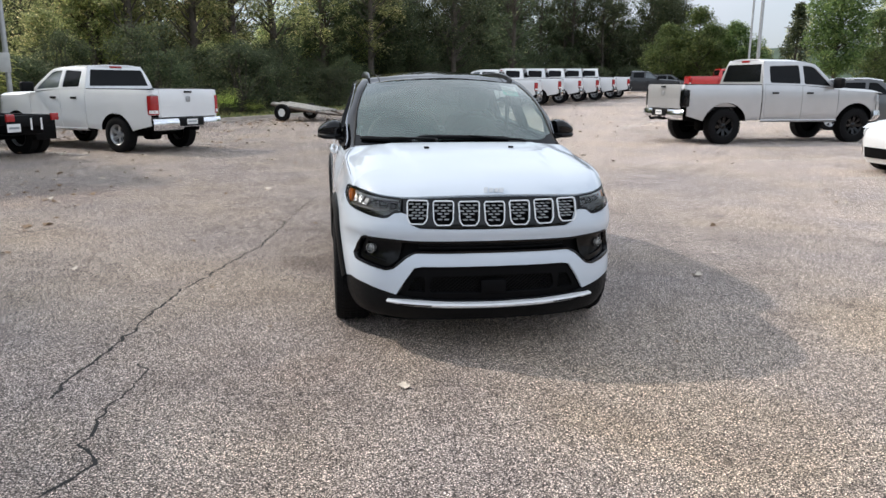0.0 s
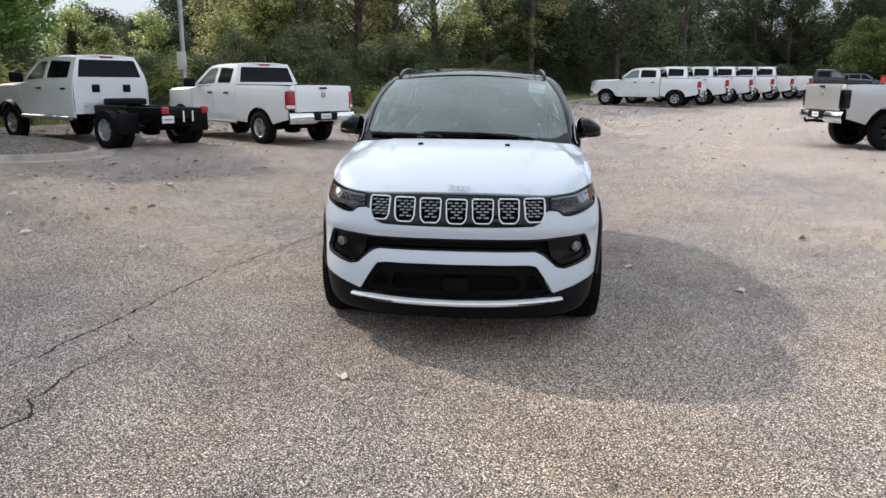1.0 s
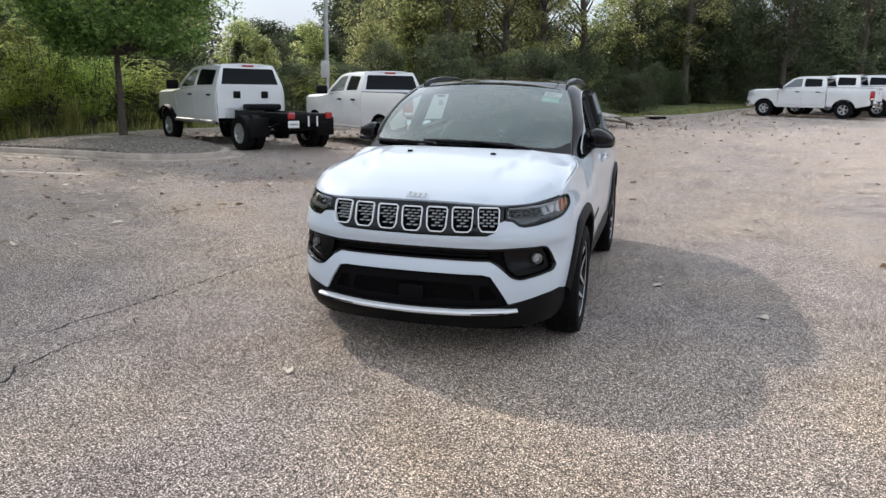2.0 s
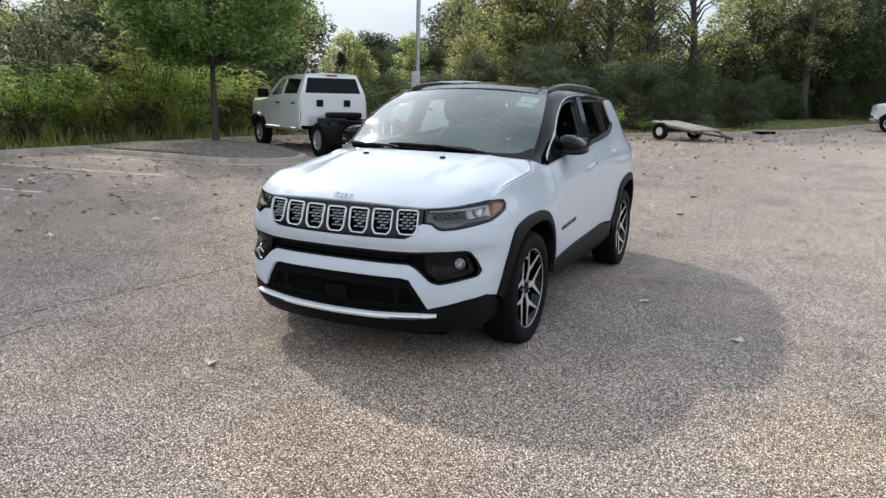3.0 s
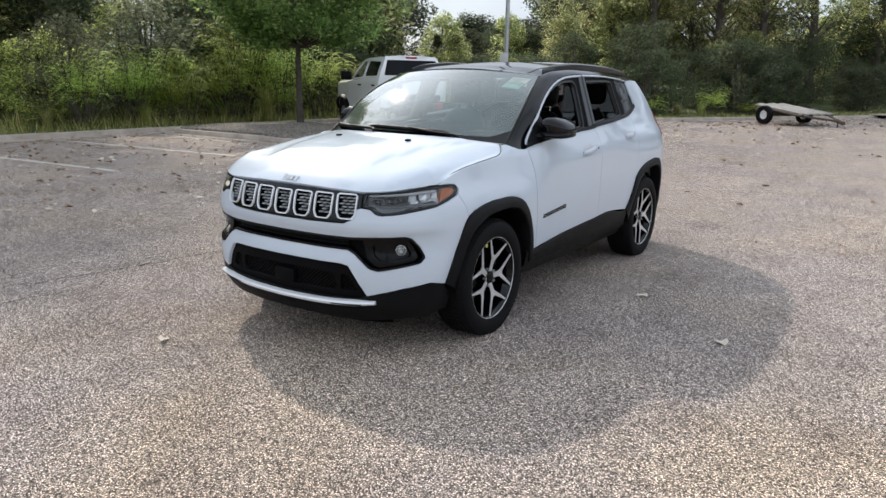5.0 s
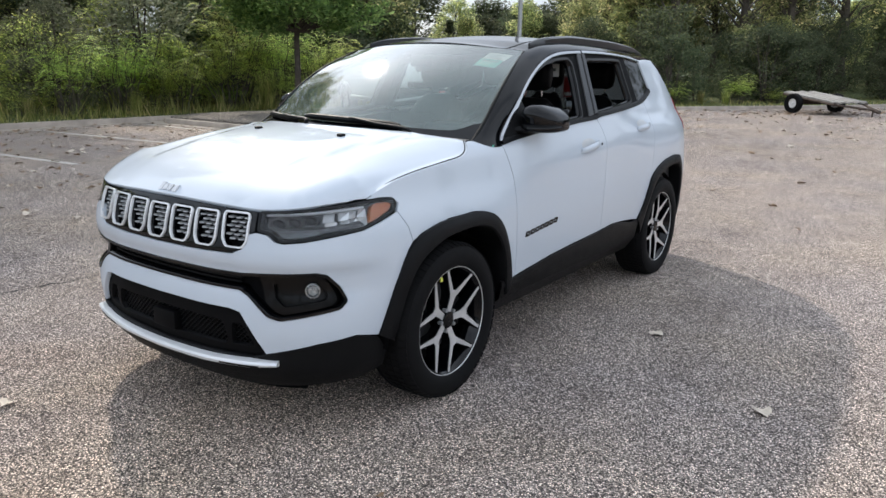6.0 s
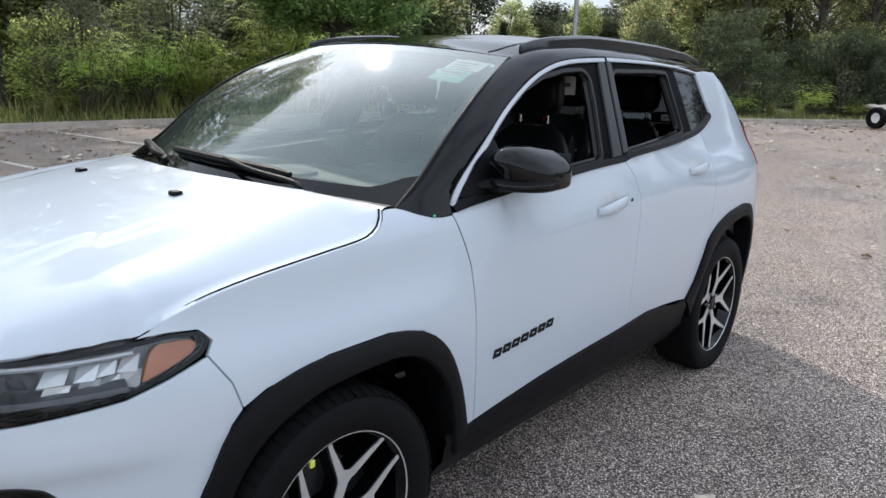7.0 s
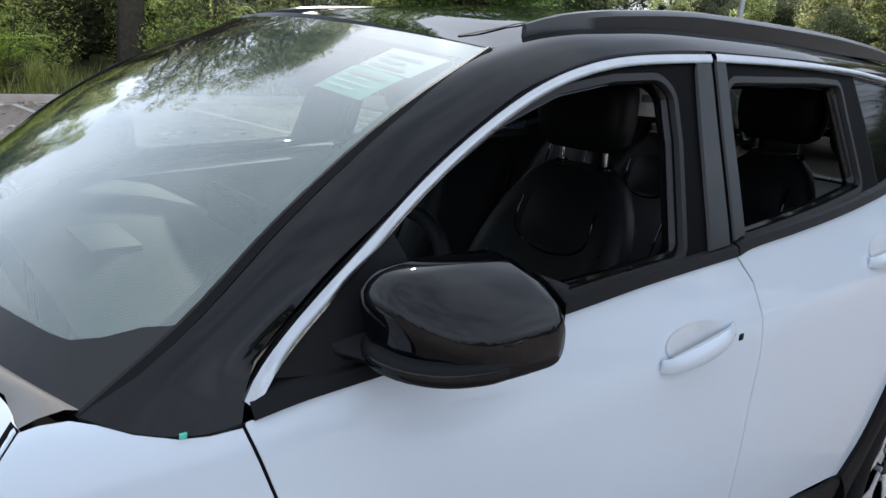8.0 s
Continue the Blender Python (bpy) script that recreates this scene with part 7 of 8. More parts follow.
def wagon(name, label, paint, m, length=4.5, height=1.65, group=""):
    """A plain parked SUV: forward -y, the front axle at y = 0."""
    t = thing(name, label, "car", m, group)
    k, hh = length / 4.4, height / 1.64
    plan = [(0, -0.88), (0.45, -0.84), (0.68, -0.70), (0.80, -0.40), (0.86, 0.1), (0.88, 1.0), (0.88, 2.0), (0.85, 2.8), (0.78, 3.3), (0.6, 3.47), (0, 3.5)]
    pr = spline([0.15, 0.3, 0.5, 0.7, 0.9, 1.02, 1.08, 1.35, 1.6], [0.10, 0.04, 0.01, 0, 0.01, 0.04, 0.07, 0.16, 0.28])
    S = Shell([(x, y * k) for x, y in plan], lambda a, y, z: pr(z / hh))
    A = lambda p: S.side([(y * k, z * hh) for y, z in p])
    wy = 2.64
    for s in (1, -1):
        f = arch_line(0, 0.35, 0.40, 0.28)
        r = arch_line(wy, 0.35, 0.40, 0.28)
        sheet("body_side", A([(-0.42, 0.28)] + f + r + [(3.2, 0.3), (3.3, 0.9), (3.1, 1.1), (0.5, 1.04), (-0.30, 0.98), (-0.45, 0.80)]), S.lift(), paint, t, step=0.16, depth=0.03, side=s)
        wins = [rounded(A(w), 0.04) for w in ([(0.95, 1.10), (1.62, 1.10), (1.60, 1.45), (1.35, 1.44)], [(1.72, 1.10), (2.45, 1.12), (2.42, 1.44), (1.70, 1.45)], [(2.55, 1.13), (2.95, 1.16), (2.80, 1.40), (2.52, 1.43)])]
        fr = sheet("upper_frame", A([(0.5, 1.045), (3.1, 1.105), (3.05, 1.40), (2.9, 1.50), (1.6, 1.54), (1.25, 1.50), (0.9, 1.28)]), S.lift(), paint, t, holes=wins, step=0.12, depth=0.03, side=s)
        for w in wins:
            sheet("side_window", w, S.lift(0.015), TRUCK_GLASS, fr, step=0.2, depth=0, gap=-0.004, side=s)
        for yy in (0, wy):
            truck_wheel(t, s * 0.77, yy * k, 0.35, s, STEEL_GREY, False, 5, 0.22)
            rows = [[Vector((s * x, y * k, z * hh)) for x in (0.87, 0.5)] for y, z in arch_line(yy, 0.35, 0.40, 0.28)]
            loft("wheel_arch", rows, BLACK_DEEP, t)
        part("side_mirror", boxed(min(s * 0.86, s * 1.02), max(s * 0.86, s * 1.02), 0.72 * k, 0.84 * k, 1.05 * hh, 1.2 * hh, 0.03, 3), BLACK_PLASTIC, t)
        hlp = A([(-0.72, 0.72), (-0.45, 0.76), (-0.30, 0.88), (-0.5, 0.88), (-0.72, 0.80)])
        sheet("headlamp", hlp, S.lift(-0.006), SILVER_PLASTIC, t, step=0.1, depth=0.02, side=s)
        sheet("intake", rounded(A([(-0.74, 0.36), (-0.52, 0.40), (-0.50, 0.55), (-0.72, 0.58)]), 0.04), S.lift(-0.004), BLACK_PLASTIC, t, step=0.1, depth=0.02, side=s)
        tlp = A([(3.1, 0.8), (3.32, 0.8), (3.30, 1.05), (3.1, 1.08)])
        sheet("tail_lamp", tlp, S.lift(-0.008), RED_LENS, t, step=0.1, depth=0.02, side=s)
    ue = S.uy(-0.42 * k)
    rows = [[S.at(u, z * hh, o) for u in np.linspace(-ue, ue, 21)] for z, o in ((0.20, 0.03), (0.35, 0), (0.6, -0.01), (0.8, 0.02), (0.90, 0.10))]
    loft("front_bumper", rows, paint, t)
    rows = [[S.at(u, z * hh, -0.012) for u in np.linspace(-S.ux(0.5), S.ux(0.5), 11)] for z in (0.30, 0.40, 0.50)]
    loft("grille", rows, BLACK_DEEP, t)
    rows = [[Vector((x * w, y * k, (z - 0.03 * x * x) * hh)) for x in np.linspace(-1, 1, 9)] for w, y, z in ((0.68, -0.74, 0.88), (0.80, -0.5, 0.96), (0.83, 0.0, 1.03), (0.82, 0.5, 1.08))]
    loft("hood", rows, paint, t)
    rows = [[Vector((x * w, (y + 0.1 * x * x) * k, z * hh)) for x in np.linspace(-1, 1, 9)] for w, y, z in ((0.80, 0.42, 1.07), (0.70, 0.85, 1.33), (0.62, 1.2, 1.53))]
    loft("windscreen", rows, TRUCK_GLASS, t)
    rows = [[Vector((x * w, y * k, (z - 0.05 * x ** 4) * hh)) for x in np.linspace(-1, 1, 9)] for w, y, z in ((0.63, 1.17, 1.54), (0.64, 1.6, 1.60), (0.63, 2.4, 1.60), (0.60, 2.95, 1.54))]
    loft("roof", rows, paint, t)
    rows = [[Vector((x * w, y * k, z * hh)) for x in np.linspace(-1, 1, 9)] for w, y, z in ((0.60, 2.93, 1.53), (0.75, 3.25, 1.10))]
    loft("rear_window", rows, TRUCK_GLASS, t)
    u3 = S.uy(3.19 * k)
    rows = [[S.at(u3 + (S.end - u3 - 0.001) * q, z * hh) for q in np.linspace(0, 1, 8)] for z in (0.25, 0.5, 0.8, 1.1)]
    loft("tail", rows, paint, t)
    loft("tail", [[Vector((-p.x, p.y, p.z)) for p in r] for r in rows], paint, t)
    part("underbody", boxed(-0.68, 0.68, -0.5 * k, 3.1 * k, 0.2, 0.5, 0.03), BLACK_DEEP, t)
    return t


wagon("hatchback", "white hatchback with black lower grille", FLEET_WHITE, pose(9.62, 6.95, 0, 0, 0, 274), 4.1, 1.55)
wagon("sport_utility", "dark grey SUV parked beyond the silver truck", GREY_PAINT, pose(19.6, 18.6, 0, 0, 0, 62), 4.7, 1.9)
far_suv = wagon("sport_utility", "dark grey SUV far off", GREY_PAINT, pose(31.0, 58.5, ground_z(31, 58), 0, 0, 70), 4.6, 1.75, "far parked vehicles")
white_far = wagon("sport_utility", "white SUV far off", FLEET_WHITE, pose(34.0, 60.0, ground_z(34, 60), 0, 0, 78), 4.5, 1.6, "far parked vehicles")
for x, y, a, o in ((26.0, 27.5, 170, white_far), (38.0, 49.0, 190, white_far), (41.5, 47.0, 185, far_suv), (45.0, 44.0, 170, white_far), (50.0, 42.0, 200, white_far), (37.0, 62.0, 75, far_suv), (44.0, 66.0, 80, white_far), (48.0, 30.0, 175, far_suv), (53.0, 37.0, 165, white_far)):
    copy_thing(o, pose(x, y, ground_z(x, y), 0, 0, a))

# ---- trees, shrubs, weeds ----
RNG = np.random.default_rng(7)


def leaf_cloud(centres, radii, per, size, flat=0.75):
    """Leaf faces in clumps: each a small folded diamond."""
    n = len(centres) * per
    c = np.repeat(np.array(centres, float), per, 0)
    r = np.repeat(np.array(radii, float), per)[:, None]
    d = RNG.normal(size=(n, 3))
    d /= np.linalg.norm(d, axis=1, keepdims=True)
    c = c + d * r * RNG.uniform(0.25, 1.0, (n, 1)) ** 0.6 * np.array([1, 1, flat])
    a = RNG.normal(size=(n, 3)) * np.array([1, 1, 0.55])
    a /= np.linalg.norm(a, axis=1, keepdims=True)
    b = np.cross(a, RNG.normal(size=(n, 3)) * 0.5 + np.array([0, 0, 1.0]))
    b /= np.linalg.norm(b, axis=1, keepdims=True) + 1e-9
    s = size * RNG.uniform(0.6, 1.3, (n, 1))
    v = np.stack([c - a * s, c + b * s * 0.45, c + a * s, c - b * s * 0.45], 1).reshape(-1, 3)
    f = np.arange(4 * n).reshape(-1, 4)
    return v, f


def leaf_mesh(name, v, f, material, parent, label=""):
    me = bpy.data.meshes.new(name)
    me.from_pydata(v.tolist(), [], f.tolist())
    me.materials.append(material)
    ob = new(name, me)
    ob.parent = parent
    return tagged(ob, label) if label else ob


def limb_mesh(bm, p, q, r0, r1, sides=6, wob=0.08, steps=4):
    pts, rad = [], []
    for k in range(steps + 1):
        t = k / steps
        w = Vector(RNG.normal(size=3)) * wob * (q - p).length * (0 if k in (0, steps) else 0.5)
        pts.append(p.lerp(q, t) + w + Vector((0, 0, 0.1 * (q - p).length * t * (1 - t))))
        rad.append(r0 + (r1 - r0) * t)
    part_bm = tube(pts, rad, sides, caps=False)
    me = bpy.data.meshes.new("tmp")
    part_bm.to_mesh(me)
    part_bm.free()
    bm.from_mesh(me)
    bpy.data.meshes.remove(me)


def tree(name, label, h, base, radius, clumps, per, size, trunk_r, leaf, m, shape=1.0, group="", lean=0.0, clump_r=0.5, stems=1, cat="tree", low=0.85):
    t = thing(name, label, cat, m, group)
    bm = bmesh.new()
    tops = []
    for st in range(stems):
        off = Vector((RNG.uniform(-1, 1), RNG.uniform(-1, 1), 0)) * (0.25 * radius if stems > 1 else 0)
        pts = [Vector((0, 0, -0.1)) + off * 0.3]
        n = 7
        for k in range(1, n + 1):
            pts.append(Vector((lean * k / n * h + RNG.normal() * 0.006 * h, RNG.normal() * 0.006 * h, h * 0.93 * k / n)) + off * (0.3 + k / n))
        tm = tube(pts, [trunk_r * (1.25 if k == 0 else 1.0) * (1 - 0.9 * k / n) + 0.012 for k in range(n + 1)], 9, caps=False)
        me = bpy.data.meshes.new("tmp")
        tm.to_mesh(me)
        tm.free()
        bm.from_mesh(me)
        bpy.data.meshes.remove(me)
        tops.append(pts)
    cs, rs = [], []
    for k in range(clumps):
        z = base + (h - base) * RNG.uniform(0, 1) ** low
        q = (z - base) / (h - base)
        prof = (math.sin(math.pi * min(1, q * 0.86 + 0.14)) ** 0.7) * shape + (1 - shape) * (1 - q)
        rr = radius * prof * math.sqrt(RNG.uniform(0.15, 1.0)) * RNG.uniform(0.8, 1.15)
        a = RNG.uniform(0, 2 * math.pi)
        pts = tops[k % stems]
        i = min(len(pts) - 2, int(z / h * (len(pts) - 1)))
        ax = pts[i].lerp(pts[i + 1], 0.5)
        c = Vector((ax.x + rr * math.cos(a), ax.y + rr * math.sin(a), z))
        cs.append(c)
        rs.append(clump_r * RNG.uniform(0.7, 1.3))
        if k % 2 == 0:
            zz = max(base * (0.7 if low < 1 else 0.96), z - rr * 0.75)
            i = min(len(pts) - 2, int(zz / h * (len(pts) - 1)))
            root = pts[i].lerp(pts[i + 1], (zz / h * (len(pts) - 1)) - i)
            limb_mesh(bm, root, c, max(0.012, trunk_r * 0.32 * (1 - 0.6 * q)), 0.008, 5)
    part("trunk", bm, BARK, t)
    v, f = leaf_cloud(cs, rs, per, size)
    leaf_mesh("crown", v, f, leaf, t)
    return t


# young maple on the island
tree("maple_tree", "young green maple with a slim trunk on the island", 6.8, 2.3, 2.75, 270, 150, 0.075, 0.082, LEAF_MAPLE, pose(-12.45, 11.8, 0.2, 0, 0, 40), clump_r=0.48, low=1.5)
# great tree at the lot's edge
OAK = Vector((-18.8, 6.07))
tree("oak_tree", "tall spreading tree with a thick trunk beside the lot", 13.8, 5.2, 5.2, 400, 110, 0.09, 0.34, LEAF_WOOD, pose(OAK.x, OAK.y, 0.1), clump_r=0.7)
tall = [tree("woodland_tree", "tall green woodland tree with a bare lower trunk", h, b, r, 95, 110, 0.10, tr, LEAF_WOOD, pose(x, y, 0.2, 0, 0, a), group="woodland trees", clump_r=0.75, lean=ln)
        for h, b, r, tr, x, y, a, ln in ((14, 3.2, 2.9, 0.27, -10.42, 35.2, 0, 0.0), (15, 3.8, 2.6, 0.26, -6.58, 41.2, 70, 0.03), (13.5, 3.0, 3.1, 0.29, -3.56, 42.3, 200, 0.06))]
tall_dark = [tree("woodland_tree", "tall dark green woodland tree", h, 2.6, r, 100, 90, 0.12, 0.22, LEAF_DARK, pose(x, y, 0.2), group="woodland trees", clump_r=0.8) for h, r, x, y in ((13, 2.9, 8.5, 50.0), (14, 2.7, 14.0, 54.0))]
small = [tree("woodland_tree", "small leafy woodland tree", h, 0.9, r, 90, 100, 0.10, 0.10, LEAF_WOOD, pose(x, y, 0.2), group="woodland trees", clump_r=0.6, stems=2)
         for h, r, x, y in ((7.0, 2.1, -21, 16), (6.0, 1.8, -18, 21))]
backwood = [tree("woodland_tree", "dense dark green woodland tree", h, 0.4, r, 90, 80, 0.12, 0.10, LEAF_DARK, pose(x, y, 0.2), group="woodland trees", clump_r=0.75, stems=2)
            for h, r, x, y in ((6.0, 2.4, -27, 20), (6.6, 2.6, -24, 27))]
fir = tree("cedar_tree", "dark green cone-shaped cedar", 6.0, 0.4, 1.7, 120, 55, 0.10, 0.12, LEAF_DARK, pose(-19.5, 24.5, 0.2), shape=0.0, group="woodland trees", clump_r=0.4)
bush = [tree("shrub", "leafy green roadside shrub", h, 0.15, r, 60, 110, 0.050, 0.03, LEAF_BUSH, pose(x, y, 0.15), group="shrubs along the verge", clump_r=0.42, stems=4, cat="shrub")
        for h, r, x, y in ((2.3, 1.3, -17.0, 7.0), (1.7, 1.2, -16.6, 10.5), (2.9, 1.2, -17.5, 13.5))]
bush += [tree("shrub", "silvery grey-green roadside shrub", 2.8, 0.2, 1.2, 60, 90, 0.055, 0.03, LEAF_OLIVE, pose(-18.2, 11.8, 0.15), group="shrubs along the verge", clump_r=0.4, stems=4, cat="shrub")]
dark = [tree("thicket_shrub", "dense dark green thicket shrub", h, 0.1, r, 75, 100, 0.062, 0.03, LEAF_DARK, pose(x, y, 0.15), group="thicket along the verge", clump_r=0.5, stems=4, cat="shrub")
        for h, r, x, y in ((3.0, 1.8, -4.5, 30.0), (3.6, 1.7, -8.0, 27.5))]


def along(s, d):
    """A place d metres behind the kerb at the share s of its visible run."""
    i = s * (len(edge) - 2)
    k = int(i)
    a, b = Vector(edge[k]), Vector(edge[k + 1])
    t = (b - a).normalized()
    p = a.lerp(b, i - k)
    return p.x - t.y * d, p.y + t.x * d


run = [i for i, p in enumerate(edge) if p[1] > -14 and p[0] < 60]
S0, S1 = run[0] / (len(edge) - 2), run[-1] / (len(edge) - 2)
POLE_AZ = math.atan2(-12.9, 24.4)


def room(x, y):
    """Tallest growth that leaves the open sky beside the lamp pole."""
    az, d = math.atan2(x - 2.5, y + 4.4), math.hypot(x - 2.5, y + 4.4)
    gap = smoothstep(0.005, 0.03, az - (POLE_AZ - 0.130)) * (1 - smoothstep(0.0, 0.025, az - (POLE_AZ + 0.055)))
    for mid, half in ((-0.985, 0.012), (-0.132, 0.036)):
        gap = max(gap, 1 - smoothstep(half, half + 0.02, abs(az - mid)))
    if y > 40:
        gap = max(gap, smoothstep(0.41, 0.45, math.atan2(x, y + 4.9)))
    return (1.5 + 0.060 * d) * gap + 30 * (1 - gap)


def in_clearing(x, y, r):
    """True within r of the strip of grass between the kerb and the great tree."""
    return -20.0 < x < -13.5 and abs(y - OAK.y - 0.3 * (OAK.x - x)) < r


def put(src, x, y, k, base_h):
    lim = room(x, y)
    # the thick trunk beside the lot stands free
    if in_clearing(x, y, 1.5):
        return
    if base_h * k > lim:
        k = lim / base_h * random.uniform(0.8, 1.0)
    if k < 0.42:
        return
    copy_thing(src, Matrix.Translation((x, y, ground_z(x, y) + 0.12)) @ Euler((0, 0, random.uniform(0, 6.28))).to_matrix().to_4x4() @ Matrix.Diagonal((k * random.uniform(0.9, 1.15), k * random.uniform(0.9, 1.15), k, 1)))


random.seed(11)
VIEW = Vector((1.5, -4.5))


def size_for(x, y, lo, hi):
    """Scale of a 14 m tree: lower growth near the lot's open side, taller towards the back."""
    d = (Vector((x, y)) - VIEW).length
    return random.uniform(lo, hi) * (0.52 + 0.48 * smoothstep(24, 44, d))


for x, y, k in ((2.2, 46.5, 0.85), (-0.9, 46.0, 0.75), (-5.2, 42.0, 0.95), (-2.6, 43.0, 1.0), (-12.6, 37.5, 0.9)):
    put(random.choice(tall), x, y, k, 14)
for k in range(74):
    s = S0 + (S1 - S0) * (k + random.random()) / 74
    x, y = along(s, random.uniform(8, 14))
    thin_out = -12 < x < 3 and y > 28 and k % 3 == 0
    if not thin_out and not ((x - OAK.x) ** 2 + (y - OAK.y) ** 2 < 12):
        put(random.choice(tall_dark if x > 3 else tall), x, y, size_for(x, y, 0.7, 1.0), 14)
for k in range(22):
    s = S0 + (S1 - S0) * (k + random.random()) / 22
    x, y = along(s, random.uniform(17, 28))
    if y < 30 or x > 3:
        put(random.choice(tall_dark if x > 3 else tall), x, y, size_for(x, y, 0.7, 1.05), 14)
for k in range(60):
    s = S0 + (S1 - S0) * (k + random.random()) / 60
    x, y = along(s, random.uniform(5.5, 10))
    if y < 24 or x > 4 or k % 3 == 0:
        put(random.choice(backwood if x > 3 or (y < 24 and k % 3) else small), x, y, random.uniform(0.5, 0.85) * (0.8 if y > 24 else 1.0), 6.5)
for x, y in ((-0.5, 48.0), (1.8, 49.0), (3.6, 50.5), (-2.8, 47.0)):
    put(random.choice(backwood), x, y, 1.1, 6.0)
# low dark growth that closes the woods behind the trunks
for k in range(70):
    s = S0 + (S1 - S0) * (k + random.random()) / 70
    x, y = along(s, random.uniform(13, 19))
    put(random.choice(backwood + small if x < 4 else backwood), x, y, random.uniform(0.8, 1.25) * (0.7 if -12 < x < 3 and y > 28 else 1.0), 6.0)
for k in range(4):
    x, y = along(S0 + (S1 - S0) * random.uniform(0.12, 0.3), random.uniform(8, 12))
    put(fir, x, y, random.uniform(0.8, 1.2), 6)
for k in range(64):
    s = S0 + (S1 - S0) * (k + random.random()) / 64
    x, y = along(s, random.uniform(2.2, 5.0))
    if y > 18:
        put(random.choice(dark), x, y, random.uniform(0.5, 0.75), 3.3)
        if random.random() < 0.5:
            x, y = along(s, random.uniform(4, 7))
            put(random.choice(dark), x, y, random.uniform(0.6, 0.9), 3.3)
    else:
        put(random.choice(bush), x, y, random.uniform(0.7, 1.25), 2.3)
        x, y = along(s + 0.002, random.uniform(4.5, 8))
        put(random.choice(bush + dark), x, y, random.uniform(1.1, 1.7), 2.3)

# deep growth that shuts out the horizon under the crowns
for k in range(46):
    s = S0 + (S1 - S0) * 0.62 * (k + random.random()) / 46
    x, y = along(s, random.uniform(20, 28))
    put(random.choice(backwood), x, y, random.uniform(0.9, 1.3), 6.0)


def frond_shrub(label, h, spread, stems, m, group="shrubs along the verge"):
    """A sumac-like shrub: leaning stems that carry drooping fronds of paired leaflets."""
    t = thing("sumac_shrub", label, "shrub", m, group)
    quads = []
    for k in range(stems):
        a = RNG.uniform(0, 6.28)
        out = Vector((math.cos(a), math.sin(a), 0)) * spread * math.sqrt(RNG.uniform(0.05, 1))
        tip = out + Vector((0, 0, h * RNG.uniform(0.55, 0.95)))
        bm = bmesh.new()
        limb_mesh(bm, out * 0.3, tip, 0.018, 0.007, 5)
        part("stem", bm, BARK, t)
        for q in range(11):
            b = RNG.uniform(0, 6.28)
            d = Vector((math.cos(b), math.sin(b), 0))
            side = Vector((-d.y, d.x, 0))
            root = out * 0.3 + (tip - out * 0.3) * RNG.uniform(0.55, 1.0)
            ln = RNG.uniform(0.35, 0.65)
            for i in range(10):
                u = (i + 1) / 10
                c = root + d * ln * u + Vector((0, 0, ln * (0.55 * u - 0.75 * u * u)))
                for sg in (1, -1):
                    e = (side * sg + d * 0.45).normalized() * 0.115 * (1.1 - 0.6 * u) + Vector((0, 0, -0.03))
                    w = d * 0.018
                    quads.append([c, c + e * 0.45 + w, c + e, c + e * 0.45 - w])
    v = np.array([[tuple(p) for p in q] for q in quads]).reshape(-1, 3)
    leaf_mesh("crown", v, np.arange(len(v)).reshape(-1, 4), LEAF_SUMAC, t)
    return t


def grass_clump(label, h, m):
    """A clump of tall arching grass blades."""
    n = 260
    v = []
    for k in range(n):
        a, b = RNG.uniform(0, 6.28), RNG.uniform(0, 6.28)
        base = np.array([math.cos(b), math.sin(b), 0]) * 0.22 * math.sqrt(RNG.uniform())
        d, sd = np.array([math.cos(a), math.sin(a), 0]), np.array([-math.sin(a), math.cos(a), 0]) * RNG.uniform(0.006, 0.012)
        hh, r = h * RNG.uniform(0.5, 1.0), h * RNG.uniform(0.15, 0.55)
        pts = [base + d * r * u ** 2 + np.array([0, 0, hh * (1.35 * u - 0.5 * u ** 3)]) for u in (0, 0.4, 0.75, 1.0)]
        for i, (p, q) in enumerate(zip(pts, pts[1:])):
            w0, w1 = 1 - i / 3.2, 1 - (i + 1) / 3.2
            v.append([p - sd * w0, p + sd * w0, q + sd * w1, q - sd * w1])
    v = np.array(v).reshape(-1, 3)
    ob = leaf_mesh("grass_clump", v, np.arange(len(v)).reshape(-1, 4), GRASS_LEAF, None, label)
    ob.matrix_basis = m
    return tagged(ob, category="grass", group="tall grass clumps")


LEAF_SUMAC = leaf_material("sumac_leaflets", (0.06, 0.12, 0.02), (0.31, 0.42, 0.06), (0.55, 0.55, 0.11), 0.08, thin=3.5)
GRASS_LEAF = leaf_material("grass_blades", (0.09, 0.13, 0.03), (0.33, 0.36, 0.09), (0.55, 0.47, 0.18), 0.2, thin=2.2)
sumac = [frond_shrub("yellow-green sumac shrub with drooping fronds", h, r, n, pose(x, y, 0.15)) for h, r, n, x, y in ((2.9, 1.25, 26, -15.6, 13.9), (2.3, 1.1, 20, -15.4, 11.9))]
for x, y, k, a in ((-15.2, 15.6, 0.9, 40), (-15.7, 8.6, 0.75, 130), (-15.8, 0.6, 0.9, 300), (-11.6, 21.3, 0.8, 70), (-15.4, 10.2, 0.85, 15), (-15.3, 7.0, 0.7, 96), (-15.5, 2.6, 0.75, 163), (-16.3, 12.8, 1.15, 200), (-15.2, -1.6, 0.85, 251), (-14.6, 17.0, 0.75, 310), (-16.4, 9.2, 1.05, 341)):
    copy_thing(sumac[int(a) % 2], pose(x, y, 0.12, 0, 0, a) @ Matrix.Scale(k, 4))
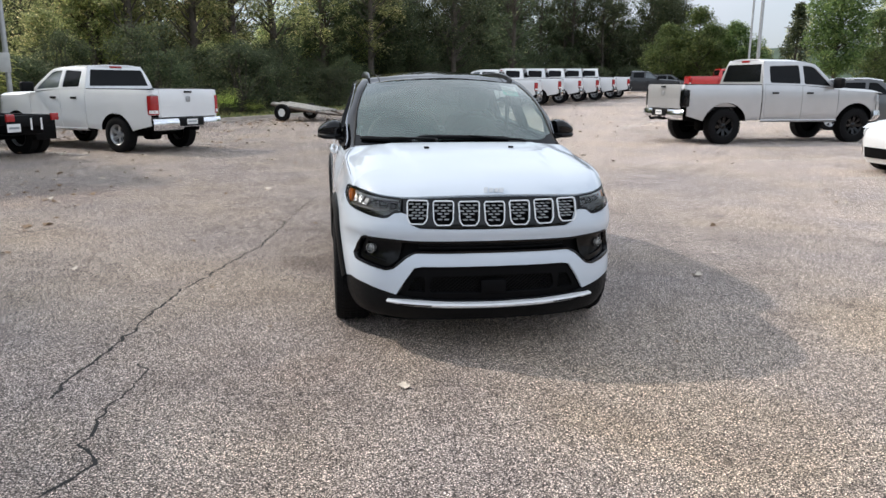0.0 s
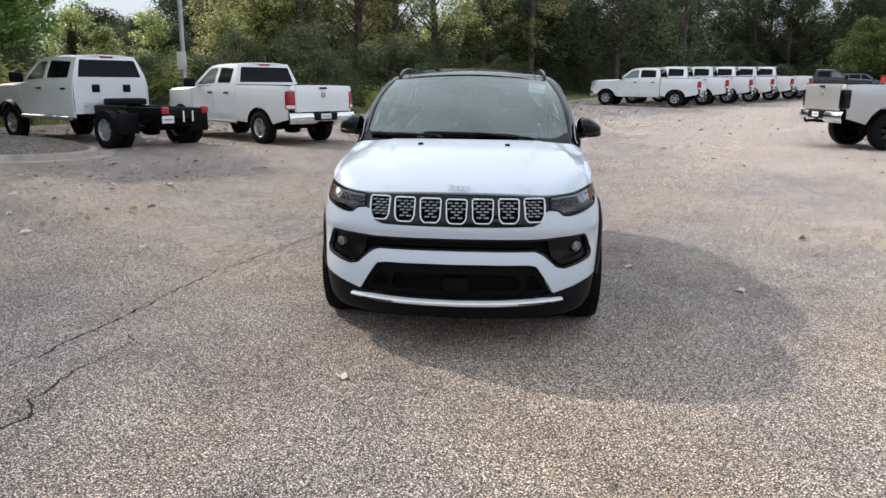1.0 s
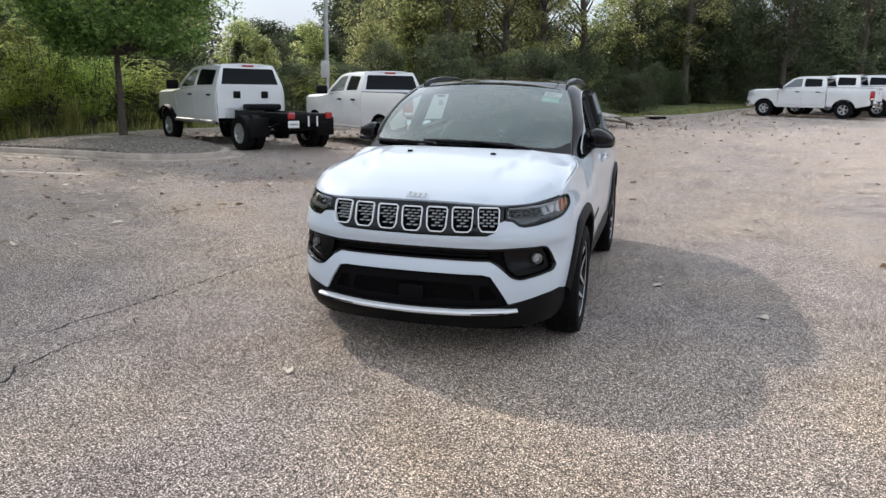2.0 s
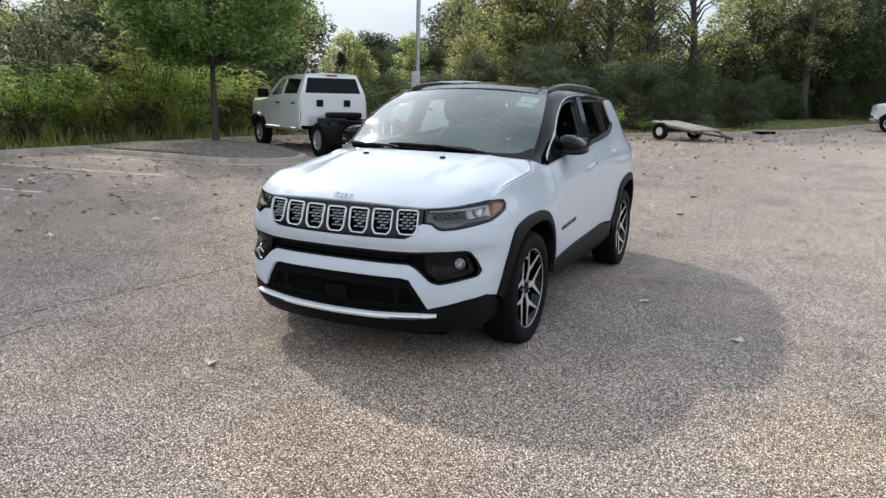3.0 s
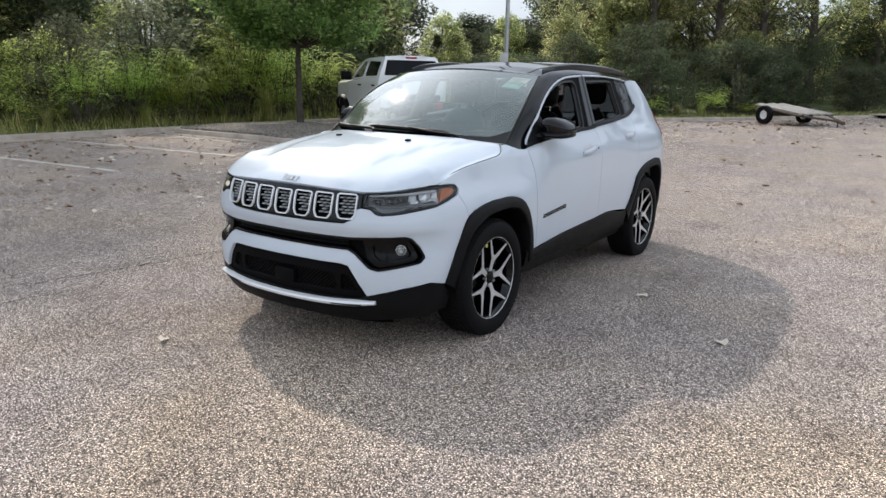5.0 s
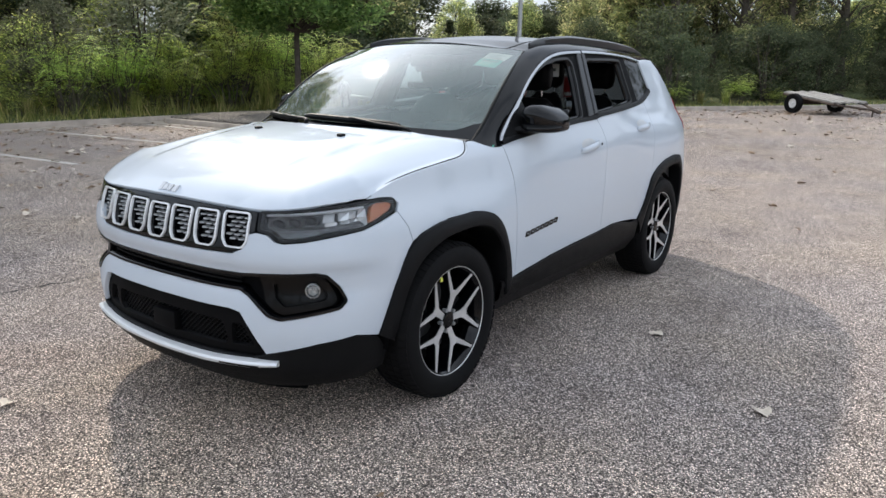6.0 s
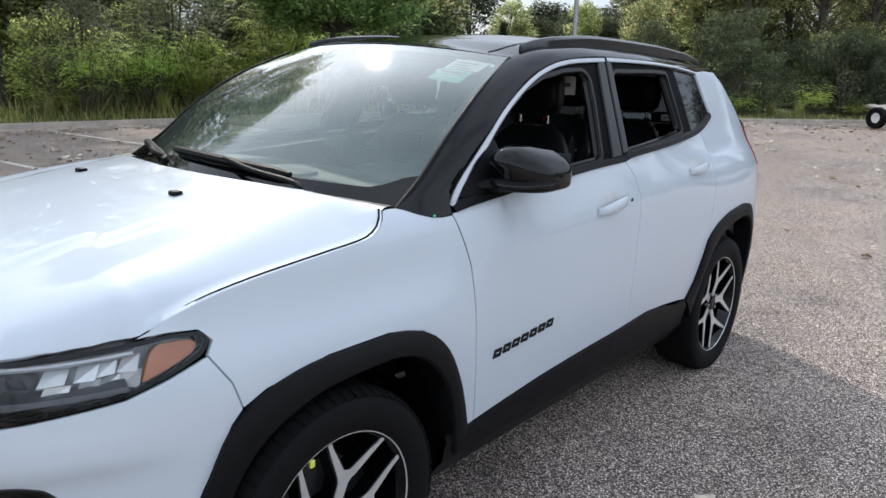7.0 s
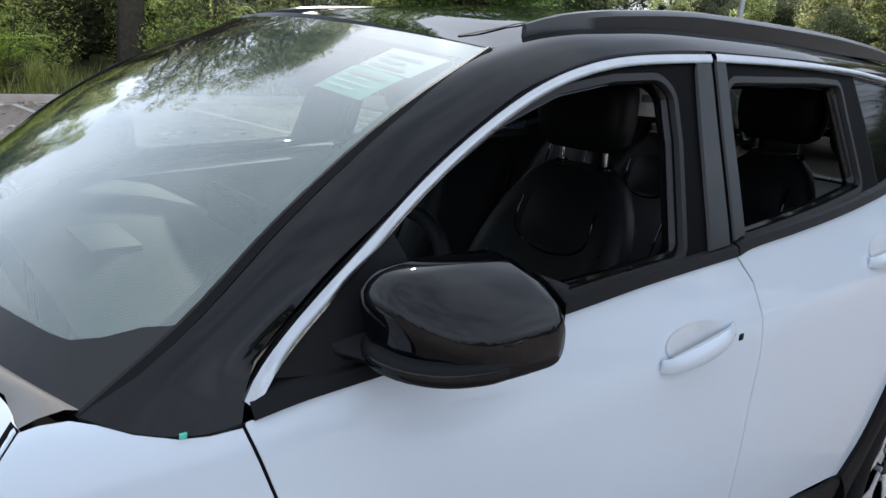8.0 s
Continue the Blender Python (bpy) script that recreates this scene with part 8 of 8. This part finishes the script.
for k in range(22):
    x, y = along(S0 + (S1 - S0) * 0.36 * (k + random.random()) / 22, random.uniform(1.0, 2.2))
    if in_clearing(x, y, 0.9):
        continue
    copy_thing(sumac[k % 2], pose(x, y, ground_z(x, y) + 0.02, 0, 0, random.uniform(0, 360)) @ Matrix.Diagonal((0.5, 0.5, random.uniform(0.3, 0.5), 1)))
clump = grass_clump("tall arching grass clump behind the kerb", 1.35, pose(-15.0, 12.9, 0.12))
for k in range(34):
    s = S0 + (S1 - S0) * 0.34 * (k + random.random()) / 34
    x, y = along(s, random.uniform(0.8, 2.6))
    copy_thing(clump, pose(x, y, ground_z(x, y) + 0.1, 0, 0, random.uniform(0, 360)) @ Matrix.Scale(random.uniform(0.35, 0.7), 4))

# tall weeds and grass between kerb and shrubs
n = 34000
ss = RNG.uniform(S0, S1, n)
v = np.zeros((n, 3, 3))
for i, s in enumerate(ss):
    d = 0.35 + abs(RNG.normal()) * 1.7
    x, y = along(float(s), float(d))
    z = ground_z(x, y) + 0.08
    hgt = RNG.uniform(0.06, 0.36) * (0.5 + 0.5 * min(1, d)) * ((2.0 if RNG.uniform() < 0.3 else 1.0) if y < 18 else 0.45)
    a = RNG.uniform(0, 6.28)
    w = RNG.uniform(0.008, 0.022)
    ln = RNG.normal(size=2) * 0.25 * hgt
    v[i] = [(x - w * math.cos(a), y - w * math.sin(a), z), (x + w * math.cos(a), y + w * math.sin(a), z), (x + ln[0], y + ln[1], z + hgt)]
ob = leaf_mesh("weeds", v.reshape(-1, 3), np.arange(3 * n).reshape(-1, 3), GRASS_LEAF, None, "rough grass and weeds behind the kerb")
tagged(ob, kind="stuff", category="grass")

# far woods on the right and the hills
for k in range(26):
    x, y = 34 + k * 5.5 + random.uniform(-2, 2), 96 - k * 2.2 + random.uniform(-4, 8)
    put(random.choice(small + tall[:1]), x, y, random.uniform(0.7, 1.1), 10)
LEAF_FAR = leaf_material("shade_tree_leaves", (0.03, 0.065, 0.016), (0.12, 0.19, 0.045), (0.22, 0.27, 0.07), thin=2.2)
green = [tree("woodland_tree", "rounded mid-green tree at the lot's far side", h, 0.8, r, 150, 100, 0.11, 0.11, LEAF_FAR, pose(x, y, ground_z(x, y)), group="woodland trees", clump_r=0.65) for h, r, x, y in ((7.2, 2.4, 32.2, 59.0), (6.0, 2.6, 36.3, 60.0))]
for x, y, k, src in ((34.4, 61.5, 0.95, green[1]), (30.0, 60.5, 0.8, green[0]), (46.7, 55.0, 0.95, green[0]), (50.0, 56.0, 0.95, green[1]), (53.5, 55.0, 0.9, green[0]), (37.9, 53.3, 1.2, fir)):
    put(src, x, y, k, 4)
tree("maple_tree", "full green shade tree at the far side of the lot", 11.5, 2.0, 2.0, 260, 110, 0.12, 0.16, LEAF_FAR, pose(36.0, 45.6, ground_z(36, 45)), clump_r=0.75)
# woods that close the lot behind and beside the walk
for k in range(64):
    i = 12 + (len(edge_back) - 16) * (k + random.random()) / 64
    a, b = Vector(edge_back[int(i)]), Vector(edge_back[int(i) + 1])
    t = (b - a).normalized()
    d = random.uniform(3, 9)
    put(random.choice(tall_dark + small + backwood), a.x - t.y * d, a.y + t.x * d, random.uniform(0.75, 1.1), 4)
HILL = plain("far_woods", (0.055, 0.085, 0.05), 0.95, 0.0, 0.6, 0.12, 0.6, 0.6)
for dist, ph in ((330, 0.0), (520, 2.0)):
    v, f = [], []
    cols, rows_h = 420, 9
    for r in range(rows_h):
        for k in range(cols + 1):
            a = radians(-100 + 200 * k / cols)
            far_side = smoothstep(radians(16), radians(34), a)
            top = dist * (0.022 + 0.040 * far_side) * (1.0 + 0.25 * noise.noise((k * 0.02 + ph, 0, 0)))
            q = r / (rows_h - 1)
            rad = dist * (1 + 0.35 * q) + 3.0 * noise.noise((k * 0.9, r * 2.3, ph))
            z = top * q ** 0.8 + (2.2 * noise.noise((k * 0.55, r * 1.7, ph + 5)) + 1.2 * noise.noise((k * 1.3, r * 3.1, ph + 9))) * min(1, 3 * q)
            v.append((rad * math.sin(a), rad * math.cos(a), z - 1 + (1 if q else -1)))
    for r in range(rows_h - 1):
        for k in range(cols):
            a = r * (cols + 1) + k
            f.append((a, a + 1, a + cols + 2, a + cols + 1))
    tagged(part_py("hills", v, f, HILL, None, "low wooded hills on the horizon"), kind="structure")

# ---- poles, trailer, cracks, fallen leaves ----
def lamp_pole(x, y, h, label, r=0.085, head=True, box_on=False, arm=0.9, az=0.0):
    p = thing("lamp_pole", label, "lamp pole", pose(x, y, ground_z(x, y), 0, 0, az), "parking lot lamp poles")
    part("footing", lathe([(0.0, 0.28), (0.18, 0.28), (0.24, 0.25), (0.24, 0.001)], 24, "z"), CONCRETE, p, "round concrete footing")
    part("base_plate", boxed(-0.17, 0.17, -0.17, 0.17, 0.24, 0.27, 0.01), STEEL_GREY, p)
    part("shaft", tube([(0, 0, 0.25), (0, 0, h * 0.5), (0, 0, h)], [r, r * 0.85, r * 0.7], 14), STEEL_GREY, p, "galvanised steel shaft")
    if head:
        for s in (1, -1):
            part("lamp_head", boxed(min(s * 0.1, s * arm), max(s * 0.1, s * arm), -0.17, 0.17, h - 0.02, h + 0.12, 0.04), STEEL_GREY, p, "flat grey lamp head")
    if box_on:
        part("switch_box", boxed(-0.20, 0.10, -0.12, -0.04, 1.80, 2.38, 0.02), plain("white_box", (0.48, 0.49, 0.48), 0.5), p, "white metal box")
    return p


lamp_pole(-10.45, 20.1, 9.5, "galvanised lamp pole with a white box", box_on=True, az=20)
lamp_pole(27.7, 42.1, 9.5, "galvanised double lamp pole", r=0.13)
lamp_pole(26.7, 41.5, 9.5, "slim galvanised lamp pole beside another", r=0.08, head=False)
lamp_pole(48.0, 70.0, 6.4, "grey lamp pole with flat heads", r=0.10, arm=0.5)
lamp_pole(60.0, 68.0, 4.4, "grey lamp pole with flat heads far off", r=0.09, arm=0.4)

# flat utility trailer
OLD_WOOD = plain("weathered_planks", (0.33, 0.31, 0.28), 0.9, 0.0, 0.35, 6.0, 0.5, 60)
RUSTY = plain("rusty_steel", (0.10, 0.075, 0.06), 0.75, 0.4, 0.4, 9.0)
tr = thing("utility_trailer", "old flat wooden utility trailer with its tongue on the ground", "trailer", pose(-2.05, 26.1, ground_z(-2, 26), 0, 0, -31))
tilt = lambda x: 0.57 - 0.13 * x
for k in range(9):
    y0 = -0.80 + k * 0.18
    rows = [[Vector((x, y, tilt(x) + z + 0.006 * math.sin(k * 3.1 + x))) for y, z in ((y0, 0.0), (y0, 0.045), (y0 + 0.17, 0.045), (y0 + 0.17, 0.0))] for x in np.linspace(-0.66 - 0.07 * (k % 3), 1.38 + 0.05 * (k % 2), 5)]
    loft("plank", rows, OLD_WOOD, tr, closed=True, cap=True)
for y in (-0.78, 0.78):
    part("side_rail", tube([(-0.66, y, tilt(-0.66) - 0.04), (1.38, y, tilt(1.38) - 0.04)], 0.045, 6), RUSTY, tr, "rusty steel side rail")
for s in (1, -1):
    part("tongue", tube([(1.32, s * 0.70, tilt(1.32) - 0.05), (2.25, s * 0.05, 0.22)], 0.04, 6), RUSTY, tr, "steel drawbar")
part("coupler", tube([(2.2, 0, 0.22), (2.46, 0, 0.16)], 0.06, 8), RUSTY, tr)
part("jack_stand", tube([(2.22, 0, 0.0), (2.22, 0, 0.26)], 0.025, 6), RUSTY, tr)
part("axle", tube([(0, -1.0, 0.33), (0, 1.0, 0.33)], 0.035, 8), RUSTY, tr)
part("axle_bracket", boxed(-0.05, 0.05, -0.7, 0.7, 0.33, tilt(0) - 0.03, 0.01), RUSTY, tr)
for s in (1, -1):
    w = thing("trailer_wheel", "", "")
    w.parent = tr
    w.matrix_basis = pose(0, s * -1.02, 0.33, 0, 0, -90 * s)
    part("tyre", lathe([(-0.09, 0.19), (-0.1, 0.30), (-0.07, 0.33), (0.07, 0.33), (0.1, 0.30), (0.09, 0.19), (0.05, 0.155)], 32), RUBBER, w)
    rim = part("rim", lathe([(-0.06, 0.165), (0.05, 0.155), (0.055, 0.135), (0.03, 0.10), (0.03, 0.06), (0.06, 0.05), (0.065, 0.001)], 32), PAPER, w, "white steel rim")

# long cracks in the asphalt
CRACK = plain("crack_shadow", (0.018, 0.017, 0.016), 0.95, 0.0, 0.3, 30)


def crack(pts, w0, w1, seed):
    rng = np.random.default_rng(seed)
    line = []
    for (x0, y0), (x1, y1) in zip(pts, pts[1:]):
        L = math.hypot(x1 - x0, y1 - y0)
        k = max(2, int(L / 0.035))
        amp, off = 0.022, 0.0
        for i in range(k):
            t = i / k
            off = off * 0.72 + rng.normal() * 0.010
            line.append((x0 + (x1 - x0) * t - (y1 - y0) / L * off, y0 + (y1 - y0) * t + (x1 - x0) / L * off))
    line.append(pts[-1])
    v = []
    n = len(line)
    for i, p in enumerate(line):
        a, b = Vector(line[max(0, i - 1)]), Vector(line[min(n - 1, i + 1)])
        t = (b - a).normalized()
        w = (w0 + (w1 - w0) * i / n) * rng.uniform(0.5, 1.7)
        v += [(p[0] - t.y * w, p[1] + t.x * w, 0.0022), (p[0] + t.y * w, p[1] - t.x * w, 0.0022)]
    f = [(2 * i, 2 * i + 1, 2 * i + 3, 2 * i + 2) for i in range(n - 1)]
    ob = part_py("asphalt_crack", v, f, CRACK, None, "thin dark crack in the asphalt")
    return tagged(ob, kind="structure")


crack([(-2.12, -2.5), (-2.08, -2.13), (-1.95, -1.90), (-2.08, -1.67), (-2.0, -1.04), (-1.97, -0.84), (-2.05, -0.74)], 0.008, 0.004, 1)
crack([(-2.36, -1.18), (-2.37, -1.06), (-2.23, -0.29), (-2.17, 0.29), (-2.06, 0.87), (-1.85, 1.58), (-1.58, 2.49), (-1.31, 4.5), (-1.1, 5.6)], 0.008, 0.005, 2)
crack([(3.5, 13.9), (1.5, 14.2), (-0.8, 14.5)], 0.012, 0.008, 3)
crack([(1.9, 8.6), (4.5, 9.3), (7.3, 9.2)], 0.008, 0.006, 4)
crack([(-4.2, 3.3), (-3.6, 3.8), (-2.8, 4.0)], 0.008, 0.005, 5)

# fallen leaves
DRY = [plain("dry_leaf_brown", (0.26, 0.17, 0.10), 0.8, 0.0, 0.4, 40), plain("dry_leaf_pale", (0.62, 0.54, 0.44), 0.8, 0.0, 0.3, 40), plain("dry_leaf_yellow", (0.50, 0.36, 0.12), 0.8, 0.0, 0.3, 40)]


def leaf_shape(size, curl, rng):
    v, f = [], []
    n = 12
    v.append((0, 0, 0.012))
    for k in range(n):
        a = 2 * math.pi * k / n
        r = size * (0.62 + 0.38 * abs(math.cos(1.5 * a))) * rng.uniform(0.8, 1.1)
        v.append((r * math.cos(a), r * math.sin(a) * 0.8, 0.006 + curl * (r / size) ** 2 * abs(math.sin(a + 0.5))))
    f = [(0, 1 + k, 1 + (k + 1) % n) for k in range(n)]
    return v, f


rng = np.random.default_rng(5)
for k, (x, y, sz, mt) in enumerate(((2.07, 0.66, 0.055, 1), (-0.60, -1.285, 0.045, 1), (1.345, 1.33, 0.05, 1), (-1.86, 0.84, 0.03, 0), (0.95, 0.45, 0.018, 1), (2.9, -1.9, 0.04, 2), (1.15, -0.85, 0.02, 0), (-1.35, -0.2, 0.02, 0), (-3.1, 1.6, 0.05, 1), (-3.9, 2.3, 0.05, 0))):
    v, f = leaf_shape(sz, sz * 0.5, rng)
    a = rng.uniform(0, 6.28)
    ob = part_py("fallen_leaf", v, f, DRY[mt], None, ("dry brown fallen leaf on the asphalt", "pale dry fallen leaf on the asphalt", "yellowed fallen leaf on the asphalt")[mt])
    ob.matrix_basis = pose(x, y, 0.001, 0, 0, math.degrees(a))
    tagged(ob, category="leaf", group="fallen leaves")
for mt, n in ((0, 3400), (1, 1500)):
    V, F = [], []
    for k in range(n):
        if rng.uniform() < 0.84:
            s = rng.uniform(S0, S1)
            d = -0.2 - abs(rng.normal()) * (3.0 if mt == 0 else 5.0)
            x, y = along(float(s), float(d))
        else:
            x, y = (rng.uniform(-13.5, -4), rng.uniform(0, 9)) if rng.uniform() < 0.45 else (rng.uniform(-13, 14), rng.uniform(1.5, 30))
        if (-1.0 < x < 0.95 and -1 < y < 3.6) or math.hypot(x - 0.8, y + 1.5) < 4.5:
            continue
        sz = rng.uniform(0.025, 0.065) * (1.0 if y < 12 else 1.4)
        a = rng.uniform(0, 6.28)
        z = ground_z(x, y)
        b = len(V)
        for q in range(6):
            t = a + 2 * math.pi * q / 6
            r = sz * (1 if q % 3 else 0.6) * rng.uniform(0.7, 1.1)
            V.append((x + r * math.cos(t), y + r * math.sin(t), z + 0.006 + rng.uniform(0, 0.75) * sz))
        F.append(tuple(range(b, b + 6)))
    ob = part_py("leaf_litter", V, F, DRY[mt], None, "scattered dry leaves on the lot", smooth=False)
    tagged(ob, kind="stuff", category="leaves")
# storm drain in the kerb
dr = thing("storm_drain", "dark kerb inlet of a storm drain", "drain", pose(0.95, 32.1, ground_z(1, 32), 0, 0, 54))
part("inlet", boxed(-0.45, 0.45, -0.1, 0.2, 0.01, 0.13, 0.01), BLACK_DEEP, dr)
part("inlet_top", boxed(-0.6, 0.6, -0.06, 0.5, 0.13, 0.17, 0.01), CONCRETE, dr)
